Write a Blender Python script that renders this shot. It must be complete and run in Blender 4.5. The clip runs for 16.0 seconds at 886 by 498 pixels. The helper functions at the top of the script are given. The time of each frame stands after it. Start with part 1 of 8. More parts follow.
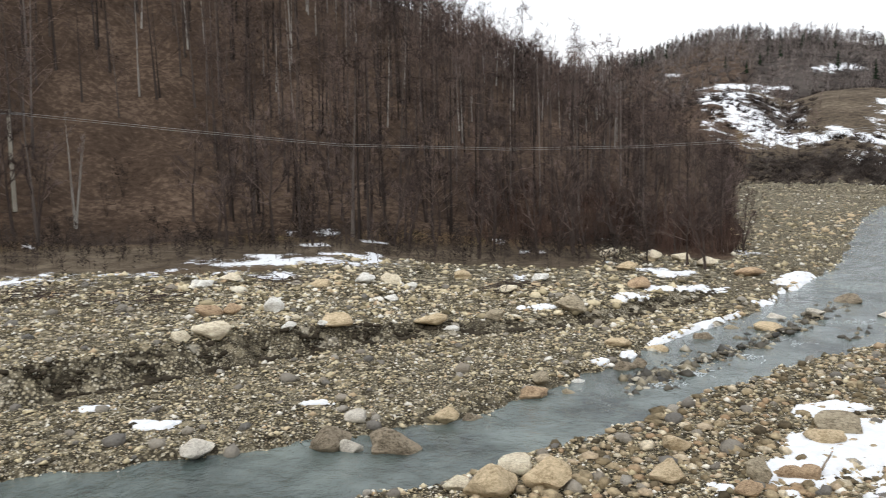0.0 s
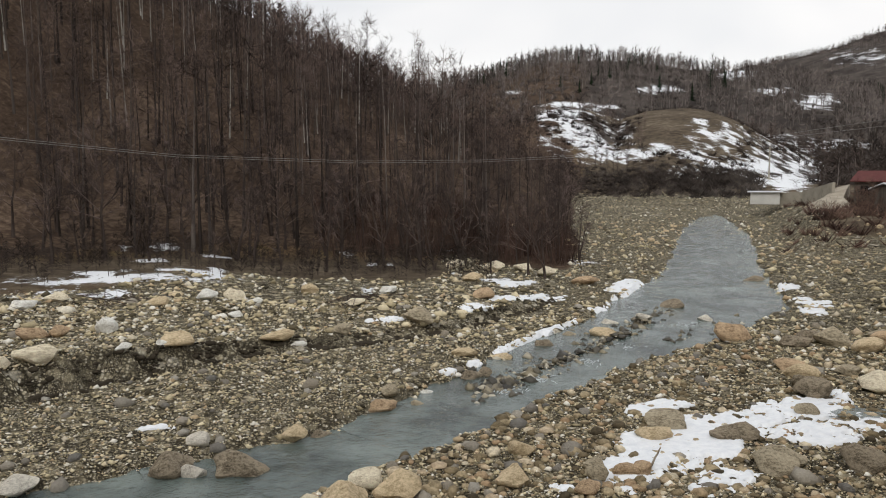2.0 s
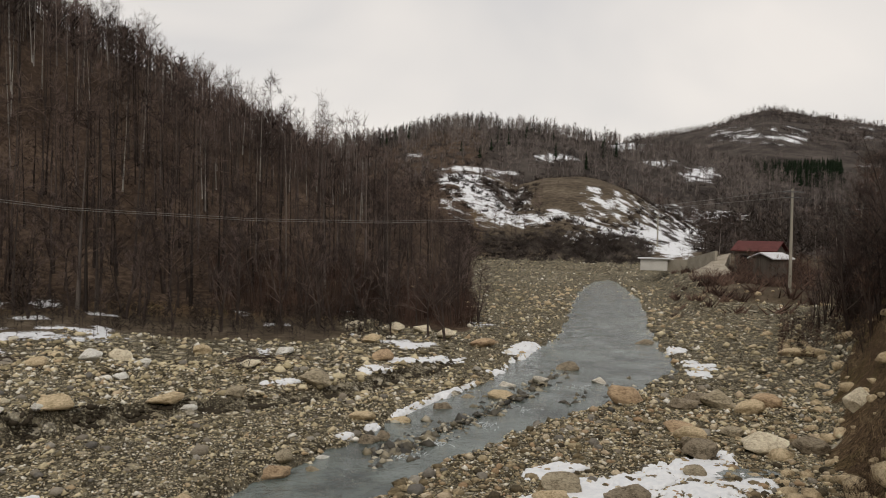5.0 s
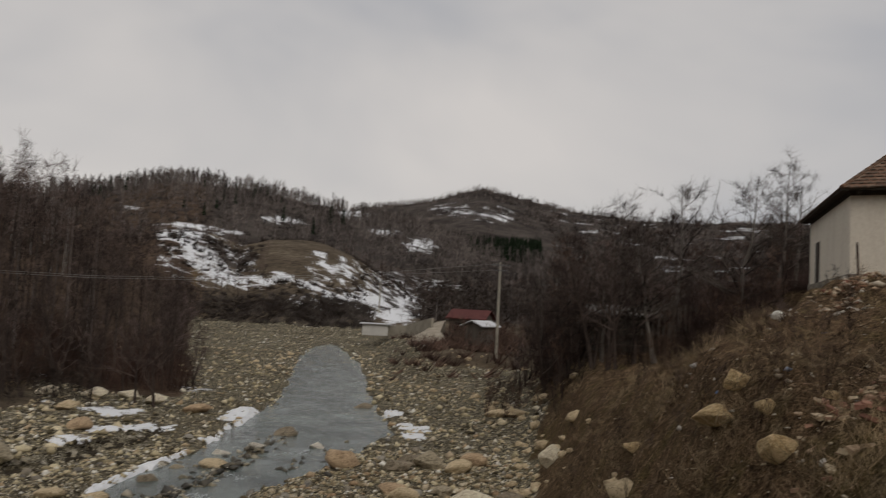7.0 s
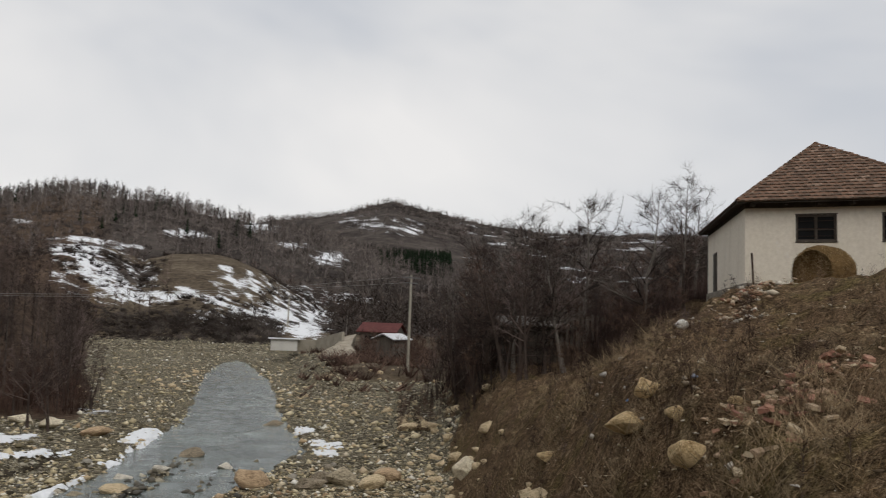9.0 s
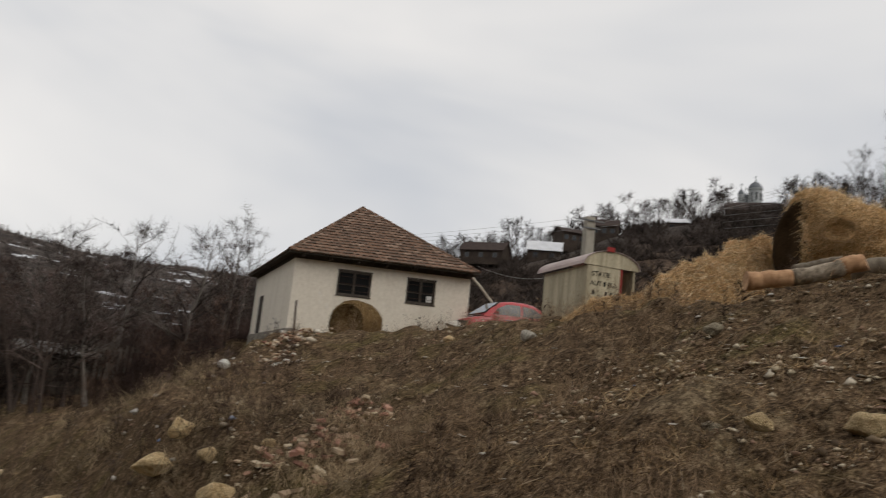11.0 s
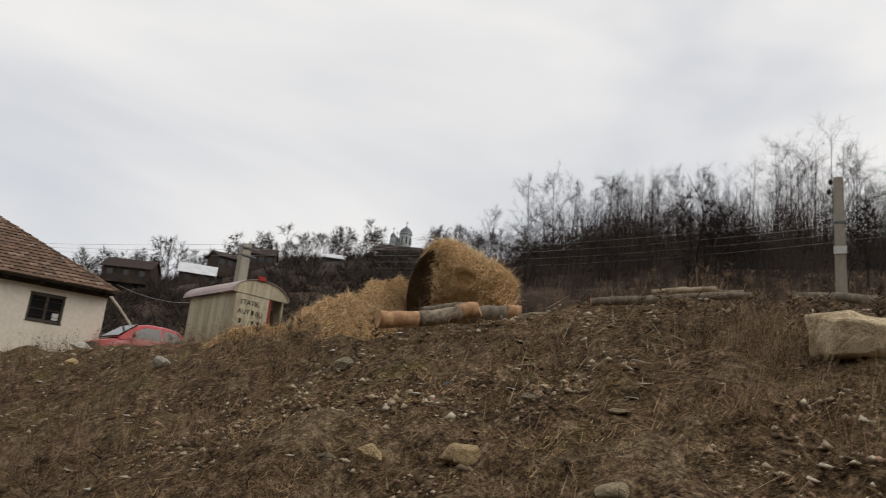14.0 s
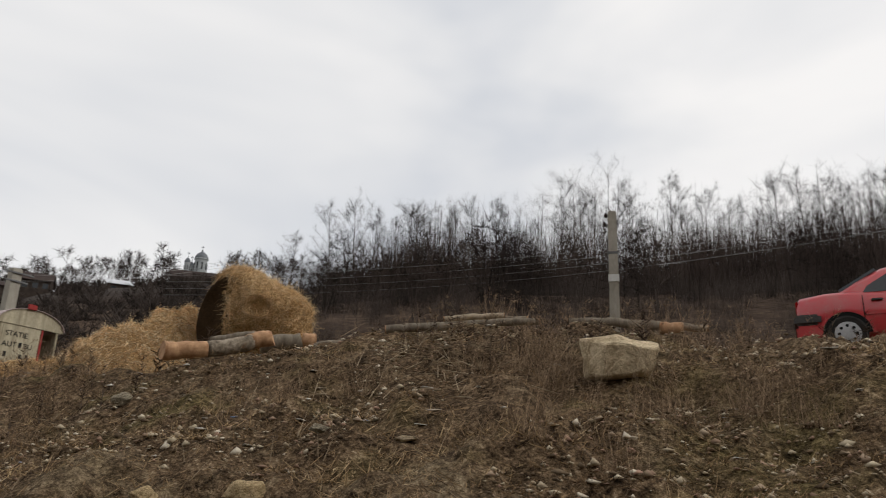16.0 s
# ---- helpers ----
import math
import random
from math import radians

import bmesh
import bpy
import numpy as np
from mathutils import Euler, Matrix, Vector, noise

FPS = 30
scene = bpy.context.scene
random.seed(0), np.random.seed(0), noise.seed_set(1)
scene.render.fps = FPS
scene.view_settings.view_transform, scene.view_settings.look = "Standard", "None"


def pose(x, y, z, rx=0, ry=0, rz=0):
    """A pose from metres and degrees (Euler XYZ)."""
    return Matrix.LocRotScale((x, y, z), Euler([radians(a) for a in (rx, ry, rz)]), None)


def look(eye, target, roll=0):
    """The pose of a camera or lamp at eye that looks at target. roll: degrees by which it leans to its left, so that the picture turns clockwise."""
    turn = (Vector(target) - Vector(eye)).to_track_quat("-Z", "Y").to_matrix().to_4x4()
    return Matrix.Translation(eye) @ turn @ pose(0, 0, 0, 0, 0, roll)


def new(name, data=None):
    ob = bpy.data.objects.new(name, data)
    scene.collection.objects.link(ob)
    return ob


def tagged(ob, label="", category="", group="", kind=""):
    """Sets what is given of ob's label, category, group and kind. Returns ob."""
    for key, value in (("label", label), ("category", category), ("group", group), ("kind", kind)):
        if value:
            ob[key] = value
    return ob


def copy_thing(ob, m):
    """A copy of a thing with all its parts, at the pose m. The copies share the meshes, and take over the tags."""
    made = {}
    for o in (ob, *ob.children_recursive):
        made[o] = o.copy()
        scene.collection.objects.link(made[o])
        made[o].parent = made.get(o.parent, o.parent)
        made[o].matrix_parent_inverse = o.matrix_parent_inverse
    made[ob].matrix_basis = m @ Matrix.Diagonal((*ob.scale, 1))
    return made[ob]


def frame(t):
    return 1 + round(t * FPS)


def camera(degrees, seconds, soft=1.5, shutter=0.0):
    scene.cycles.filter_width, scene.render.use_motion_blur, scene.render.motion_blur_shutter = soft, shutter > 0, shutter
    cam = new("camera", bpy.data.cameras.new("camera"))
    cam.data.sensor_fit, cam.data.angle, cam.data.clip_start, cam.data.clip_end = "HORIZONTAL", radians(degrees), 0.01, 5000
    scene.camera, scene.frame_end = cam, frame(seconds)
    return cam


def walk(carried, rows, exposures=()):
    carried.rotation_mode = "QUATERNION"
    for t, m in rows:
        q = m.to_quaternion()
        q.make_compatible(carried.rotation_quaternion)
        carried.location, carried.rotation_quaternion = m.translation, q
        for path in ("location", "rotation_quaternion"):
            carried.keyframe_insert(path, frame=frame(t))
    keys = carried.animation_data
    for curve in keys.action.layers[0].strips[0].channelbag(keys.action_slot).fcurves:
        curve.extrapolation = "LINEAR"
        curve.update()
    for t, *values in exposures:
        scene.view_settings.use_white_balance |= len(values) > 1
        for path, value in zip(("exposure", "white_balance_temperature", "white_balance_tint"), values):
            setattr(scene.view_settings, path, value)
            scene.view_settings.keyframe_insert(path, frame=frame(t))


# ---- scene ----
cam = camera(58.65, 16.0, soft=1.0, shutter=0.4)
PATH = [
    (0.0, pose(-0.002, 0.016, 5.966, 83.57, 0.75, -0.08)),
    (0.5, pose(-0.006, 0.005, 5.983, 83.67, 0.67, -4.13)),
    (1.0, pose(-0.000, 0.010, 5.993, 83.85, 0.55, -8.65)),
    (1.5, pose(0.002, 0.010, 5.998, 84.04, 0.37, -10.60)),
    (2.0, pose(0.004, -0.000, 5.996, 84.36, 0.31, -11.13)),
    (2.5, pose(0.002, -0.002, 6.010, 84.68, -0.06, -11.58)),
    (3.0, pose(0.007, -0.016, 6.008, 84.97, -0.52, -13.39)),
    (3.5, pose(0.011, -0.017, 6.016, 85.66, -1.20, -15.59)),
    (3.7, pose(0.006, -0.018, 6.025, 86.23, -1.39, -16.50)),
    (5.8, pose(-0.017, 0.002, 6.034, 90.04, -0.51, -20.88)),
    (6.0, pose(-0.004, -0.011, 6.037, 90.48, -0.77, -23.18)),
    (6.5, pose(0.005, 0.008, 6.013, 91.87, -2.10, -30.79)),
    (7.0, pose(-0.002, 0.002, 5.974, 94.18, -3.05, -38.11)),
    (7.5, pose(-0.001, 0.004, 5.963, 95.77, -2.87, -40.90)),
    (8.0, pose(-0.004, 0.005, 5.963, 95.98, -2.33, -41.38)),
    (8.2, pose(-0.005, 0.006, 5.965, 95.86, -2.23, -41.53)),
    (10.3, pose(-0.126, 0.265, 6.024, 97.24, -4.63, -64.50)),
    (10.5, pose(-0.125, 0.241, 6.025, 98.31, -5.17, -69.59)),
    (11.0, pose(-0.152, 0.210, 6.028, 100.33, -5.81, -77.40)),
    (11.5, pose(-0.168, 0.186, 6.041, 101.97, -6.03, -83.31)),
    (12.0, pose(-0.184, 0.178, 6.037, 102.36, -5.85, -87.21)),
    (12.5, pose(-0.210, 0.161, 6.036, 102.38, -5.29, -91.03)),
    (13.0, pose(-0.204, 0.115, 6.038, 103.07, -5.01, -96.10)),
    (13.5, pose(-0.198, 0.085, 6.047, 103.99, -4.91, -99.93)),
    (14.0, pose(-0.202, 0.065, 6.047, 105.04, -5.74, -102.60)),
    (14.5, pose(-0.192, 0.022, 6.060, 106.51, -5.80, -107.06)),
    (15.0, pose(-0.187, 0.001, 6.064, 107.52, -4.32, -111.00)),
    (15.5, pose(-0.188, -0.012, 6.076, 107.72, -2.86, -113.82)),
    (16.0, pose(-0.210, -0.018, 6.076, 107.90, -2.13, -116.49)),
]
EXPOSURES = [(0.0, 0.58, 6250, 10), (0.5, 0.36, 6400, 10), (1.5, 0.14, 6450, 10), (3.5, -0.05, 6650, 10), (5.8, -0.36, 6950, 12), (7.0, -0.66, 6750, 12), (7.6, -0.6, 6550, 11), (8.0, -0.2, 6450, 10), (8.2, -0.18, 6450, 10), (10.3, -0.12, 6600, 10), (11.0, -0.12, 6600, 10), (12.5, -0.02, 6650, 10), (14.5, 0.0, 6550, 10), (16.0, 0.0, 6500, 10)]
walk(cam, PATH, EXPOSURES)

# ---- world and light: an overcast winter day ----
SUN_EL, SUN_AZ = 40.0, 205.0
world = bpy.data.worlds.new("overcast_sky")
scene.world = world
world.use_nodes = True
wt = world.node_tree
wt.nodes.clear()
w_out = wt.nodes.new("ShaderNodeOutputWorld")
w_bg = wt.nodes.new("ShaderNodeBackground")
w_sky = wt.nodes.new("ShaderNodeTexSky")
w_sky.sky_type = "NISHITA"
w_sky.sun_disc = False
w_sky.sun_elevation, w_sky.sun_rotation = radians(SUN_EL), radians(SUN_AZ)
w_bg.inputs["Strength"].default_value = 0.1
w_co = wt.nodes.new("ShaderNodeTexCoord")
w_map = wt.nodes.new("ShaderNodeMapping")
w_map.inputs["Scale"].default_value = (1.0, 1.0, 2.4)
w_map.inputs["Rotation"].default_value = (radians(14), radians(-22), 0)
w_no = wt.nodes.new("ShaderNodeTexNoise")
w_no.inputs["Scale"].default_value, w_no.inputs["Detail"].default_value, w_no.inputs["Roughness"].default_value = 1.5, 4.0, 0.5
w_no.inputs["Distortion"].default_value = 0.4
w_ra = wt.nodes.new("ShaderNodeValToRGB")
w_ra.color_ramp.elements[0].position, w_ra.color_ramp.elements[0].color = 0.34, (6.5, 6.75, 7.2, 1)
w_ra.color_ramp.elements[1].position, w_ra.color_ramp.elements[1].color = 0.66, (9.7, 9.5, 9.3, 1)
w_mid = w_ra.color_ramp.elements.new(0.5)
w_mid.color = (8.3, 8.3, 8.35, 1)
w_mix = wt.nodes.new("ShaderNodeMixRGB")
w_mix.inputs["Fac"].default_value = 0.94
wt.links.new(w_co.outputs["Generated"], w_map.inputs["Vector"])
wt.links.new(w_map.outputs["Vector"], w_no.inputs["Vector"])
wt.links.new(w_no.outputs["Fac"], w_ra.inputs["Fac"])
wt.links.new(w_sky.outputs["Color"], w_mix.inputs["Color1"])
wt.links.new(w_ra.outputs["Color"], w_mix.inputs["Color2"])
wt.links.new(w_mix.outputs["Color"], w_bg.inputs["Color"])
wt.links.new(w_bg.outputs["Background"], w_out.inputs["Surface"])

sun = new("sun", bpy.data.lights.new("sun", "SUN"))
sun.data.energy, sun.data.angle, sun.data.color = 1.0, radians(40), (1.0, 0.95, 0.88)
_az = radians(SUN_AZ)
sun.matrix_world = look((60 * math.sin(_az), 60 * math.cos(_az), 60 * math.tan(radians(SUN_EL))), (0, 0, 0))

# ---- materials ----
RNG = np.random.default_rng(7)
rnd = random.Random(11)


class Nodes:
    """A small builder for one node material."""

    def __init__(self, name, rough=0.85, metal=0.0, spec=0.3):
        self.m = bpy.data.materials.new(name)
        self.m.use_nodes = True
        self.t = self.m.node_tree
        self.b = self.t.nodes["Principled BSDF"]
        self.b.inputs["Roughness"].default_value = rough
        self.b.inputs["Metallic"].default_value = metal
        self.b.inputs["Specular IOR Level"].default_value = spec
        self.co = self.t.nodes.new("ShaderNodeTexCoord").outputs["Object"]

    def put(self, kind, **values):
        n = self.t.nodes.new(kind)
        for k, v in values.items():
            n.inputs[k.replace("_", " ")].default_value = v
        return n

    def link(self, a, b):
        self.t.links.new(a, b)

    def noise(self, scale, detail=4.0, rough=0.6, vec=None, stretch=None):
        n = self.put("ShaderNodeTexNoise", Scale=scale, Detail=detail, Roughness=rough)
        v = vec or self.co
        if stretch:
            m = self.put("ShaderNodeMapping", Scale=stretch)
            self.link(v, m.inputs["Vector"])
            v = m.outputs["Vector"]
        self.link(v, n.inputs["Vector"])
        return n.outputs["Fac"]

    def cells(self, scale, what="Color", vec=None):
        n = self.put("ShaderNodeTexVoronoi", Scale=scale)
        self.link(vec or self.co, n.inputs["Vector"])
        return n.outputs[what]

    def ramp(self, fac, *stops):
        n = self.t.nodes.new("ShaderNodeValToRGB")
        e = n.color_ramp.elements
        while len(e) < len(stops):
            e.new(0.5)
        for k, (p, c) in enumerate(stops):
            e[k].position = p
            e[k].color = (*c, 1) if isinstance(c, tuple) else (c, c, c, 1)
        self.link(fac, n.inputs["Fac"])
        return n.outputs["Color"]

    def mix(self, fac, a, b, blend="MIX"):
        n = self.t.nodes.new("ShaderNodeMixRGB")
        n.blend_type = blend
        for s, v in (("Fac", fac), ("Color1", a), ("Color2", b)):
            if isinstance(v, (int, float)):
                n.inputs[s].default_value = v if s == "Fac" else (v, v, v, 1)
            elif isinstance(v, tuple):
                n.inputs[s].default_value = (*v, 1)
            else:
                self.link(v, n.inputs[s])
        return n.outputs["Color"]

    def math(self, op, a, b=0.0):
        n = self.t.nodes.new("ShaderNodeMath")
        n.operation = op
        for k, v in enumerate((a, b)):
            if isinstance(v, (int, float)):
                n.inputs[k].default_value = v
            else:
                self.link(v, n.inputs[k])
        return n.outputs[0]

    def random(self):
        return self.t.nodes.new("ShaderNodeObjectInfo").outputs["Random"]

    def island(self):
        return self.t.nodes.new("ShaderNodeNewGeometry").outputs["Random Per Island"]

    def attr(self, name):
        n = self.t.nodes.new("ShaderNodeAttribute")
        n.attribute_name = name
        s = self.t.nodes.new("ShaderNodeSeparateColor")
        self.link(n.outputs["Color"], s.inputs["Color"])
        return [s.outputs[0], s.outputs[1], s.outputs[2], n.outputs["Alpha"]]

    def color(self, c):
        if isinstance(c, tuple):
            self.b.inputs["Base Color"].default_value = (*c, 1)
        else:
            self.link(c, self.b.inputs["Base Color"])
        return self

    def rough(self, c):
        self.link(c, self.b.inputs["Roughness"])
        return self

    def bump(self, height, strength=0.4, distance=0.02):
        n = self.put("ShaderNodeBump", Strength=strength, Distance=distance)
        self.link(height, n.inputs["Height"])
        self.link(n.outputs["Normal"], self.b.inputs["Normal"])
        return self


def grainy(name, dark, light, scale=6.0, fine=40.0, rough=0.85, metal=0.0, spec=0.15, bump=0.3, depth=0.01, stretch=None):
    n = Nodes(name, rough, metal, spec)
    a, b = n.noise(scale, 5, 0.6, stretch=stretch), n.noise(fine, 3, 0.6, stretch=stretch)
    f = n.mix(0.35, a, b)
    n.color(n.ramp(f, (0.32, dark), (0.68, light)))
    n.bump(f, bump, depth)
    return n.m


# ---- mesh helpers ----
def mesh_of(name, verts, faces, material, smooth=False):
    """A mesh from arrays: faces is an int array of triangles or quads, or a list of such arrays."""
    faces = faces if isinstance(faces, list) else [faces]
    faces = [np.asarray(f, dtype=np.int32) for f in faces if len(f)]
    me = bpy.data.meshes.new(name)
    verts = np.asarray(verts, dtype=np.float32)
    me.vertices.add(len(verts))
    me.vertices.foreach_set("co", verts.ravel())
    loops = np.concatenate([f.ravel() for f in faces])
    sizes = np.concatenate([np.full(len(f), f.shape[1]) for f in faces])
    me.loops.add(len(loops))
    me.loops.foreach_set("vertex_index", loops)
    me.polygons.add(len(sizes))
    me.polygons.foreach_set("loop_start", np.r_[0, np.cumsum(sizes)[:-1]].astype(np.int32))
    if smooth:
        me.polygons.foreach_set("use_smooth", np.ones(len(sizes), dtype=bool))
    me.update(calc_edges=True)
    me.materials.append(material)
    return me


def stuff(name, verts, faces, material, label, category, smooth=False):
    ob = new(name, mesh_of(name, verts, faces, material, smooth))
    return tagged(ob, label, category, kind="stuff")


def empty_at(name, m, label, category, group=""):
    ob = new(name)
    ob.empty_display_size = 0.2
    ob.matrix_world = m
    return tagged(ob, label, category, group)


def part(name, bm, material, parent=None, label="", smooth=False):
    """Links a bmesh, in the coordinates of its thing, as one mesh object."""
    me = bpy.data.meshes.new(name)
    bmesh.ops.recalc_face_normals(bm, faces=bm.faces)
    if smooth:
        for f in bm.faces:
            f.smooth = True
    bm.to_mesh(me)
    bm.free()
    me.materials.append(material)
    ob = new(name, me)
    if parent is not None:
        ob.parent = parent
    if label:
        ob["label"] = label
    return ob


def box(bm, x0, y0, z0, x1, y1, z1, bevel=0.0, m=None):
    r = bmesh.ops.create_cube(bm, size=1.0)
    vs = r["verts"]
    for v in vs:
        v.co = Vector(((x0 + x1) / 2 + v.co.x * (x1 - x0), (y0 + y1) / 2 + v.co.y * (y1 - y0), (z0 + z1) / 2 + v.co.z * (z1 - z0)))
    if bevel:
        es = list({e for v in vs for e in v.link_edges})
        out = bmesh.ops.bevel(bm, geom=es, offset=bevel, segments=2, affect="EDGES")
        vs = list({v for f in out["faces"] for v in f.verts} | {v for v in vs if v.is_valid})
    if m is not None:
        bmesh.ops.transform(bm, matrix=m, verts=vs)
    return bm


def prism(bm, profile, axis_len, m=None):
    """Extrudes a closed (x, z) profile along y from 0 to axis_len."""
    a = [bm.verts.new((x, 0, z)) for x, z in profile]
    b = [bm.verts.new((x, axis_len, z)) for x, z in profile]
    k = len(profile)
    bm.faces.new(a)
    bm.faces.new(b[::-1])
    for i in range(k):
        bm.faces.new((a[i], b[i], b[(i + 1) % k], a[(i + 1) % k]))
    if m is not None:
        bmesh.ops.transform(bm, matrix=m, verts=a + b)
    return bm


def tube(bm, points, radii, sides=8, cap=True):
    """A tapered tube through points."""
    rings = []
    for i, p in enumerate(points):
        p = Vector(p)
        d = Vector(points[min(i + 1, len(points) - 1)]) - Vector(points[max(i - 1, 0)])
        q = d.to_track_quat("Z", "Y").to_matrix()
        r = radii[i] if not isinstance(radii, (int, float)) else radii
        rings.append([bm.verts.new(p + q @ Vector((r * math.cos(2 * math.pi * k / sides), r * math.sin(2 * math.pi * k / sides), 0))) for k in range(sides)])
    for a, b in zip(rings, rings[1:]):
        for k in range(sides):
            bm.faces.new((a[k], a[(k + 1) % sides], b[(k + 1) % sides], b[k]))
    if cap:
        bm.faces.new(rings[0][::-1])
        bm.faces.new(rings[-1])
    return bm


def fnoise(x, y, scale=1.0, octaves=4, seed=0):
    """Smooth noise on arrays, about -1 to 1."""
    x, y = np.asarray(x, float) * scale, np.asarray(y, float) * scale
    out, amp, total = np.zeros(np.broadcast(x, y).shape), 1.0, 0.0
    for o in range(octaves):
        xi, yi = np.floor(x).astype(np.int64), np.floor(y).astype(np.int64)
        fx, fy = x - xi, y - yi
        fx, fy = fx * fx * (3 - 2 * fx), fy * fy * (3 - 2 * fy)

        def h(i, j):
            k = (i * 374761393 + j * 668265263 + (seed + o) * 974711) & 0x7FFFFFFF
            k = ((k ^ (k >> 13)) * 1274126177) & 0x7FFFFFFF
            return ((k ^ (k >> 16)) & 0xFFFF) / 32767.5 - 1

        v = (h(xi, yi) * (1 - fx) + h(xi + 1, yi) * fx) * (1 - fy) + (h(xi, yi + 1) * (1 - fx) + h(xi + 1, yi + 1) * fx) * fy
        out += amp * v
        total += amp
        amp *= 0.5
        x, y = x * 2.03 + 17.1, y * 2.03 + 9.7
    return out / total * 1.6


def smooth01(t):
    t = np.clip(t, 0, 1)
    return t * t * (3 - 2 * t)


# ---- the lie of the land ----
# Azimuths in degrees clockwise from +y, seen from the footing at the origin.
RIVER = np.array([(-40, 5, 4), (-14, 9, 4), (-6, 10.8, 3), (-2, 12.3, 2.6), (1.5, 14.2, 2.4), (3.8, 16.4, 2.6), (7.3, 19.8, 3.6), (11.2, 22.9, 4.6),
                  (15.2, 27.0, 6.2), (19.5, 33.5, 4.6), (26.2, 45, 4.8), (32.5, 56, 4.9), (42, 73, 3.1), (50, 86, 1.8), (60, 99, 0.8)], float)
RIVER_BAR = np.array([(4.9, 17.7), (6.45, 18.95), (8.6, 20.9), (10.6, 22.9), (11.6, 24.2)], float)
TERRACE = np.array([(-60, 4), (-20, 11.5), (-8.8, 15.6), (-6.5, 17.4), (-4, 19.4), (-1.3, 21.1), (1.8, 22.1), (5, 23.4), (9, 27), (13, 34)], float)


def along(line, x, y):
    """Distance to a polyline, the share of the way along it, and the side (+ to its left)."""
    best, where, side = np.full(np.shape(x), 1e9), np.zeros(np.shape(x)), np.zeros(np.shape(x))
    for i in range(len(line) - 1):
        ax, ay = line[i][:2]
        bx, by = line[i + 1][:2]
        dx, dy = bx - ax, by - ay
        t = np.clip(((x - ax) * dx + (y - ay) * dy) / (dx * dx + dy * dy), 0, 1)
        d = np.hypot(x - ax - t * dx, y - ay - t * dy)
        near = d < best
        best, where = np.where(near, d, best), np.where(near, i + t, where)
        side = np.where(near, np.sign(dx * (y - ay) - dy * (x - ax)), side)
    return best, where, side


def curve(az, pairs):
    """A smooth curve through (azimuth, value) pairs."""
    p = np.array(pairs, float)
    return np.interp(az, p[:, 0], p[:, 1])


BANK_RISE = [(44, 0.0), (48, 0.02), (57, 0.115), (65, 0.157), (72, 0.176), (79, 0.225), (87, 0.278), (93, 0.318), (96, 0.332), (103, 0.357), (110, 0.385), (121, 0.415), (129, 0.405), (136, 0.388), (146, 0.398), (155, 0.38), (180, 0.2)]
BANK_FOOT = [(44, 2.0), (48, 2.4), (57, 3.0), (65, 2.9), (72, 3.0), (79, 3.2), (87, 3.4), (95, 3.45), (121, 3.5), (180, 3.4)]
BANK_CREST = [(44, 60), (50, 14), (54, 11), (57, 12), (61, 15.5), (65, 20), (72, 18), (79, 13), (87, 10), (95, 9), (103, 8.3), (110, 8.0), (146, 8.0), (180, 9)]
BANK_TOP = [(50, 0.0), (57, -0.03), (73, -0.03), (79, 0.06), (95, 0.06), (100, 0.03), (180, 0.03)]
FOREST_TOP = [(-180, 22), (-60, 25), (-30, 21.6), (-18, 16.8), (-8.6, 12.4), (-2, 9.6), (1.7, 7.6), (5.4, 6.0), (9.3, 4.4), (12, 3.0), (17, 0.6), (20, -2.2), (21.3, -2.6)]
DOME_TOP = [(12, 2.0), (16, 3.9), (19, 4.5), (21.5, 4.2), (23.5, 3.4), (25.2, 4.0), (27, 4.25), (28.5, 4.2), (30.1, 3.8), (31.9, 3.1), (33.4, 2.1), (36, 0.9), (40, 0.2), (46, -1)]
RIDGE_TOP = [(2, 6), (6.4, 5.9), (9.6, 5.6), (12, 6.0), (15.7, 6.8), (18.5, 7.5), (24, 7.3), (26, 7.0), (29.6, 6.5), (34, 5.7), (40, 4.6), (46, 3.6), (54, 3.0), (62, 3.0)]
PEAK_TOP = [(20, 5.5), (28, 6.2), (33, 6.9), (35.5, 7.4), (38.9, 8.2), (40.5, 8.5), (43, 7.9), (47, 7.0), (52, 6.5), (60, 6.4), (66, 6.6), (74, 6.5), (84, 6.0)]
VILLAGE_TOP = [(56, 2.0), (62, 3.6), (70, 5.8), (77, 8.2), (84, 10.3), (90, 12.3), (96, 13.4), (101, 14.0), (108, 13.6), (118, 12.5)]
WOOD_TOP = [(92, 7.5), (100, 10.2), (108, 13.2), (118, 14.4), (130, 14.3), (146, 13.8), (165, 11), (180, 10)]


SIZE = 1.2  # metres to a unit of the curves above; the eye is 6 m over the water


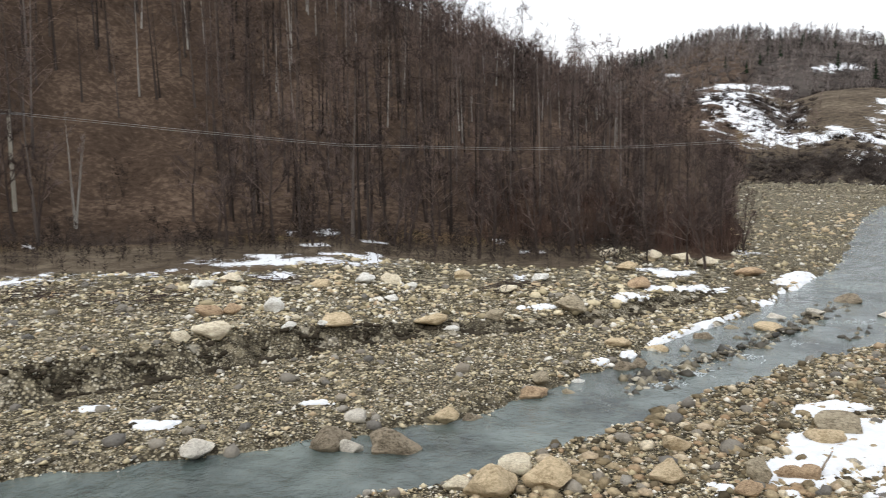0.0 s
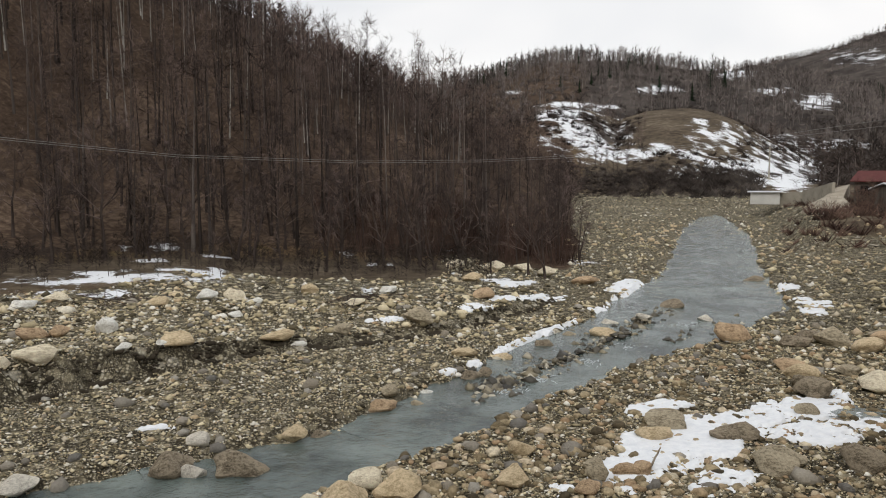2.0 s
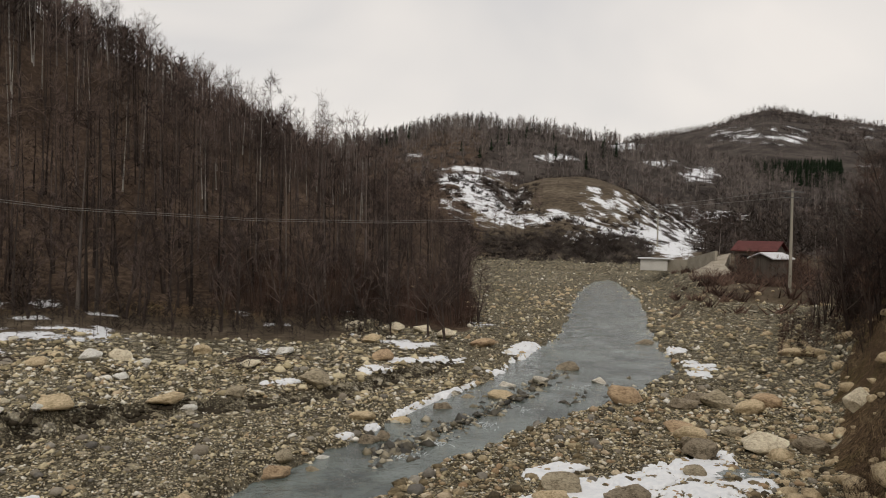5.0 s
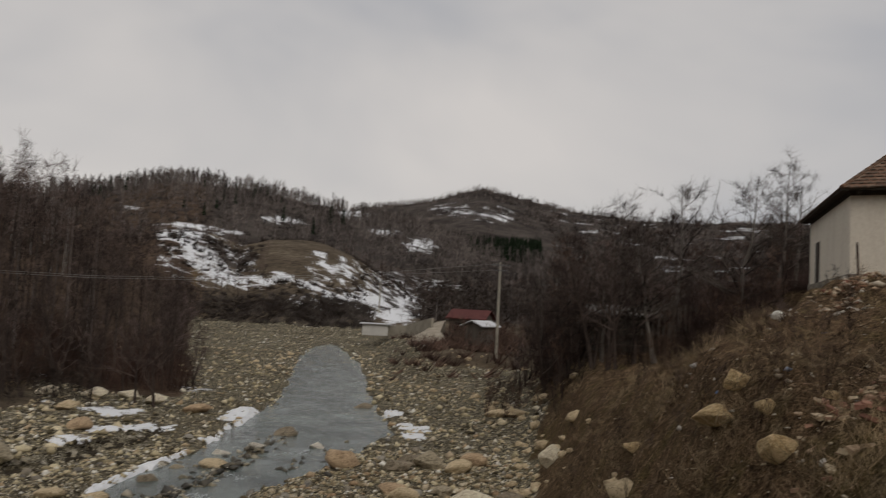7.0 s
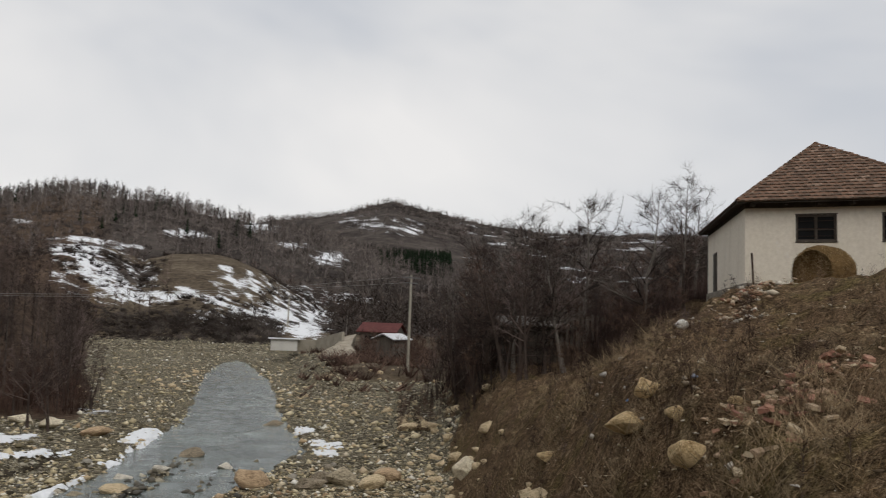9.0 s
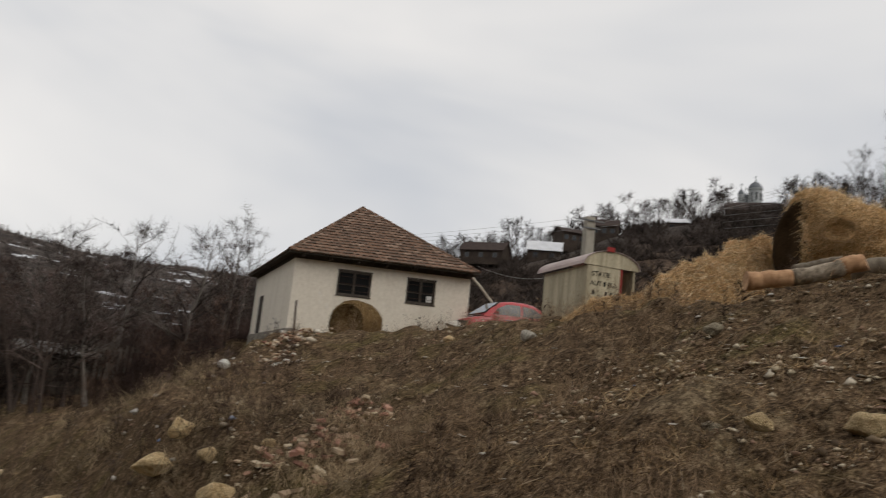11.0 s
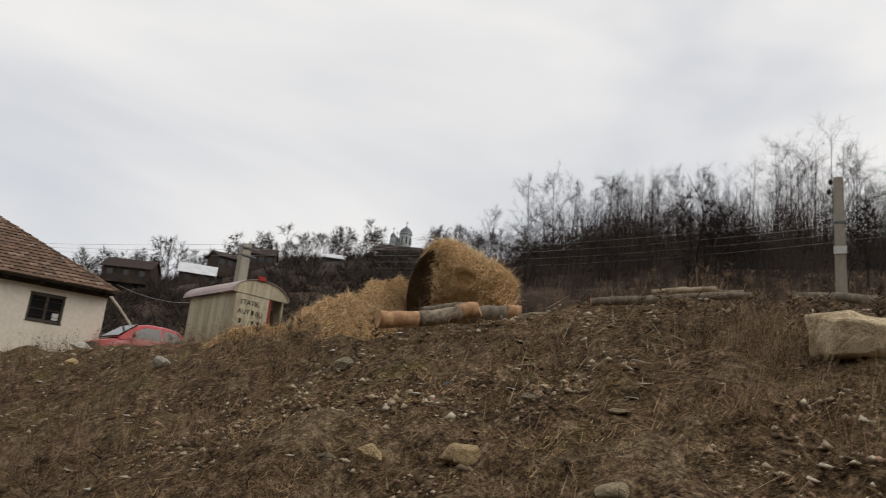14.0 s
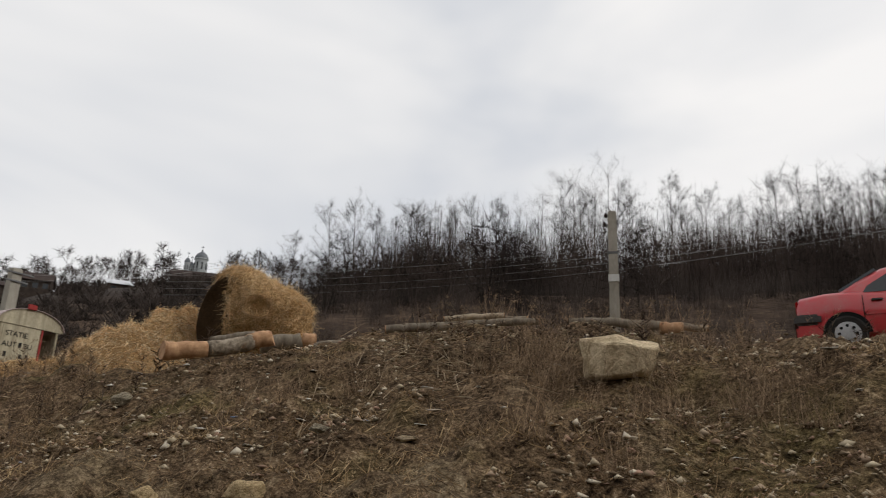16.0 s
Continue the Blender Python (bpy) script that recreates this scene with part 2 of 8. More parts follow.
def land(x, y):
    """The height of the ground, without water or stones."""
    x, y = np.asarray(x, float) / SIZE, np.asarray(y, float) / SIZE
    r, az = np.hypot(x, y) + 1e-6, np.degrees(np.arctan2(x, y))
    d, where, _ = along(RIVER, x, y)
    half = np.interp(where, np.arange(len(RIVER)), RIVER[:, 2]) / 2
    n1, n2 = fnoise(x, y, 0.35, 4, 3), fnoise(x, y, 1.9, 3, 5)
    z = 0.12 + 0.05 * n1 + 0.025 * n2 + 0.004 * np.maximum(d - half, 0)
    td, _, side = along(TERRACE, x, y)
    step = smooth01((td * side + 0.2 * n1) / 0.24 + 0.2) * smooth01((15 - x) / 10)
    z = z + step * (0.66 - 0.34 * smooth01((x + 5) / 5) + 0.08 * n1 + 0.018 * np.clip(td, 0, 40))
    z = z - smooth01((half + 0.25 + 0.25 * n2 - d) / 0.7) * 0.38
    z = z + 0.34 * np.exp(-(along(RIVER_BAR, x, y)[0] / 0.42) ** 2) * (0.8 + 0.5 * n1)
    low = smooth01((az - 33.5 - 0.05 * np.clip(80 - r, -60, 40) + 0.5 * n1) / 2.0) * smooth01((r - 46) / 14) * (az < 60)
    z = z + low * (1.5 + 0.2 * n1) + 0.022 * np.clip(r - 80, 0, 60)
    # the wooded hillside beyond the left bank
    f = smooth01((r - 39 - 2 * n1) / 60) * 0.75 + 0.25 * np.clip((r - 39) / 60, 0, 1)
    top = 5 + 100 * np.tan(np.radians(curve(az, FOREST_TOP)))
    edge = smooth01((21.2 - az) / 1.6) * smooth01((az + 170) / 20)
    hill = np.maximum(top - 1.0, 0) * f * edge * (1 + 0.06 * fnoise(x, y, 0.05, 3, 8))
    hill = np.where(r > 100, np.minimum(hill + (r - 100) * 0.03 * edge, 90), hill)
    z = z + hill

    def layer(pairs, foot, crest, z0, fall=0.05, lo=None, hi=None, rough=0.03):
        ct = 5 + crest * np.tan(np.radians(curve(az, pairs)))
        g = np.clip((r - foot) / (crest - foot), 0, 1)
        g = 0.55 * g + 0.45 * smooth01(g)
        out = z0 + (ct - z0) * g * (1 + rough * fnoise(x, y, 7.0 / crest, 4, int(crest)))
        out = out - (np.minimum(np.maximum(r - crest, 0), 45) * -0.93 * np.tan(np.radians(curve(az, pairs))) if fall is None else np.maximum(r - crest, 0) * fall)
        keep = np.ones_like(r)
        if lo is not None:
            keep = keep * smooth01((az - lo[0]) / (lo[1] - lo[0]))
        if hi is not None:
            keep = keep * smooth01((hi[1] - az) / (hi[1] - hi[0]))
        return np.where(r > foot, out * keep + (1 - keep) * -5, -5)

    z = np.maximum(z, layer(DOME_TOP, 100, 190, 1.0, 0.02, (6, 14), (38, 44), 0.09))
    z = np.maximum(z, layer(RIDGE_TOP, 150, 480, 2.0, 0.03, (-20, 2), (60, 80)))
    z = np.maximum(z, layer(PEAK_TOP, 330, 900, 6.0, 0.03, (5, 20), (80, 90), 0.05))
    # the near bank, its crest and the flat on top
    b, k, c = curve(az, BANK_FOOT), curve(az, BANK_RISE), curve(az, BANK_CREST)
    bank = b + k * np.minimum(r, c) + curve(az, BANK_TOP) * np.clip(r - c, 0, 16) + 0.16 * n1 * smooth01(r / 6) * (1 + 1.2 * smooth01((68 - az) / 10)) + 0.095 * n2 * (1 + 0.8 * smooth01((70 - az) / 10)) + 0.06 * fnoise(x, y, 5.0, 2, 6) + 0.12 * (np.abs(fnoise(x, y, 0.8, 3, 9)) - 0.35) * smooth01(r / 5)
    bank = np.where(az < 0, 2.1 + 1.1 * smooth01(-az / 60) + 0.1 * n1, bank)
    across = smooth01((az - 43.0 - 0.6 * n1) * np.clip(r, 6, 60) / 60 * 1.0 / 3.2)
    near = smooth01((7.2 - np.hypot(x + 1, y + 2.5)) / 3.5)
    behind = smooth01((2.0 - y - 0.25 * np.abs(x)) / 4) * np.where(az < -60, 1, 0)
    across = np.maximum(np.where((az > 30) & (az < 181), across, 0), np.maximum(near, behind))
    far = smooth01((80 - r) / 30)
    z = np.maximum(z, np.where(across * far > 0, bank * across * far, -5))
    z = np.maximum(z, layer(VILLAGE_TOP, 30, 140, 6.2, None, (54, 62), (112, 124)))
    z = np.maximum(z, layer(WOOD_TOP, 8.5, 48, 6.5, -0.02, (90, 99), None, 0.02))
    return z * SIZE


def lift(x, y):
    return float(land(np.array([x]), np.array([y]))[0])


def polar(az, r):
    return r * math.sin(radians(az)), r * math.cos(radians(az))

# ---- ground ----
# old snow on the far hills: weight, azimuth, elevation and their spreads
HILL_SNOW = ((1.0, 19.5, 3.9, 1.3, 0.4), (0.9, 20.3, 3.0, 1.2, 0.7), (0.8, 22.0, 1.7, 1.0, 0.5), (0.95, 23.8, 1.0, 1.5, 0.35), (0.7, 25.8, 1.1, 0.8, 0.3), (1.1, 19.8, 4.6, 1.4, 0.16), (1.0, 22.5, 4.4, 0.7, 0.14), (0.8, 16.0, 5.5, 0.8, 0.14),
             (1.2, 26.4, 5.5, 1.0, 0.22), (1.4, 31.3, 6.3, 1.0, 0.22), (0.8, 28.7, 3.3, 0.5, 0.22), (0.5, 30.3, 2.5, 1.6, 0.5), (1.1, 33.6, 5.1, 1.0, 0.2), (1.0, 36.1, 4.3, 0.9, 0.45), (0.9, 27.8, -0.2, 1.0, 0.35), (1.0, 29.7, -0.4, 1.2, 0.4),
             (0.95, 31.2, 0.3, 1.5, 0.35), (0.85, 33.0, 0.2, 1.3, 0.5), (0.9, 33.0, -0.8, 1.6, 0.4), (0.9, 35.0, -0.9, 1.0, 0.5), (0.9, 35.6, 0.3, 1.0, 0.5), (0.7, 38.0, 1.5, 1.5, 0.3), (0.24, 38.6, 7.0, 1.8, 0.6), (0.24, 41.8, 6.8, 1.5, 0.7), (0.35, 21.5, 2.2, 3.0, 1.6), (0.35, 33.0, 1.5, 4.0, 0.8))


def ground_masks(x, y):
    """Shares of snow, dry grass and leaf litter on the ground; the rest is gravel."""
    r, az = np.hypot(x, y) / SIZE, np.degrees(np.arctan2(x, y))
    X, Y = x / SIZE, y / SIZE
    z = land(x, y) / SIZE
    big, mid, fine = fnoise(x, y, 0.02, 4, 21), fnoise(x, y, 0.09, 4, 22), fnoise(x, y, 0.6, 4, 23)
    d, where, side = along(RIVER, X, Y)
    # brown bank: to the right of the bed and all behind
    bank = smooth01((az - 44.5 + 0.8 * fine) / 1.6) * (az < 181)
    bank = np.maximum(bank, smooth01((y < 4) * (x < 0) * 1.0))
    forest = smooth01((r - 37 - 3 * mid) / 4) * smooth01((21.0 - az + 0.6 * mid) / 1.0)
    meadow = smooth01((r - 29.5 - 2.5 * mid - 0.5 * fine) / 3) * smooth01((16 - az) / 8)
    terr = smooth01((az - 35.5 - 0.05 * np.clip(80 - r, -60, 40) + 0.6 * mid) / 1.5) * smooth01((r - 50) / 8) * (az < 60)
    bank = np.maximum(bank, terr)
    hills = smooth01((r - 104 - 3 * mid) / 5)
    grass = np.clip(np.maximum(np.maximum(bank, meadow * 0.8), hills), 0, 1)
    under = smooth01((r - 15 - 2 * mid) / 4) * smooth01((az - 90 + 2 * mid) / 3) * (az < 181)
    forest = np.maximum(forest, np.maximum(under, smooth01((r - 210) / 40) * 0.9))
    forest = np.maximum(forest, smooth01((r - 36) / 8) * smooth01((az - 60) / 4) * (az < 120))
    leaf = np.clip(np.maximum(forest, hills * smooth01((big + 0.15) / 0.3) * 0.8 * np.where((az > 24.5) & (az < 33) & (r < 192), 0.0, 1.0)), 0, 1)
    snow = np.zeros_like(r)
    strip = np.exp(-((r - 31.0 - 0.09 * (az + 15)) / 1.6) ** 2) * smooth01((-2 - az) / 4)
    snow = np.maximum(snow, strip * smooth01(0.75 + 1.6 * fnoise(X * 0.5, Y * 1.5, 0.5, 4, 31)))
    scat = smooth01((fnoise(X * 0.6, Y, 0.55, 4, 33) - 0.62) / 0.15) * smooth01((r - 18) / 8) * smooth01((46 - r) / 8) * smooth01((30 - az) / 10)
    snow = np.maximum(snow, scat * (1 - bank) * smooth01((d - 4) / 3))
    # snow left on the hills, by direction and height over the eye
    el = np.degrees(np.arctan2(z - 5, r))

    def blob(a, e, sa, se):
        return np.exp(-(((az - a) / sa) ** 2 + ((el - e) / se) ** 2))

    hill = smooth01((r - 98) / 8) * smooth01((az - 12) / 4) * smooth01((48 - az) / 6)
    white = np.zeros_like(r)
    for k, a, e, sa, se in HILL_SNOW:
        white = white + k * blob(a, e, sa, se)
    white = white + 0.8 * np.exp(-((el - 1.55 + 0.32 * (az - 26.5)) / 0.2) ** 2) * (az > 25.8) * (az < 30)
    broken = 0.30 * fnoise(az * 1.4, el * 4.5, 1.0, 3, 36) + 0.6 * fnoise(az * 4.0, el * 14.0, 1.0, 3, 37)
    snow = np.maximum(snow, hill * 0.92 * smooth01((white + broken + 0.16) / 1.1) * (white > 0.1))
    vil = smooth01((r - 120) / 30) * smooth01((az - 44) / 4) * smooth01((72 - az) / 8)
    snow = np.maximum(snow, vil * 0.8 * smooth01((fnoise(X, Y, 0.05, 5, 41) - 0.45) / 0.3))
    snow = snow * (1 - smooth01((np.hypot(X, Y - 0) < 12) * 1.0))
    return np.clip(snow, 0, 1), grass, leaf


def far_share(x, y):
    """Where pasture colour comes in, and leaf litter is greyed as painted haze."""
    r, az = np.hypot(x, y) / SIZE, np.degrees(np.arctan2(x, y))
    return np.maximum(smooth01((r - 46) / 12) * smooth01((az - 20) / 2) * np.where(az > 62, smooth01((r - 88) / 30), 1), smooth01((r - 28) / 4) * smooth01((41 - r) / 4) * smooth01((20 - az) / 6) * (az > -60))


def ground_material():
    n = Nodes("ground_gravel_grass_snow", 0.95, 0, 0.03)
    zone = n.attr("zone")
    snow_a, grass_a, leaf_a = zone[0], zone[1], zone[2]
    # gravel: pebbles of many tints, the shade between them painted near black
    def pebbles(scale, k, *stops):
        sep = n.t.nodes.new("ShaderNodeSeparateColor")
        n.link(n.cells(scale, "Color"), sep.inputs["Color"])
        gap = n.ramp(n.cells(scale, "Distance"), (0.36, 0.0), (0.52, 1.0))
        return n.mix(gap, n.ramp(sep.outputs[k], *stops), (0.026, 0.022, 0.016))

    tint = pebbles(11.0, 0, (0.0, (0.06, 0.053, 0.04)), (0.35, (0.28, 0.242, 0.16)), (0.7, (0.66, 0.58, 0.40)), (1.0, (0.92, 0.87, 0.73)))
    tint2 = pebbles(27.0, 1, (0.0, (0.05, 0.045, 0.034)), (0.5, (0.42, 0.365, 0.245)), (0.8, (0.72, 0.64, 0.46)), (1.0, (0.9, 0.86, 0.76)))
    edge = n.cells(11.0, "Distance")
    sand = n.ramp(n.noise(0.25, 5, 0.65), (0.35, (0.12, 0.10, 0.064)), (0.65, (0.38, 0.325, 0.215)))
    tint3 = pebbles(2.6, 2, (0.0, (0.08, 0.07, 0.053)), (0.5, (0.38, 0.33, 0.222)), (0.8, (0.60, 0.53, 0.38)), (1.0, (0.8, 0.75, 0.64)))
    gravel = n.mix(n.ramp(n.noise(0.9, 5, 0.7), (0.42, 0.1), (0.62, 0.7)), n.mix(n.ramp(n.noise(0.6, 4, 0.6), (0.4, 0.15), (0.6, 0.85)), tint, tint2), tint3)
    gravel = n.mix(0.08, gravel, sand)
    silt = n.ramp(n.noise(3.0, 6, 0.75), (0.35, (0.05, 0.04, 0.025)), (0.55, (0.19, 0.155, 0.095)), (0.7, (0.42, 0.36, 0.245)))
    gravel = n.mix(n.ramp(n.noise(0.10, 6, 0.7), (0.54, 0.0), (0.66, 0.45)), gravel, silt)
    # dry grass and earth
    g1, g2 = n.noise(0.7, 5, 0.65), n.mix(0.55, n.noise(5.0, 6, 0.8), n.noise(26.0, 5, 0.8))
    earth = n.ramp(g2, (0.40, (0.013, 0.009, 0.006)), (0.485, (0.085, 0.056, 0.033)), (0.57, (0.25, 0.172, 0.102)), (0.66, (0.62, 0.50, 0.345)))
    mossy = n.ramp(g2, (0.40, (0.018, 0.013, 0.007)), (0.5, (0.101, 0.077, 0.034)), (0.62, (0.325, 0.251, 0.122)))
    straw = n.ramp(g2, (0.40, (0.035, 0.025, 0.016)), (0.5, (0.165, 0.122, 0.075)), (0.62, (0.44, 0.345, 0.22)))
    grass = n.mix(n.ramp(g1, (0.5, 0.0), (0.66, 1.0)), earth, mossy)
    grass = n.mix(n.ramp(n.noise(0.9, 5, 0.7, stretch=(1, 1.3, 1)), (0.55, 0.0), (0.66, 0.8)), grass, straw)
    leaf = n.ramp(n.mix(0.5, n.noise(2.2, 5, 0.7), n.noise(0.12, 6, 0.7)), (0.34, (0.026, 0.018, 0.013)), (0.52, (0.082, 0.057, 0.041)), (0.66, (0.20, 0.145, 0.105)))
    # greyer tone for far leaf litter, with distance haze painted in
    brush = n.ramp(n.noise(0.03, 8, 0.75), (0.38, (0.03, 0.025, 0.023)), (0.62, (0.10, 0.085, 0.075)))
    leaf = n.mix(zone[3], leaf, brush)
    pasture = n.ramp(n.mix(0.5, n.noise(0.09, 7, 0.75), n.noise(0.8, 5, 0.75)), (0.36, (0.035, 0.027, 0.02)), (0.5, (0.105, 0.083, 0.06)), (0.64, (0.22, 0.18, 0.13)))
    grass = n.mix(zone[3], grass, pasture)
    wob = n.noise(0.35, 8, 0.72)

    def edged(a):
        return n.ramp(n.math("ADD", a, n.math("MULTIPLY", n.math("SUBTRACT", wob, 0.5), 0.9)), (0.42, 0.0), (0.58, 1.0))

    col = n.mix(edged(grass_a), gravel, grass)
    col = n.mix(edged(leaf_a), col, leaf)
    crumb = n.mix(0.5, n.noise(0.3, 8, 0.8), n.noise(1.7, 6, 0.8))
    sf = n.ramp(n.math("ADD", snow_a, n.math("MULTIPLY", n.math("SUBTRACT", crumb, 0.5), 5.5)), (0.44, 0.0), (0.62, 1.0))
    sf = n.mix(1.0, sf, n.ramp(snow_a, (0.04, 0.0), (0.2, 1.0)), "MULTIPLY")
    col = n.mix(sf, col, (0.8, 0.82, 0.85))
    n.color(col)
    h = n.mix(0.5, n.mix(0.5, edge, g2), n.noise(60.0, 3))
    h = n.mix(sf, h, 1.0)
    n.bump(h, 1.0, 0.06)
    n.rough(n.mix(sf, 0.95, 0.7))
    return n.m


ground_mat = ground_material()
SECTORS = np.radians(np.r_[np.arange(-180, -36, 1.5), np.arange(-36, 152, 0.48), np.arange(152, 180, 1.5)])
RINGS = np.r_[np.linspace(0.05, 2.0, 5), np.geomspace(2.4, 130, 150), np.geomspace(132, 420, 84), np.geomspace(426, 1250, 96), np.geomspace(1300, 4500, 14)]
ga, gr = np.meshgrid(SECTORS, RINGS)
gx, gy = gr * np.sin(ga), gr * np.cos(ga)
gz = land(gx, gy)
idx = np.arange(gx.size).reshape(gx.shape)
nxt = np.roll(idx, -1, 1)
quads = np.stack([idx[:-1], nxt[:-1], nxt[1:], idx[1:]], -1).reshape(-1, 4)[:, ::-1]
hub = np.array([[0, 0, gz[0].mean()]])
fan = np.stack([np.full(idx.shape[1], gx.size), nxt[0], idx[0]], -1)[:, ::-1]
ground_me = mesh_of("ground", np.concatenate([np.stack([gx, gy, gz], -1).reshape(-1, 3), hub]), [quads, fan], ground_mat, True)
ms, mg, ml = ground_masks(gx.ravel(), gy.ravel())
zone = ground_me.color_attributes.new("zone", "FLOAT_COLOR", "POINT")
zone.data.foreach_set("color", np.concatenate([np.stack([ms, mg, ml, far_share(gx.ravel(), gy.ravel())], -1), [[0, 1, 0, 1]]]).astype(np.float32).ravel())
tagged(new("ground", ground_me), "gravel river bed, brown grassy banks and hills with old snow", "ground", kind="structure")

# ---- river ----
water = Nodes("river_water", 0.06, 0, 0.6)
w1 = water.noise(1.3, 6, 0.65, stretch=(1.0, 0.6, 1.0))
w2 = water.noise(5.0, 4, 0.7)
water.color(water.ramp(water.noise(0.35, 4), (0.35, (0.045, 0.062, 0.058)), (0.65, (0.17, 0.205, 0.19))))
water.bump(water.mix(0.4, w1, w2), 0.8, 0.12)
centre = np.array([[np.interp(t, np.arange(len(RIVER)), RIVER[:, k]) for k in range(3)] for t in np.linspace(0, len(RIVER) - 1, 760)]) * SIZE
tang = np.gradient(centre[:, :2], axis=0)
tang /= np.linalg.norm(tang, axis=1)[:, None]
normal = np.stack([-tang[:, 1], tang[:, 0]], -1)
cols = np.linspace(-1, 1, 29)
wv = np.array([[*(c[:2] + n * k * (c[2] / 2 + 1.1)), 0.0] for c, n in zip(centre, normal) for k in cols])
wv[:, 2] = 0.022 * fnoise(wv[:, 0], wv[:, 1], 1.3, 3, 91) + 0.020 * fnoise(wv[:, 0], wv[:, 1], 2.3, 3, 92) * (0.4 + 0.8 * smooth01(0.5 + fnoise(wv[:, 0], wv[:, 1], 0.22, 2, 93)))
wi = np.arange(len(wv)).reshape(-1, 29)
wq = np.stack([wi[:-1, :-1], wi[1:, :-1], wi[1:, 1:], wi[:-1, 1:]], -1).reshape(-1, 4)
tagged(new("water", mesh_of("water", wv, wq[:, ::-1], water.m, True)), "shallow clear river running over stones", "water", kind="structure")

# foam of the small rapids
foam_mat = grainy("foam", (0.32, 0.36, 0.37), (0.62, 0.66, 0.67), 5, 30, 0.5)
fv, ff = [], []
frng = np.random.default_rng(5)
for (fx, fy, fr, count) in ((4.8, 17.0, 0.4, 45), (5.9, 17.8, 0.4, 40), (7.6, 19.1, 0.4, 30), (9.4, 20.6, 0.5, 25), (12.4, 23.2, 0.7, 20)):
    for _ in range(count):
        cx, cy = (np.array([fx, fy]) + frng.normal(0, fr * 0.42, 2)) * SIZE
        le, wi2 = frng.uniform(0.15, 0.6), frng.uniform(0.008, 0.022)
        a = frng.normal(0.62, 0.35)
        dx, dy = math.sin(a), math.cos(a)
        b = len(fv)
        fv += [(cx - dx * le / 2, cy - dy * le / 2, 0.004), (cx + dy * wi2, cy - dx * wi2, 0.012), (cx + dx * le / 2, cy + dy * le / 2, 0.004), (cx - dy * wi2, cy + dx * wi2, 0.012), (cx, cy, 0.03)]
        ff += [(b, b + 1, b + 4), (b + 1, b + 2, b + 4), (b + 2, b + 3, b + 4), (b + 3, b, b + 4)]
stuff("foam", np.array(fv), np.array(ff), foam_mat, "white foam flecks on the small river rapids", "foam")

# ---- trees ----
def cross_axes(d):
    """Two unit vectors across each direction in an array."""
    d = d / np.maximum(np.linalg.norm(d, axis=-1, keepdims=True), 1e-9)
    ref = np.where(np.abs(d[..., 2:3]) > 0.9, np.array([1.0, 0, 0]), np.array([0, 0, 1.0]))
    u = np.cross(d, ref)
    u /= np.linalg.norm(u, axis=-1, keepdims=True)
    return u, np.cross(d, u)


def frusta(p0, p1, r0, r1, sides):
    """Tapered tubes, one for each row; r1 of 0 gives spikes."""
    p0, p1 = np.asarray(p0, float).reshape(-1, 3), np.asarray(p1, float).reshape(-1, 3)
    n = len(p0)
    r0, r1 = np.broadcast_to(np.asarray(r0, float), n), np.broadcast_to(np.asarray(r1, float), n)
    u, v = cross_axes(p1 - p0)
    a = 2 * np.pi * np.arange(sides) / sides
    ring = np.cos(a)[None, :, None] * u[:, None] + np.sin(a)[None, :, None] * v[:, None]
    lo = p0[:, None] + ring * r0[:, None, None]
    k = np.arange(sides)
    if r1.max() <= 0:
        verts = np.concatenate([lo, p1[:, None]], 1)
        tri = np.stack([k, (k + 1) % sides, np.full(sides, sides)], -1)
        return verts.reshape(-1, 3), (tri[None] + (np.arange(n) * (sides + 1))[:, None, None]).reshape(-1, 3)
    hi = p1[:, None] + ring * r1[:, None, None]
    verts = np.concatenate([lo, hi], 1)
    t1 = np.stack([k, (k + 1) % sides, sides + (k + 1) % sides], -1)
    t2 = np.stack([k, sides + (k + 1) % sides, sides + k], -1)
    tri = np.concatenate([t1, t2])
    return verts.reshape(-1, 3), (tri[None] + (np.arange(n) * 2 * sides)[:, None, None]).reshape(-1, 3)


def joined(*pieces):
    vs, fs, n = [], [], 0
    for v, f in pieces:
        vs.append(v)
        fs.append(f + n)
        n += len(v)
    return np.concatenate(vs), np.concatenate(fs)


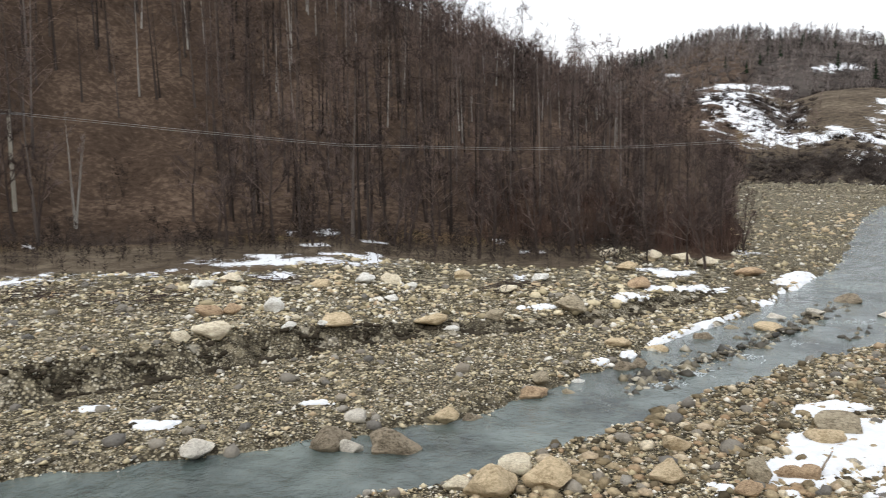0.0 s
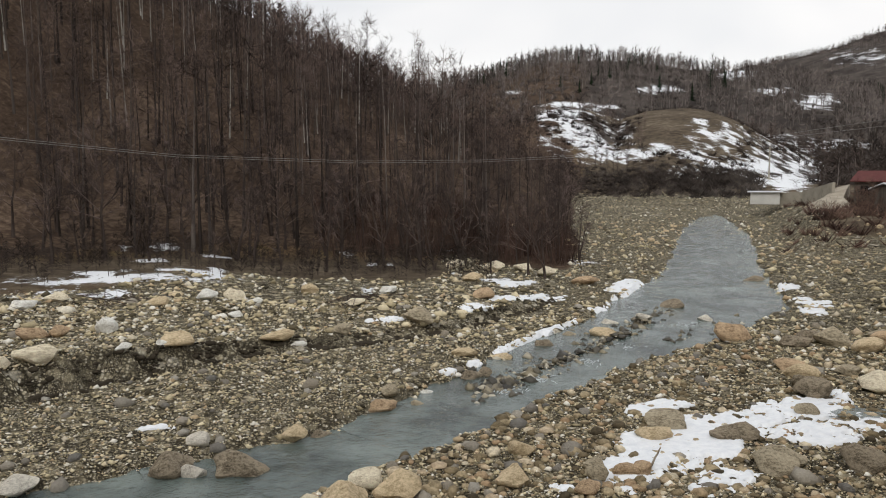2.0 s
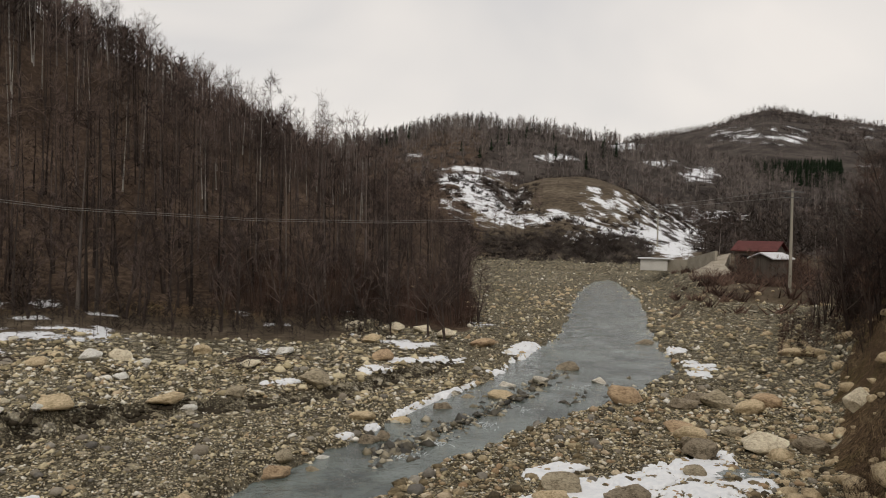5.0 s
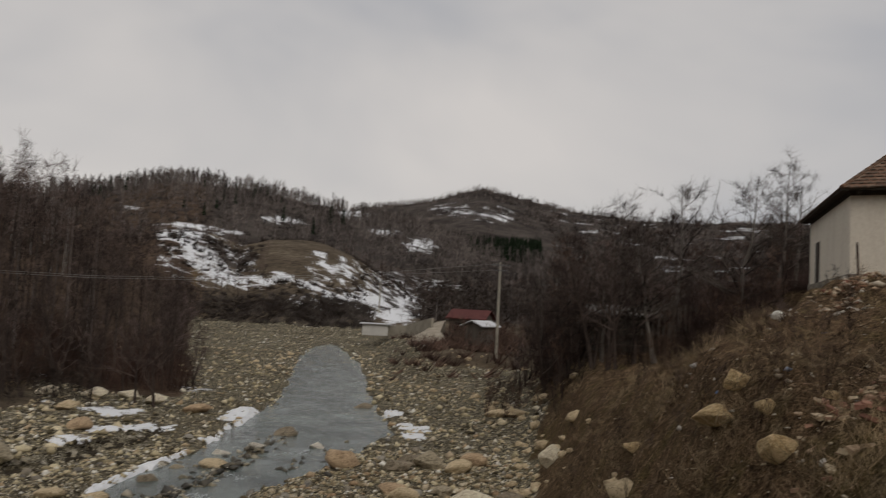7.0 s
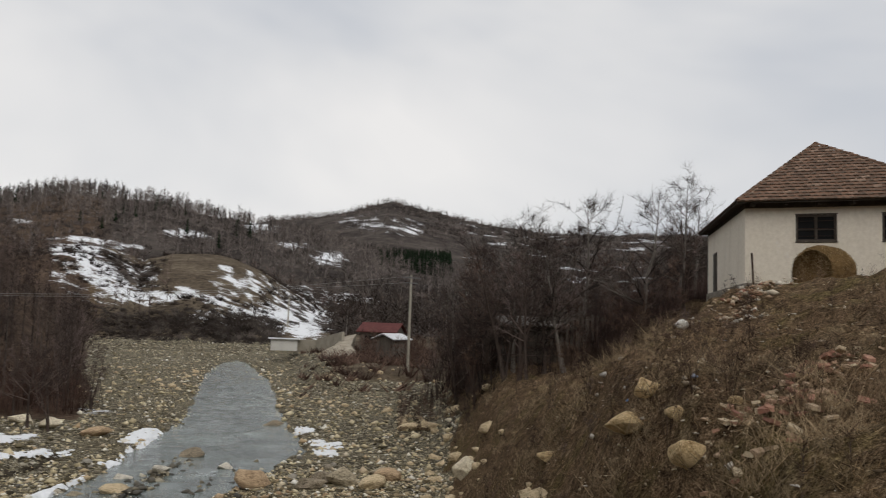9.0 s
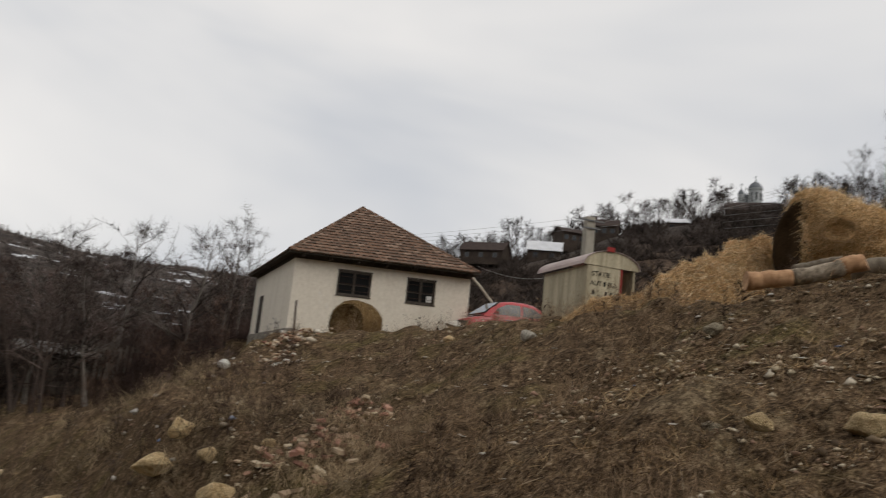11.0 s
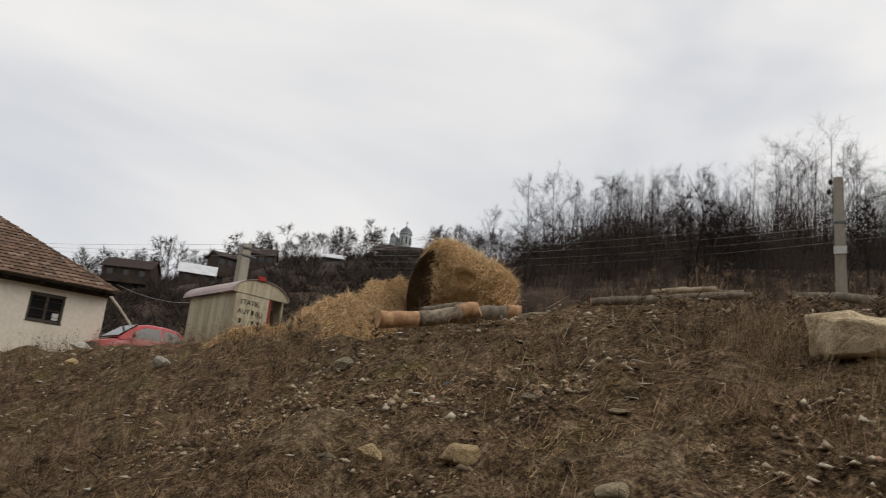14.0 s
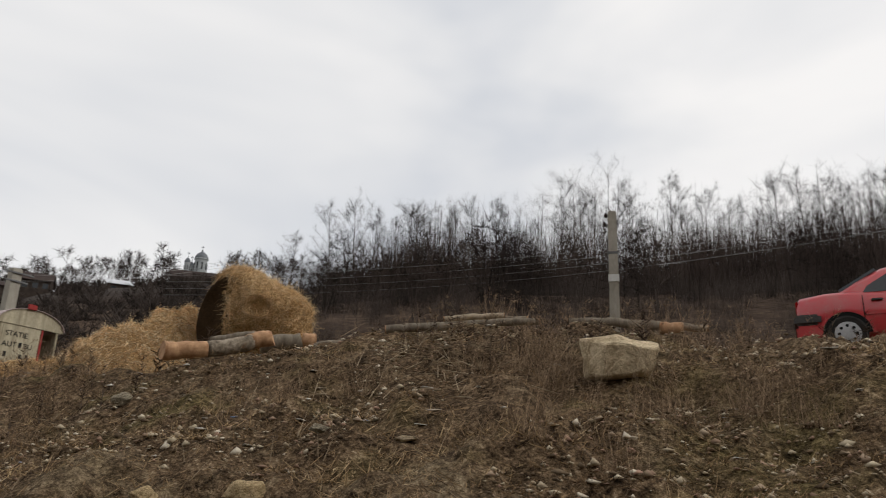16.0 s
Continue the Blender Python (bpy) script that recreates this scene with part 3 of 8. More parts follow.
def tree_arrays(seed, height, girth, first=0.3, limbs=16, twigs=10, rise=0.9, reach=0.28, lean=0.03, wiggle=0.03, twig_len=0.09, twig_r=0.009, sides=5, sub=2, stems=1, simple=False):
    """A bare tree: arrays of the trunk, and of the crown of limbs and twigs."""
    g = np.random.default_rng(seed)
    trunks, crown = [], []
    for s in range(stems):
        k = 3 if simple else 6
        t = np.linspace(0, 1, k + 1)
        h = height * (1 if s == 0 else g.uniform(0.65, 0.95))
        tilt = g.normal(0, lean if stems == 1 else 0.16, 2)
        path = np.stack([tilt[0] * t * h + np.cumsum(g.normal(0, wiggle, k + 1)) * h * 0.12, tilt[1] * t * h + np.cumsum(g.normal(0, wiggle, k + 1)) * h * 0.12, t * h], -1)
        path -= path[0] * np.array([1, 1, 0])
        path[0, 2] = -0.25
        rad = girth * (1 if s == 0 else 0.7) * (1 - 0.93 * t ** 0.85)
        rad[0] *= 1.3
        for a in range(k):
            trunks.append(frusta(path[a], path[a + 1], rad[a], max(rad[a + 1], min(0.012, 0.12 * girth)), sides))
        m = max(3, int(limbs / stems))
        at = first + (0.97 - first) * np.sort(g.uniform(0, 1, m) ** 0.85)
        base = np.stack([np.interp(at, t, path[:, c]) for c in range(3)], -1)
        br = np.interp(at, t, rad)
        yaw = g.uniform(0, 2 * np.pi, m) + np.arange(m) * 2.4
        up = np.clip(rise + g.normal(0, 0.25, m) + 0.4 * (at - 0.5), 0.1, 2.5)
        d = np.stack([np.cos(yaw), np.sin(yaw), up], -1)
        d /= np.linalg.norm(d, axis=1)[:, None]
        ln = reach * h * (1.15 - 0.75 * ((at - first) / (1 - first)) ** 1.3) * g.uniform(0.6, 1.15, m)
        midp = base + d * ln[:, None] * 0.5
        d2 = d + g.normal(0, 0.22, d.shape) + np.array([0, 0, 0.18])
        d2 /= np.linalg.norm(d2, axis=1)[:, None]
        tip = midp + d2 * ln[:, None] * 0.55
        lr = np.clip(br * 0.5, min(0.012, 0.45 * girth), 0.12)
        if simple:
            crown.append(frusta(base, midp + (tip - midp) * 0.7, lr, 0, 3))
        else:
            crown.append(frusta(base, midp, lr, lr * 0.62, 4))
            crown.append(frusta(midp, tip, lr * 0.62, lr * 0.2, 3))
        # smaller branches off the limbs, then twigs off both
        starts, dirs, lens = [], [], []
        for q in range(sub):
            f = g.uniform(0.25, 1.0, m)
            on = np.where(f[:, None] < 0.5, base + (midp - base) * (f / 0.5)[:, None], midp + (tip - midp) * ((f - 0.5) / 0.5)[:, None])
            dd = d2 * 0.8 + g.normal(0, 0.65, d.shape) + np.array([0, 0, 0.12])
            dd /= np.linalg.norm(dd, axis=1)[:, None]
            l2 = ln * g.uniform(0.3, 0.6, m)
            crown.append(frusta(on, on + dd * l2[:, None], lr * 0.4, 0 if simple else lr * 0.14, 3))
            starts.append(on)
            dirs.append(dd)
            lens.append(l2)
        starts += [midp, path[-1:].repeat(2, 0)]
        dirs += [d2, np.array([[0, 0, 1.0]]).repeat(2, 0)]
        lens += [ln * 0.55, np.full(2, 0.04 * h)]
        s0, sd, sl = np.concatenate(starts), np.concatenate(dirs), np.concatenate(lens)
        pick = np.repeat(np.arange(len(s0)), twigs)
        f = g.uniform(0.1, 1.0, len(pick))
        p0 = s0[pick] + sd[pick] * (sl[pick] * f)[:, None]
        td = sd[pick] * 0.65 + g.normal(0, 0.62, (len(pick), 3)) + np.array([0, 0, 0.12])
        td /= np.linalg.norm(td, axis=1)[:, None]
        tl = twig_len * h * g.uniform(0.4, 1.2, len(pick))
        crown.append(frusta(p0, p0 + td * tl[:, None], twig_r, 0, 3))
    return joined(*trunks), joined(*crown)


def bark(name, dark, light, scale=3.0):
    n = Nodes(name, 0.95, 0, 0.03)
    f = n.noise(scale, 5, 0.7, stretch=(1, 1, 0.25))
    c = n.ramp(f, (0.3, dark), (0.7, light))
    n.color(c)
    n.bump(f, 0.5, 0.02)
    return n.m


def twigs_of(name, dark, light, tone=0.3, spread=0.4):
    """Fine twigs: a tone for each tree, and one for each twig."""
    n = Nodes(name, 0.95, 0, 0.03)
    f = n.mix(spread, n.ramp(n.noise(tone, 3, 0.6, stretch=(1, 1, 0.05)), (0.4, 0.0), (0.6, 1.0)), n.island())
    n.color(n.ramp(f, (0.1, dark), (0.55, tuple((a + b) / 2.4 for a, b in zip(dark, light))), (0.95, light)))
    return n.m


bark_brown = bark("brown_bark", (0.04, 0.031, 0.027), (0.115, 0.09, 0.078))
bark_pale = bark("birch_bark", (0.2, 0.18, 0.16), (0.48, 0.46, 0.42), 2.0)
bark_grey = bark("grey_bark", (0.09, 0.08, 0.07), (0.24, 0.215, 0.19))
twig_brown = twigs_of("brown_twigs", (0.014, 0.0105, 0.009), (0.215, 0.16, 0.138), 0.16)
twig_edge = twigs_of("alder_twigs", (0.035, 0.027, 0.024), (0.23, 0.175, 0.155), 0.25)
# far_twigs are lightened and greyed: haze put into their colour
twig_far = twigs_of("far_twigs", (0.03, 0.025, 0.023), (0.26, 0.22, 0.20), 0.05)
twig_grey = twigs_of("grey_twigs", (0.03, 0.025, 0.022), (0.16, 0.137, 0.12), 0.3)
forest_bark = Nodes("mixed_forest_bark", 0.95, 0, 0.03)
forest_bark.color(forest_bark.ramp(forest_bark.noise(0.7, 3, 0.6, stretch=(1, 1, 0.03)), (0.40, (0.03, 0.024, 0.021)), (0.55, (0.09, 0.074, 0.065)), (0.68, (0.27, 0.235, 0.21))))
forest_bark = forest_bark.m
twig_light = twigs_of("pale_twigs", (0.09, 0.075, 0.068), (0.26, 0.22, 0.20), 0.3)
twig_dark = twigs_of("dark_twigs", (0.014, 0.011, 0.0095), (0.085, 0.068, 0.058), 0.3)
twig_red = twigs_of("reddish_twigs", (0.03, 0.019, 0.016), (0.20, 0.13, 0.10), 0.3)


def tree_thing(arrays, trunk_mat, twig_mat, label, category="tree", group="", name="tree"):
    """A tree prototype at the origin: an empty with a trunk and a crown."""
    ob = new(name)
    tagged(ob, label, category, group)
    (tv, tf), (cv, cf) = arrays
    for nm, v, f, mt in (("trunk", tv, tf, trunk_mat), ("crown", cv, cf, twig_mat)):
        o = new(nm, mesh_of(nm, v, f, mt))
        o.parent = ob
    return ob


def place(ob, x, y, yaw=0.0, size=1.0, z=None, first=False):
    m = pose(x, y, lift(x, y) if z is None else z, 0, 0, yaw)
    o = ob if first else copy_thing(ob, m)
    o.matrix_world = m @ Matrix.Diagonal((size, size, size, 1))
    return o


def scatter_mesh(templates, xs, ys, zs, sizes, yaws, picks):
    """Copies template arrays to many places in one set of arrays."""
    vs, fs, n = [], [], 0
    for k, (tv, tf) in enumerate(templates):
        w = np.where(picks == k)[0]
        if not len(w):
            continue
        c, s = np.cos(yaws[w]), np.sin(yaws[w])
        v = np.empty((len(w), len(tv), 3), np.float32)
        v[..., 0] = (tv[:, 0][None] * c[:, None] - tv[:, 1][None] * s[:, None]) * sizes[w][:, None] + xs[w][:, None]
        v[..., 1] = (tv[:, 0][None] * s[:, None] + tv[:, 1][None] * c[:, None]) * sizes[w][:, None] + ys[w][:, None]
        v[..., 2] = tv[:, 2][None] * sizes[w][:, None] + zs[w][:, None]
        f = tf[None] + (np.arange(len(w)) * len(tv))[:, None, None] + n
        vs.append(v.reshape(-1, 3))
        fs.append(f.reshape(-1, 3))
        n += v.shape[0] * v.shape[1]
    return np.concatenate(vs), np.concatenate(fs)


def wood(name, label, count, az0, az1, r0, r1, trunk_t, twig_t, trunk_mat, twig_mat, size, seed, keep=None, bias=0.5, slope=None):
    """A wood too dense to count: one mesh of trunks, one of twigs."""
    g = np.random.default_rng(seed)
    az = np.radians(g.uniform(az0, az1, count))
    r = (g.uniform(0, 1, count) ** bias) * (r1 - r0) + r0
    x, y = r * np.sin(az), r * np.cos(az)
    ok = np.ones(count, bool) if keep is None else keep(x, y, np.degrees(az), r)
    x, y = x[ok], y[ok]
    n = len(x)
    z, s = land(x, y) - 0.1, g.uniform(size[0], size[1], n)
    if slope is not None:
        s = s * slope(np.degrees(np.arctan2(x, y)), np.hypot(x, y))
    yaw, pick = g.uniform(0, 6.28, n), g.integers(0, len(twig_t), n)
    tv, tf = scatter_mesh(trunk_t, x, y, z, s, yaw, pick)
    cv, cf = scatter_mesh(twig_t, x, y, z, s, yaw, pick)
    ob = stuff(name, cv, cf, twig_mat, label, "trees")
    tr = new("trunks", mesh_of("trunks", tv, tf, trunk_mat))
    tr.parent = ob
    return ob


tall_t = []
for k in range(5):
    g = np.random.default_rng(280 + k)
    h = g.uniform(2.6, 8.4, 20)
    yaw = g.uniform(0, 6.28, 20)
    ln = g.uniform(1.2, 3.0, 20) * (1.25 - h / 12)
    p0 = np.stack([0 * h, 0 * h, h], -1)
    p1 = p0 + np.stack([np.cos(yaw) * ln, np.sin(yaw) * ln, ln * g.uniform(0.4, 1.3, 20)], -1)
    tall_t.append((frusta([[0, 0, -0.4]], [[0.2, 0.1, 9.0 + 0.4 * k]], 0.15, 0.0, 3), frusta(p0, p1, 0.12, 0, 3)))
tall_a, tall_b = [a for a, _ in tall_t], [b for _, b in tall_t]
slim = [tree_arrays(40 + k, 10.5 + k % 3, 0.10, 0.26, 17, 3, 0.85, 0.21, 0.03, 0.03, 0.085, 0.019, 4, 2, 1, True) for k in range(6)]
wood("forest", "dense leafless brown wood covering the steep hillside", 960, -34, 21.0, 46, 134, [a for a, _ in slim], [b for _, b in slim], forest_bark, twig_brown, (0.62, 1.08), 3,
     lambda x, y, az, r: (az < 20.5 + 0.7 * fnoise(r, az * 0.0, 0.2, 2, 77) - 9 * np.exp(-(r - 46) / 6)) & ~((az < -17) & (az > -27) & (r < 62)), 0.7, lambda az, r: (1 - 0.42 * smooth01((az - 10) / 11)) * (1 - 0.58 * smooth01((r - 78) / 38)))
wood("crest_wood", "leafless brown trees along the crest of the wooded hill", 1500, -34, 16, 88, 124, tall_a, tall_b, forest_bark, twig_brown, (0.3, 0.6), 5, None, 0.6, lambda az, r: (1 - 0.4 * smooth01((az - 8) / 8)) * np.where(r < 100, 1.25, 1.0))
pale = [tree_arrays(60 + k, 12, 0.11, 0.42, 11, 4, 1.2, 0.17, 0.03, 0.02, 0.08, 0.012, 4, 1, 1, True) for k in range(3)]
wood("birch_wood", "slender pale birches among the brown wood", 150, -34, 13, 66, 112, [a for a, _ in pale], [b for _, b in pale], bark_pale, twig_light, (0.45, 0.72), 4, None, 0.6)

# the row of trees along the edge of the wood
edge_kinds = []
for k in range(5):
    a = tree_arrays(80 + k, 6.6, 0.10, 0.2, 22, 15, 0.75, 0.3, 0.06, 0.06, 0.075, 0.0085, 5, 2, 1 if k < 2 else 3)
    edge_kinds.append(tree_thing(a, bark_brown, twig_edge, ("tall leafless alder with fine brown twigs beside gravel" if k < 2 else "leafless multi-stemmed alder clump at the wood's edge"), "tree", "alders along the river"))
erng = random.Random(4)
used = set()
for k in range(62):
    az = -31 + 52.3 * k / 61 + erng.uniform(-0.5, 0.5)
    r = (40.5 + 2.5 * math.sin(k * 1.7) + erng.uniform(-1.5, 3.5)) * SIZE
    if -26.5 < az < -18:
        continue
    kind = erng.randrange(5)
    x, y = polar(az, r)
    place(edge_kinds[kind], x, y, erng.uniform(0, 360), erng.uniform(0.72, 1.15) * (1 - 0.4 * float(smooth01((az - 11) / 10))), None, kind not in used)
    used.add(kind)
for k in range(14):
    az, r = 19.6 + erng.uniform(-0.6, 0.5), (46 + 3.2 * k) * SIZE
    x, y = polar(az, r)
    place(edge_kinds[erng.randrange(5)], x, y, erng.uniform(0, 360), erng.uniform(0.8, 1.05))
for k in range(16):
    az = -13 + 32 * k / 15 + erng.uniform(-0.8, 0.8)
    place(edge_kinds[erng.randrange(5)], *polar(az, 43.5 + erng.uniform(-2.0, 2.5)), erng.uniform(0, 360), erng.uniform(0.4, 0.75))
birch = tree_thing(tree_arrays(95, 6.3, 0.09, 0.3, 14, 6, 2.2, 0.14, 0.02, 0.02, 0.07, 0.008, 5, 1, 3), bark_pale, twig_light, "white-barked birch with several thin bare stems", "tree")
place(birch, *polar(-25.0, 50), 20, 1.0, None, True)

# shrubs, brown and leafless
bush_t = [tree_arrays(110 + k, 1.6, 0.013, 0.06, 14, 5, 0.7, 0.5, 0.1, 0.1, 0.24, 0.0055, 3, 1, 5, True) for k in range(4)]
bush_all = [joined(a, b) for a, b in bush_t]


def tuft(seed, blades, h, spread, r, up=0.6, side=0.75):
    g = np.random.default_rng(seed)
    p0 = np.stack([g.normal(0, spread * 0.35, blades), g.normal(0, spread * 0.35, blades), np.full(blades, -0.02)], -1)
    d = np.stack([g.normal(0, side, blades), g.normal(0, side, blades), g.uniform(0.5 * up, 1.8 * up, blades)], -1)
    d /= np.linalg.norm(d, axis=1)[:, None]
    return frusta(p0, p0 + d * (h * g.uniform(0.4, 1.25, blades))[:, None], r, 0, 3)


def thicket(name, label, spots, mat, seed, sizes):
    """Spots: arrays of x and y."""
    g = np.random.default_rng(seed)
    x, y = spots
    n = len(x)
    v, f = scatter_mesh(bush_all, x, y, land(x, y) - 0.05, g.uniform(sizes[0], sizes[1], n), g.uniform(0, 6.28, n), g.integers(0, len(bush_all), n))
    return stuff(name, v, f, mat, label, "shrubs")


def ring_spots(seed, count, az0, az1, r0, r1, bias=0.7):
    g = np.random.default_rng(seed)
    a, r = np.radians(g.uniform(az0, az1, count)), r0 + (r1 - r0) * g.uniform(0, 1, count) ** bias
    return r * np.sin(a), r * np.cos(a)


thicket("forest_scrub", "brown leafless scrub at the foot of the wood", ring_spots(6, 55, -33, 20, 43, 56), twig_dark, 7, (0.7, 1.7))

# the wood behind the bank, sky showing between thin stems
rear = [tree_arrays(130 + k, 9.6 + 1.2 * (k % 3), 0.10, 0.34, 19, 4, 0.95, 0.30, 0.03, 0.035, 0.10, 0.007, 4, 2, 1, True) for k in range(5)]
wood("rear_wood", "thin leafless trees standing close together above the bank", 560, 101, 152, 57, 84, [a for a, _ in rear], [b for _, b in rear], bark_brown, twig_dark, (0.56, 0.88), 12, None, 0.8, lambda az, r: 0.42 + 0.58 * smooth01((az - 101) / 14))
rear_kinds = [tree_thing(tree_arrays(150 + k, 10.0, 0.10, 0.36, 26, 14, 1.15, 0.27, 0.035, 0.04, 0.07, 0.0055, 5, 2), bark_brown, twig_dark, "tall leafless tree with dark bark at the wood's edge", "tree", "trees above the bank") for k in range(4)]
used = set()
for k in range(34):
    az = 103 + 47 * k / 33 + erng.uniform(-0.7, 0.7)
    r = 56 + erng.uniform(-3, 4)
    kind = erng.randrange(4)
    place(rear_kinds[kind], *polar(az, r), erng.uniform(0, 360), erng.uniform(0.62, 0.9) * (0.72 if az < 106 else 1), None, kind not in used)
    used.add(kind)
thicket("rear_scrub", "dark brown leafless undergrowth below the trees", ring_spots(8, 60, 99.5, 152, 28, 60, 1.0), twig_dark, 9, (1.2, 2.4))

# big spreading trees and thicket upstream of the house
spread = [tree_thing(tree_arrays(170 + k, 8.5, 0.17, 0.2, 26, 10, 0.7, 0.36, 0.08, 0.10, 0.075, 0.009, 6, 3), bark_grey, twig_grey, "old leafless tree with wide crooked limbs", "tree", "old trees beside the house") for k in range(3)]
SPREAD = ((47.5, 44, 0.76), (51.0, 41, 0.88), (54.6, 42, 0.95), (58.0, 38, 0.86), (61.0, 41, 0.74), (49.6, 36, 0.6), (53.2, 36, 0.72), (45.6, 52, 0.68), (47.2, 47, 0.84), (49.0, 46, 0.9), (62.0, 44, 0.6))
for k, (az, r, s) in enumerate(SPREAD):
    place(spread[k % 3], *polar(az, r), 70 * k, s, None, k < 3)
for k in range(20):
    az = 45.6 + 9.5 * (k / 19) ** 1.2 + erng.uniform(-0.5, 0.5)
    place(edge_kinds[erng.randrange(5)], *polar(az, 37 + erng.uniform(-5, 9) + 9 * max(0, 48.5 - az) / 3), erng.uniform(0, 360), erng.uniform(0.7, 1.05))
for k in range(9):
    place(edge_kinds[erng.randrange(5)], *polar(43.6 + 0.35 * k, 54 + erng.uniform(-4, 6)), erng.uniform(0, 360), erng.uniform(0.5, 0.8))
for k in range(10):
    place(edge_kinds[erng.randrange(5)], *polar(55 + 0.7 * k, 40 + erng.uniform(-4, 6)), erng.uniform(0, 360), erng.uniform(0.45, 0.7))
thicket("bank_thicket", "tangled reddish-brown leafless thicket on the river bank", ring_spots(14, 65, 46.5, 61.5, 35, 52), twig_red, 15, (0.9, 2.1))
thicket("bank_brush", "tangled grey-brown leafless brush on the river bank", ring_spots(141, 65, 46, 61.8, 34, 54), twig_dark, 151, (0.9, 2.2))
thicket("slope_bushes", "low brown leafless bushes on the river bank slope", ring_spots(143, 60, 47, 66, 10, 24, 0.8), twig_brown, 153, (0.14, 0.3))
thicket("lane_scrub", "dark leafless shrubs beside the lane upstream", ring_spots(17, 60, 38.8, 45, 64, 100), twig_red, 18, (0.9, 1.9))
wood("thicket_saplings", "thin leafless saplings crowding the river bank", 90, 45.5, 61.5, 36, 56, [a for a, _ in slim], [b for _, b in slim], bark_brown, twig_red, (0.35, 0.6), 16)

# far woods on the hills
shrub_t = []
for k in range(5):
    g = np.random.default_rng(220 + k)
    m = 17
    yaw, ln = g.uniform(0, 6.28, m), g.uniform(0.7, 1.5, m)
    p0 = np.stack([g.normal(0, 0.25, m), g.normal(0, 0.25, m), np.full(m, -0.1)], -1)
    p1 = p0 + np.stack([np.cos(yaw) * ln * 0.75, np.sin(yaw) * ln * 0.75, ln * g.uniform(0.35, 1.0, m)], -1)
    shrub_t.append(frusta(p0, p1, 0.07, 0, 3))


def shrubs(name, label, count, az0, az1, r0, r1, mat, size, seed, keep=None, bias=0.7):
    """Low bare shrubs too many to count, in one mesh."""
    g = np.random.default_rng(seed)
    x, y = ring_spots(seed, count, az0, az1, r0, r1, bias)
    if keep is not None:
        ok = keep(x, y, np.degrees(np.arctan2(x, y)), np.hypot(x, y))
        x, y = x[ok], y[ok]
    n = len(x)
    v, f = scatter_mesh(shrub_t, x, y, land(x, y), g.uniform(size[0], size[1], n), g.uniform(0, 6.28, n), g.integers(0, 5, n))
    return stuff(name, v, f, mat, label, "shrubs")


far_t = []
for k in range(4):
    g = np.random.default_rng(200 + k)
    trunk = frusta([[0, 0, -0.3]], [[0, 0, 6.5]], 0.11, 0.0, 3)
    m = 24
    h = g.uniform(1.5, 7.0, m)
    yaw = g.uniform(0, 6.28, m)
    ln = g.uniform(1.4, 3.2, m) * (1.2 - h / 11)
    p0 = np.stack([0 * h, 0 * h, h], -1)
    p1 = p0 + np.stack([np.cos(yaw) * ln, np.sin(yaw) * ln, ln * g.uniform(0.2, 1.1, m)], -1)
    far_t.append((trunk, frusta(p0, p1, 0.095, 0, 3)))


scrub_t = []
for trunk, limbs_ in far_t:
    scrub_t.append((trunk, (limbs_[0][:52], limbs_[1][:13 * 3])))


def far_wood(name, label, count, az0, az1, r0, r1, mat, trunk_mat, size, seed, dense=0.0, keep=None):
    wood(name, label, count, az0, az1, r0, r1, [a for a, _ in scrub_t], [b for _, b in scrub_t], trunk_mat, mat, size, seed,
         lambda x, y, az, r: (fnoise(x, y, 0.018, 3, seed) > dense) & (ground_masks(x, y)[0] < 0.3) & (True if keep is None else keep(az, r)), 0.75)


def beside_houses(az, r):
    ok = np.ones(len(az), bool)
    for a, w, q in ((85.4, 1.1, 150), (83.7, 1.3, 145), (88.0, 1.1, 152), (93.05, 0.9, 150), (79.4, 1.7, 150), (97.9, 1.8, 185), (76.4, 1.2, 165)):
        ok &= (np.abs(az - a) > w) | (r > q + 6) | (r < q - 26)
    return ok


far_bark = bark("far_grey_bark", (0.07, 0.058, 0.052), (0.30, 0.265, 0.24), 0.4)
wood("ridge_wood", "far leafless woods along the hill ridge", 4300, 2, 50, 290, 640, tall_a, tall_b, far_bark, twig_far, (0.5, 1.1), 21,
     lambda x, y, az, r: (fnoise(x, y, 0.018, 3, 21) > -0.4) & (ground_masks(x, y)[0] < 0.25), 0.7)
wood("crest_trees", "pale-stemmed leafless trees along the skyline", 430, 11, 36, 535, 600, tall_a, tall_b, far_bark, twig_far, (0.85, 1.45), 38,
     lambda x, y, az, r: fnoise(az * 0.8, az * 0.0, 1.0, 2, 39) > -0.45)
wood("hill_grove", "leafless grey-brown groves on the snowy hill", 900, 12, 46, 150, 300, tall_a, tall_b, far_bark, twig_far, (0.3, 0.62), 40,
     lambda x, y, az, r: (fnoise(x, y, 0.03, 3, 41) > 0.02) & ~((az > 24.8) & (az < 33.5) & (r < 232)) & (ground_masks(x, y)[0] < 0.3))
far_wood("slope_wood", "scattered leafless trees on the snowy slope", 1500, 12, 46, 140, 290, twig_brown, bark_brown, (0.35, 0.75), 22, -0.1,
         lambda az, r: ~((az > 25.5) & (az < 33.5) & (r > 150) & (r < 236)))
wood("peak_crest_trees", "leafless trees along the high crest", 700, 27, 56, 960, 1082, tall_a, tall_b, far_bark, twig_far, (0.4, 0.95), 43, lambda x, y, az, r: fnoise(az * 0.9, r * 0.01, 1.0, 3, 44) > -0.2)
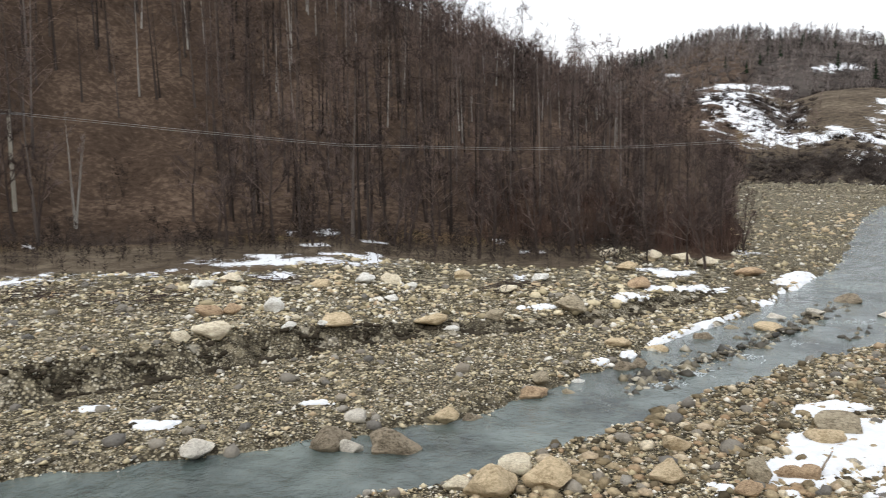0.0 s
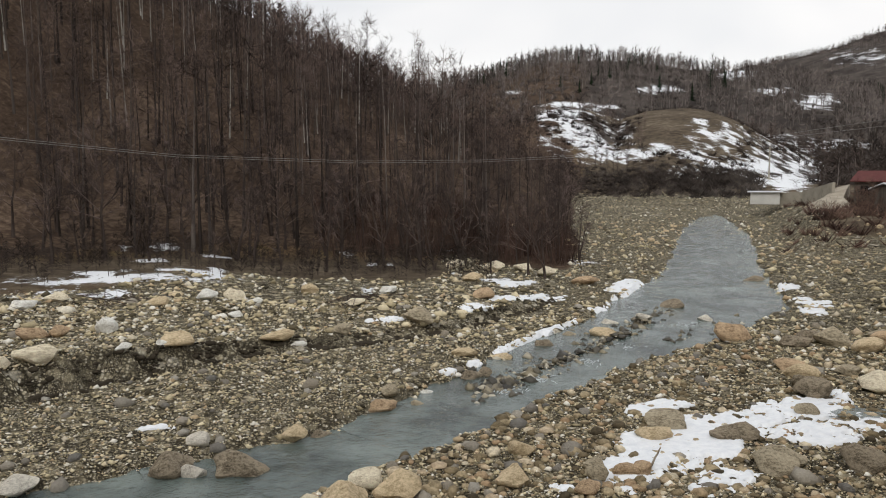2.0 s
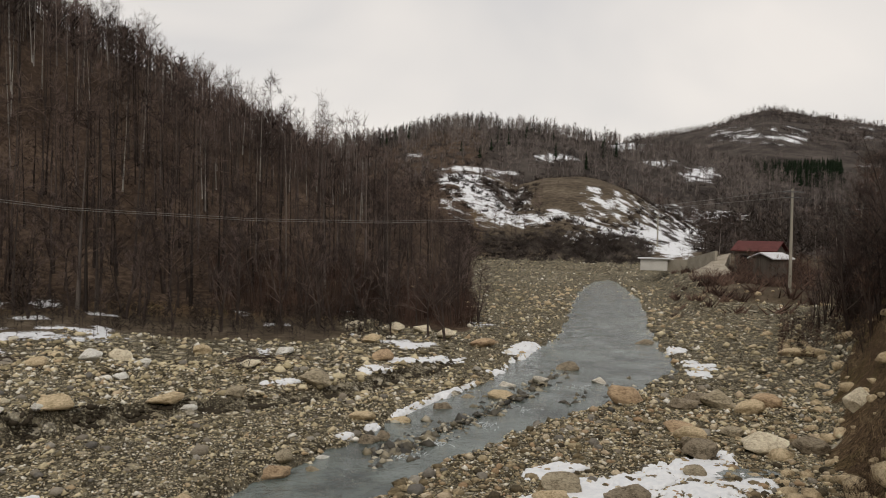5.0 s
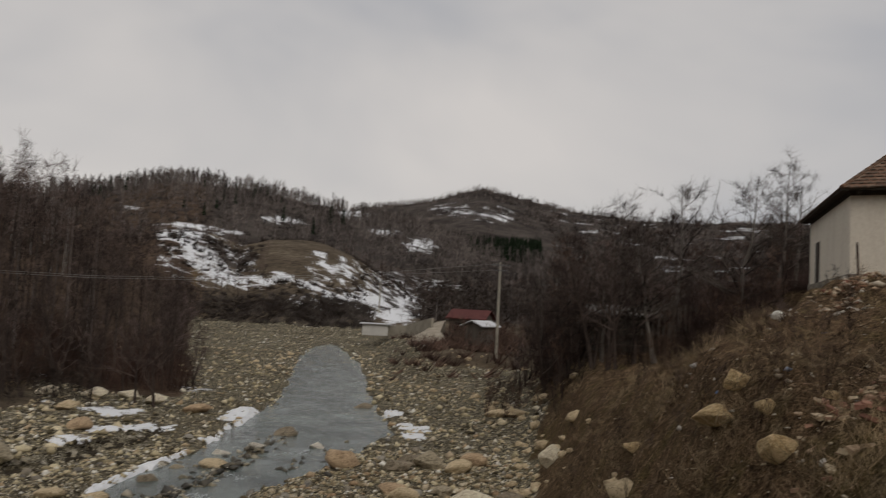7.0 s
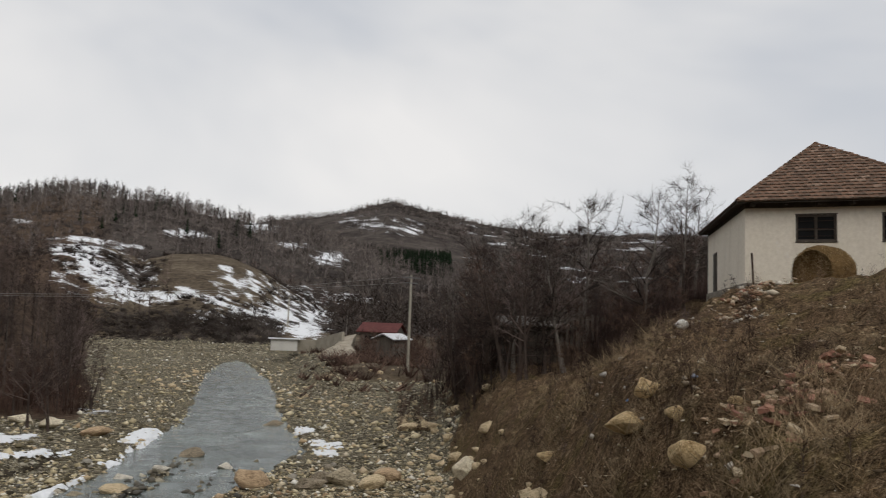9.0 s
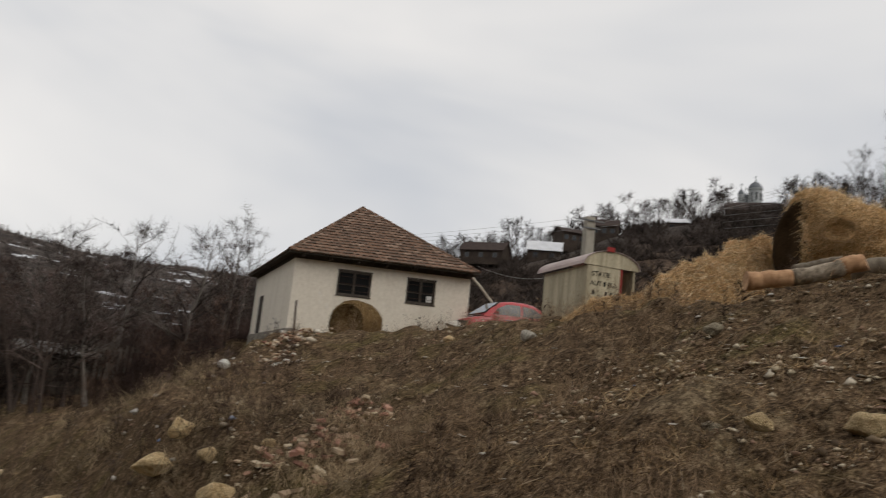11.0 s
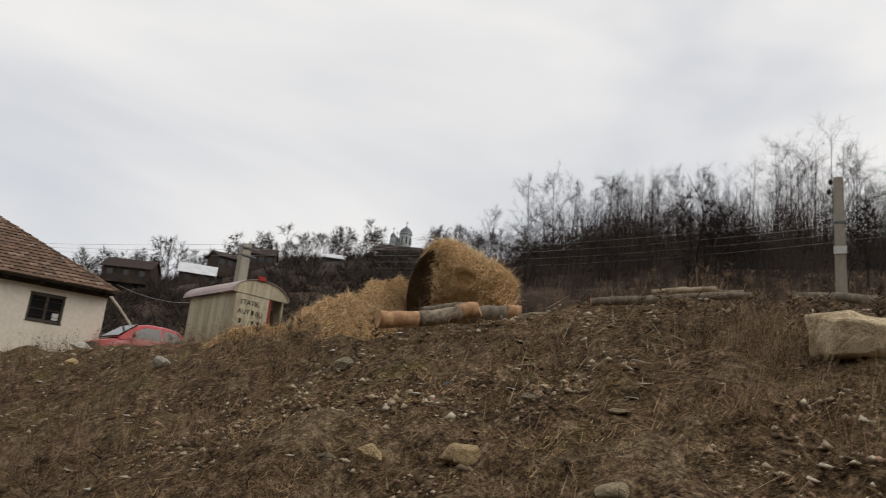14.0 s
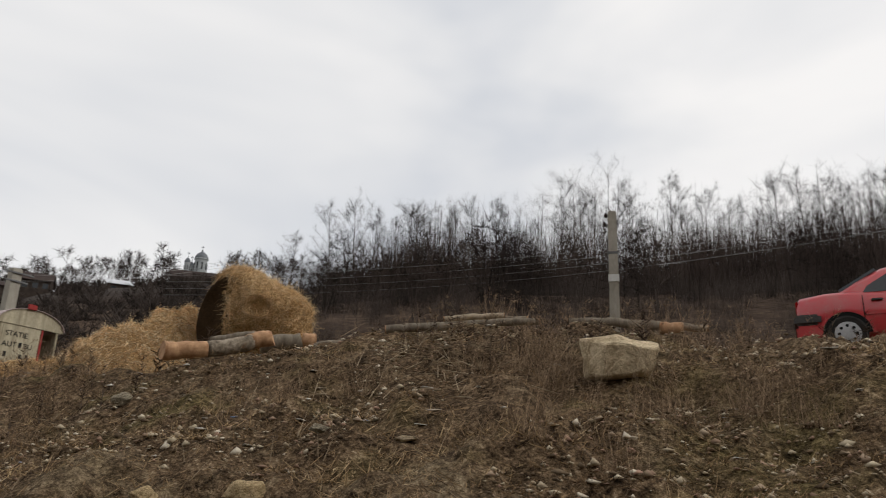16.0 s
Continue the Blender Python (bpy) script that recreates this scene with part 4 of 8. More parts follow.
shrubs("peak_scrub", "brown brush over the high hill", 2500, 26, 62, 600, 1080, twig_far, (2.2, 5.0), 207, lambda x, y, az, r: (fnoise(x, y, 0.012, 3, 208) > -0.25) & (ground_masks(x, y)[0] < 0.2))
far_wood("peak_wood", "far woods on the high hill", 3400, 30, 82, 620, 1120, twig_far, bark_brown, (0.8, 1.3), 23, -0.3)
wood("village_scrub", "dark leafless gardens and scrub on the village hill", 1800, 60, 112, 44, 176, [a for a, _ in scrub_t], [b for _, b in scrub_t], bark_brown, twig_dark, (0.2, 0.46), 24,
     lambda x, y, az, r: (fnoise(x, y, 0.03, 3, 24) > -0.8) & beside_houses(az, r), 0.6)
shrubs("village_brush", "dark leafless brush covering the village hill", 2400, 60, 112, 44, 178, twig_dark, (0.8, 2.2), 209, lambda x, y, az, r: beside_houses(az, r), 0.6)
round_t = [tree_arrays(240 + k, 7.5, 0.13, 0.25, 11, 6, 1.0, 0.42, 0.05, 0.05, 0.16, 0.034, 4, 1, 1, True) for k in range(4)]
wood("village_wood", "leafless round trees along the crest of the village hill", 430, 62, 112, 164, 216, [a for a, _ in round_t], [b for _, b in round_t], bark_brown, twig_dark, (0.6, 1.25), 26,
     lambda x, y, az, r: (np.abs(az - 98.3) > 1.6) & ((np.abs(az - 85) > 2.2) | (r > 180)), 0.7)
far_wood("valley_wood", "leafless trees and scrub across the valley", 1500, 36, 66, 100, 330, twig_dark, bark_brown, (0.45, 0.8), 25, -0.35)
wood("valley_grove", "tall leafless trees across the valley floor", 500, 37, 66, 90, 300, tall_a, tall_b, far_bark, twig_dark, (0.45, 0.85), 42)
scrub_a, scrub_b = [a for a, _ in scrub_t], [b for _, b in scrub_t]
wood("meadow_scrub", "low dark brush and dead stalks on the far meadow", 950, -33, 15, 36, 48, scrub_a, scrub_b, bark_brown, twig_dark, (0.06, 0.2), 28)
whips = [tuft(880 + k, 34, 2.6, 1.5, 0.014, 1.6, 0.35) for k in range(5)]
x, y = ring_spots(30, 900, 99.5, 152, 19, 60, 0.8)
g = np.random.default_rng(31)
v, f = scatter_mesh(whips, x, y, land(x, y) - 0.1, g.uniform(0.25, 0.75, len(x)) * np.clip(np.hypot(x, y) / 40, 0.5, 1.3), g.uniform(0, 6.28, len(x)), g.integers(0, 5, len(x)))
x2, y2 = (np.concatenate(p) for p in zip(ring_spots(311, 1700, 100.5, 152, 54, 80, 0.9), ring_spots(312, 420, 134, 153, 50, 74, 0.9)))
v2, f2 = scatter_mesh(whips, x2, y2, land(x2, y2) - 0.2, (1.0 + 1.7 * g.uniform(0, 1, len(x2)) ** 1.3) * (0.45 + 0.55 * smooth01((np.degrees(np.arctan2(x2, y2)) - 101) / 14)), g.uniform(0, 6.28, len(x2)), g.integers(0, 5, len(x2)))
stuff("rear_saplings", v2, f2, twigs_of("sapling_twigs", (0.014, 0.010, 0.009), (0.085, 0.063, 0.052), 0.2), "dense thin saplings filling the wood above the bank", "trees")
stuff("rear_undergrowth", v, f, twig_dark, "dark tangled undergrowth behind the crest of the bank", "shrubs")
x, y = ring_spots(313, 720, 46.5, 64, 32, 50, 0.9)
keep = (np.hypot(x - 28, y - 16) > 4.5) & ((np.hypot(x, y) > 43) | (np.degrees(np.arctan2(x, y)) > 56))
x, y = x[keep], y[keep]
rr, az_ = np.hypot(x, y), np.degrees(np.arctan2(x, y))
tops = 6 + rr * np.tan(np.radians(g.uniform(-1.0, 2.4, len(x)) + 3.4 * smooth01((az_ - 53) / 7) * g.uniform(0.3, 1.0, len(x)))) - land(x, y)
v, f = scatter_mesh(whips, x, y, land(x, y) - 0.1, np.clip(tops / 2.9, 0.3, 2.0), g.uniform(0, 6.28, len(x)), g.integers(0, 5, len(x)))
stuff("house_thicket", v, f, twigs_of("thicket_whips", (0.016, 0.011, 0.010), (0.10, 0.066, 0.055), 0.4), "dark tangled leafless thicket growing beside the house", "shrubs")
x, y = ring_spots(315, 150, 2, 20.3, 47, 64, 0.8)
v, f = scatter_mesh(whips, x, y, land(x, y) - 0.1, g.uniform(0.5, 1.3, len(x)), g.uniform(0, 6.28, len(x)), g.integers(0, 5, len(x)))
stuff("forest_saplings", v, f, twigs_of("red_sapling_twigs", (0.02, 0.012, 0.010), (0.12, 0.075, 0.058), 0.4), "dense reddish-brown saplings at the wood's end", "trees")
wood("bank_undergrowth", "dark tangled undergrowth on the river bank below the house", 1900, 45.5, 62, 33, 54, scrub_a, scrub_b, bark_brown, bark("thicket_twigs", (0.03, 0.021, 0.017), (0.10, 0.068, 0.052), 0.6), (0.05, 0.2), 34, lambda x, y, az, r: (fnoise(x, y, 0.3, 3, 35) > -0.15))
wood("bank_clumps", "dark matted dead shrubs in clumps on the near bank", 2600, 47, 152, 4.5, 26, scrub_a, scrub_b, bark_brown, twigs_of("brown_shrub_twigs", (0.018, 0.012, 0.009), (0.14, 0.095, 0.066), 1.0, 0.5), (0.03, 0.075), 36,
     lambda x, y, az, r: fnoise(x, y, 0.42, 3, 67) > 0.18, 0.7)
wood("pole_brush", "low dark brush and weeds at the foot of the river pole", 420, 41.5, 47.5, 38, 60, scrub_a, scrub_b, bark_brown, twig_red, (0.04, 0.15), 38)
shrubs("hill_foot_scrub", "dark leafless shrubs at the foot of the snowy hill", 850, 18.0, 33, 124, 152, twig_grey, (0.35, 1.1), 20)
shrubs("foot_brush", "dark tangled brush below the snowy slope", 600, 18.5, 31, 126, 146, twig_dark, (0.4, 1.1), 201)
shrubs("hill_shrubs", "scattered dark shrubs and briars over the snowy hill", 2400, 14, 40, 140, 290, twig_dark, (0.5, 1.4), 203, lambda x, y, az, r: (fnoise(x, y, 0.05, 3, 204) > -0.1) & ~((az > 25.2) & (az < 31.5) & (r > 165) & (r < 228)))
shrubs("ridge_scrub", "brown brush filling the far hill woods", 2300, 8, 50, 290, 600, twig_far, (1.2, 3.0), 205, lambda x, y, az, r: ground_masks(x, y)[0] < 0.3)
shrubs("lane_bushes", "reddish-brown bushes beside the upstream lane", 150, 34.5, 43.5, 58, 100, twig_red, (0.6, 1.5), 206)
wood("lane_brush", "low brown brush on the flat beside the lane", 500, 36, 47, 48, 104, scrub_a, scrub_b, bark_brown, twig_red, (0.03, 0.13), 37)
wood("slope_scrub", "scattered dark shrubs over the snowy hillside", 1100, 13, 40, 122, 250, scrub_a, scrub_b, bark_brown, twig_dark, (0.06, 0.2), 29,
     lambda x, y, az, r: (fnoise(x, y, 0.05, 3, 29) > 0.35))

# conifers
needle = bark("conifer_needles", (0.012, 0.02, 0.012), (0.035, 0.055, 0.03), 1.0)


def conifer_arrays(seed, h=9.0):
    g = np.random.default_rng(seed)
    out = [frusta([[0, 0, -0.3]], [[0, 0, h]], 0.14, 0, 4)]
    m = 70
    z = g.uniform(0.08, 0.99, m)
    yaw = g.uniform(0, 6.28, m)
    ln = (1.05 - z) * h * 0.24 * g.uniform(0.75, 1.2, m)
    p0 = np.stack([0 * z, 0 * z, z * h], -1)
    p1 = p0 + np.stack([np.cos(yaw) * ln, np.sin(yaw) * ln, -0.25 * ln], -1)
    out.append(frusta(p0, p1, 0.34 * (1.1 - z) + 0.08, 0, 3))
    return joined(*out)


cons = [conifer_arrays(k) for k in (1, 2, 3)]


def conifers(name, label, count, az0, az1, r0, r1, size, seed):
    g = np.random.default_rng(seed)
    x, y = ring_spots(seed, count, az0, az1, r0, r1)
    v, f = scatter_mesh(cons, x, y, land(x, y), g.uniform(size[0], size[1], count), g.uniform(0, 6.28, count), g.integers(0, 3, count))
    stuff(name, v, f, needle, label, "trees")


conifers("spruce_stand", "dark green spruce stand on the valley side", 260, 39.6, 45.0, 425, 640, (0.8, 1.7), 31)
conifers("ridge_spruces", "dark spruces among bare trees on the ridge", 24, 16, 31, 340, 540, (0.6, 1.1), 32)
conifers("lone_spruces", "few dark spruces on the skyline saddle", 9, 13, 16, 470, 560, (0.8, 1.4), 33)

# ---- house on the bank ----
def plaster_material():
    n = Nodes("old_whitewash", 0.9, 0, 0.2)
    a, b, c = n.noise(1.1, 6, 0.7), n.noise(9.0, 4, 0.6), n.noise(0.5, 4, 0.7, stretch=(1.6, 1.6, 0.35))
    base = n.ramp(b, (0.3, (0.74, 0.68, 0.57)), (0.7, (0.86, 0.80, 0.69)))
    base = n.mix(n.ramp(c, (0.48, 0.0), (0.75, 0.5)), base, (0.52, 0.46, 0.36))
    base = n.mix(n.ramp(a, (0.62, 0.0), (0.70, 0.6)), base, (0.8, 0.78, 0.73))
    n.color(base)
    n.bump(n.mix(0.5, a, b), 0.35, 0.02)
    return n.m


def tile_material():
    n = Nodes("clay_roof_tile", 0.85, 0, 0.25)
    r = n.random()
    c = n.ramp(r, (0.0, (0.115, 0.066, 0.045)), (0.45, (0.165, 0.092, 0.06)), (0.8, (0.215, 0.12, 0.078)), (1.0, (0.30, 0.20, 0.145)))
    c = n.mix(n.ramp(n.noise(3.0, 5, 0.7), (0.44, 0.0), (0.6, 0.7)), c, (0.095, 0.082, 0.062))
    n.color(c)
    n.bump(n.noise(30.0, 3), 0.3, 0.005)
    return n.m


plaster = plaster_material()
tile_mat = tile_material()
dark_wood = grainy("weathered_dark_wood", (0.035, 0.03, 0.026), (0.10, 0.085, 0.07), 2.0, 30.0, stretch=(1, 1, 0.3))
frame_wood = grainy("brown_window_wood", (0.05, 0.04, 0.033), (0.11, 0.095, 0.08), 3.0, 40.0)
iron = grainy("rusty_iron", (0.035, 0.025, 0.02), (0.10, 0.06, 0.045), 6.0, 40.0, 0.7, 0.4)
stone_plinth = grainy("plinth_stone", (0.16, 0.14, 0.115), (0.34, 0.31, 0.26), 2.0, 14.0)
pane_mat = Nodes("dark_window_glass", 0.06, 0, 0.5).color((0.012, 0.014, 0.016)).m
paper_mat = grainy("white_paper", (0.6, 0.6, 0.58), (0.78, 0.78, 0.76))

P1 = Vector((24.5, 11.3, 0))
U, V = Vector((0.375, -0.927, 0)).normalized(), Vector((0.82, 0.574, 0)).normalized()
L_FRONT, L_SIDE, WALL_TOP, WALL_FOOT = 6.1, 8.0, 10.03, 7.1


def hp(s, t, z=0.0):
    """A point of the house: s along the front, t to the back."""
    return P1 + U * s + V * t + Vector((0, 0, z))


house = empty_at("house", Matrix.Identity(4), "small whitewashed village house with a hipped tile roof", "house")


def wall_slab(name, a, b, inward, holes=()):
    """A wall from a to b with thickness, and rectangular holes (s0, s1, z0, z1) through it."""
    bm = bmesh.new()
    d = (b - a)
    ln = d.length
    d.normalize()
    s_cuts = sorted({0.0, ln, *[h[0] for h in holes], *[h[1] for h in holes]})
    z_cuts = sorted({WALL_FOOT, WALL_TOP, *[h[2] for h in holes], *[h[3] for h in holes]})
    for s0, s1 in zip(s_cuts, s_cuts[1:]):
        for z0, z1 in zip(z_cuts, z_cuts[1:]):
            if any(h[0] <= s0 and s1 <= h[1] and h[2] <= z0 and z1 <= h[3] for h in holes):
                continue
            q = []
            for off in (Vector((0, 0, 0)), inward * 0.35):
                q.append([bm.verts.new(a + d * s + off + Vector((0, 0, z))) for s, z in ((s0, z0), (s1, z0), (s1, z1), (s0, z1))])
            bm.faces.new(q[0])
            bm.faces.new(q[1][::-1])
            for i in range(4):
                bm.faces.new((q[0][i], q[1][i], q[1][(i + 1) % 4], q[0][(i + 1) % 4]))
    bmesh.ops.remove_doubles(bm, verts=bm.verts, dist=0.001)
    inner = [f for f in bm.faces if all(len(e.link_faces) > 2 for e in f.edges)]
    return part(name, bm, plaster, house)


WINDOWS = ((1.49, 2.66, 8.95, 9.80), (3.88, 4.90, 8.95, 9.80))
wall_slab("wall", hp(0, 0), hp(L_FRONT, 0), V, WINDOWS)
wall_slab("wall", hp(0, 0.351), hp(0, L_SIDE), U)
wall_slab("wall", hp(L_FRONT, 0.351), hp(L_FRONT, L_SIDE), -U)
wall_slab("wall", hp(0.351, L_SIDE), hp(L_FRONT - 0.351, L_SIDE), -V)

face = Matrix(((U.x, V.x, 0, 0), (U.y, V.y, 0, 0), (0, 0, 1, 0), (0, 0, 0, 1)))


def at_front(s, t, z):
    m = face.copy()
    m.translation = hp(s, t, z)
    return m


for s0, s1, z0, z1 in WINDOWS:
    w = part("window", box(bmesh.new(), s0 - 0.02, -0.012, z1, s1 + 0.02, 0.10, z1 + 0.03, 0.006, at_front(0, 0, 0)), frame_wood, house, "brown wooden casement window")
    wd, hg = s1 - s0, z1 - z0
    for nm, q in (("frame", (s0, 0.02, z0, s0 + 0.07, 0.12, z1)), ("frame", (s1 - 0.07, 0.02, z0, s1, 0.12, z1)), ("frame", (s0 + 0.07, 0.02, z0, s1 - 0.07, 0.12, z0 + 0.07)), ("frame", (s0 + 0.07, 0.02, z1 - 0.07, s1 - 0.07, 0.12, z1)),
                  ("mullion", ((s0 + s1) / 2 - 0.04, 0.015, z0 + 0.07, (s0 + s1) / 2 + 0.04, 0.11, z1 - 0.07)),
                  ("glazing_bar", (s0 + 0.07, 0.03, z0 + hg * 0.42, (s0 + s1) / 2 - 0.04, 0.09, z0 + hg * 0.42 + 0.03)), ("glazing_bar", ((s0 + s1) / 2 + 0.04, 0.03, z0 + hg * 0.42, s1 - 0.07, 0.09, z0 + hg * 0.42 + 0.03))):
        part(nm, box(bmesh.new(), *q, 0.006, at_front(0, 0, 0)), frame_wood, w)
    for a, b in ((s0 + 0.07, (s0 + s1) / 2 - 0.04), ((s0 + s1) / 2 + 0.04, s1 - 0.07)):
        for c, d in ((z0 + 0.07, z0 + hg * 0.42), (z0 + hg * 0.42 + 0.03, z1 - 0.07)):
            part("pane", box(bmesh.new(), a, 0.06, c, b, 0.068, d, 0, at_front(0, 0, 0)), pane_mat, w)
    part("sill", box(bmesh.new(), s0 - 0.02, -0.03, z0 - 0.035, s1 + 0.02, 0.05, z0 - 0.003, 0.008, at_front(0, 0, 0)), frame_wood, w)
    # iron bars across the opening
    for k in range(3):
        zz = z0 + hg * (0.2 + 0.28 * k)
        part("bar", tube(bmesh.new(), [tuple(hp(s0 + 0.02, 0.012, zz)), tuple(hp(s1 - 0.02, 0.012, zz))], 0.007, 6), iron, w)
notice = part("notice", box(bmesh.new(), 4.62, 0.05, 9.04, 4.80, 0.058, 9.26, 0, at_front(0, 0, 0)), paper_mat, house, "small white paper behind the pane")

# side door, seen edge-on
part("door", box(bmesh.new(), -0.03, 5.6, 7.2, 0.06, 6.4, 9.15, 0.01, at_front(0, 0, 0)), dark_wood, house, "dark plank door in the side wall")
part("plinth", box(bmesh.new(), -0.06, -0.06, 7.0, L_FRONT + 0.06, L_SIDE, 7.62, 0.02, at_front(0, 0, 0)), stone_plinth, house, "rough exposed stone footing")

# roof: hips over the overhang, boards beneath, tiles on top
OV, APEX, EAVE = 0.4, 12.75, 10.20
corners = [hp(-0.3, -OV, EAVE), hp(L_FRONT + 0.12, -OV, EAVE), hp(L_FRONT + 0.12, L_SIDE + OV, EAVE), hp(-0.3, L_SIDE + OV, EAVE)]
for q in ((-0.02, -0.02, WALL_TOP + 0.002, L_FRONT + 0.02, 0.3, EAVE - 0.002), (-0.02, 0.302, WALL_TOP + 0.002, 0.3, L_SIDE, EAVE - 0.002), (L_FRONT - 0.3, 0.302, WALL_TOP + 0.002, L_FRONT + 0.02, L_SIDE, EAVE - 0.002)):
    part("wall_plate", box(bmesh.new(), *q, 0.01, at_front(0, 0, 0)), dark_wood, house, "dark beam under the eaves")
ridge_a, ridge_b = hp(L_FRONT / 2 - 0.1, 3.4, APEX), hp(L_FRONT / 2 - 0.1, L_SIDE - 3.2, APEX)
bm = bmesh.new()
cv = [bm.verts.new(c) for c in corners]
ra, rb = bm.verts.new(ridge_a), bm.verts.new(ridge_b)
for f in ((cv[0], cv[1], ra), (cv[1], cv[2], rb, ra), (cv[2], cv[3], rb), (cv[3], cv[0], ra, rb), (cv[3], cv[2], cv[1], cv[0])):
    bm.faces.new(f)
roof = part("roof", bm, dark_wood, house, "old hipped roof of weathered red-brown tiles")
bm = bmesh.new()
for a, b in ((0, 1), (1, 2), (2, 3), (3, 0)):
    d = (corners[b] - corners[a]).normalized()
    out = Vector((d.y, -d.x, 0))
    q = [corners[a] + out * 0.02, corners[b] + out * 0.02]
    lo, hi = Vector((0, 0, -0.06)), Vector((0, 0, 0.05))
    v = [bm.verts.new(p + o) for p, o in ((q[0], lo), (q[1], lo), (q[1], hi), (q[0], hi))]
    w = [bm.verts.new(x.co - out * 0.035) for x in v]
    bm.faces.new(v)
    bm.faces.new(w[::-1])
    for i in range(4):
        bm.faces.new((v[i], w[i], w[(i + 1) % 4], v[(i + 1) % 4]))
part("fascia", bm, dark_wood, house)
for k in range(7):
    s = 0.2 + k * (L_FRONT - 0.4) / 6
    part("rafter_end", box(bmesh.new(), s - 0.05, -OV + 0.05, EAVE - 0.14, s + 0.05, -0.022, EAVE - 0.003, 0.008, at_front(0, 0, 0)), dark_wood, house)


def tile_mesh():
    bm = bmesh.new()
    w, l = 0.235, 0.31
    prof = [(-0.5, 0.008), (-0.3, 0.002), (0.05, 0.004), (0.3, 0.014), (0.5, 0.008)]
    top = [[bm.verts.new((x * w, y, z + (0.034 if y < 0 else 0.0) + 0.012)) for x, z in prof] for y in (-l / 2, l / 2)]
    low = [bm.verts.new((x * w, -l / 2, 0.006)) for x, z in prof]
    for i in range(4):
        bm.faces.new((top[0][i], top[0][i + 1], top[1][i + 1], top[1][i]))
        bm.faces.new((low[i], low[i + 1], top[0][i + 1], top[0][i]))
    me = bpy.data.meshes.new("tile")
    bm.to_mesh(me)
    bm.free()
    me.materials.append(tile_mat)
    return me


TILE = tile_mesh()


def lay_tiles(a, b, c, d=None):
    """Rows of tiles on the roof face with eave a-b and top c (or c-d)."""
    d = d or c
    along_e = (b - a).normalized()
    nrm = along_e.cross(((c + d) / 2 - (a + b) / 2)).normalized()
    if nrm.z < 0:
        nrm = -nrm
    upv = nrm.cross(along_e).normalized()
    if upv.z < 0:
        upv = -upv
    h = (c - a).dot(upv)
    rows = int(h / 0.235)
    for i in range(rows):
        t = (i + 0.4) * 0.235
        f = t / h
        lo, hi = a.lerp(d if False else c, f) if d is c else a.lerp(d, f), b.lerp(c, f)
        s0, s1 = (lo - a).dot(along_e), (hi - a).dot(along_e)
        n = int((s1 - s0) / 0.22)
        for k in range(n + 1):
            s = s0 + 0.06 + k * 0.22
            if s > s1:
                break
            o = new("tile", TILE)
            o.parent = roof
            m = Matrix((along_e, upv, nrm)).transposed().to_4x4()
            m.translation = a + along_e * s + upv * t + nrm * 0.02
            o.matrix_world = m @ pose(0, rnd.uniform(-0.012, 0.012), rnd.uniform(0, 0.01), rnd.uniform(-1.5, 1.5), rnd.uniform(-1.2, 1.2), rnd.uniform(-1.2, 1.2))


# ridge tiles along the hips
def ridge_tiles(a, b):
    d = (b - a)
    n = int(d.length / 0.33)
    d.normalize()
    for k in range(n):
        bm = bmesh.new()
        p = a + d * (k * 0.33)
        for j in range(1):
            ring0 = [bm.verts.new((0.10 * math.cos(t), 0, 0.085 * math.sin(t))) for t in np.linspace(0, math.pi, 6)]
            ring1 = [bm.verts.new((0.085 * math.cos(t), 0.36, 0.07 * math.sin(t) - 0.01)) for t in np.linspace(0, math.pi, 6)]
            for i in range(5):
                bm.faces.new((ring0[i], ring0[i + 1], ring1[i + 1], ring1[i]))
            bm.faces.new(ring0)
        o = part("ridge_tile", bm, tile_mat, roof)
        side = d.cross(Vector((0, 0, 1))).normalized()
        m = Matrix((side, d, side.cross(d))).transposed().to_4x4()
        m.translation = p + Vector((0, 0, 0.03))
        o.matrix_world = m


ridge_tiles(corners[0], ridge_a)
ridge_tiles(corners[1], ridge_a)
ridge_tiles(ridge_a, ridge_b)
plank_pale = grainy("bleached_pole", (0.40, 0.35, 0.28), (0.62, 0.56, 0.47), 1.5, 20, stretch=(1, 1, 0.3))
rust_iron = grainy("rusty_iron", (0.03, 0.022, 0.018), (0.09, 0.055, 0.04), 6, 40, 0.7, 0.3)
part("brace", tube(bmesh.new(), [(32.0, 7.2, 11.45), (32.2, 6.3, 10.55), (32.5, 4.6, 8.6)], 0.05, 8), plank_pale, house, "pale pole leaning on the wall").matrix_world = Matrix.Identity(4)
iron = new("iron_post", mesh_of("iron_post", *frusta([[23.15, 10.38, 6.6]], [[23.12, 10.46, 8.44]], 0.035, 0.032, 6), rust_iron))
tagged(iron, "dark rusty iron post standing before the house", "post")


# ---- straw ----
def straw_material(name, dark, light):
    n = Nodes(name, 0.95, 0, 0.04)
    f = n.mix(0.5, n.noise(7.0, 5, 0.7), n.noise(60.0, 3, 0.7, stretch=(1, 0.3, 0.6)))
    n.color(n.ramp(f, (0.3, dark), (0.7, light)))
    n.bump(f, 0.8, 0.03)
    return n.m


straw_pale = straw_material("pale_straw", (0.25, 0.14, 0.06), (0.78, 0.52, 0.26))
straw_gold = straw_material("golden_straw", (0.10, 0.055, 0.022), (0.64, 0.40, 0.18))


def stalk_material(name, *stops):
    n = Nodes(name, 0.9, 0, 0.06)
    n.color(n.ramp(n.island(), *stops))
    return n.m


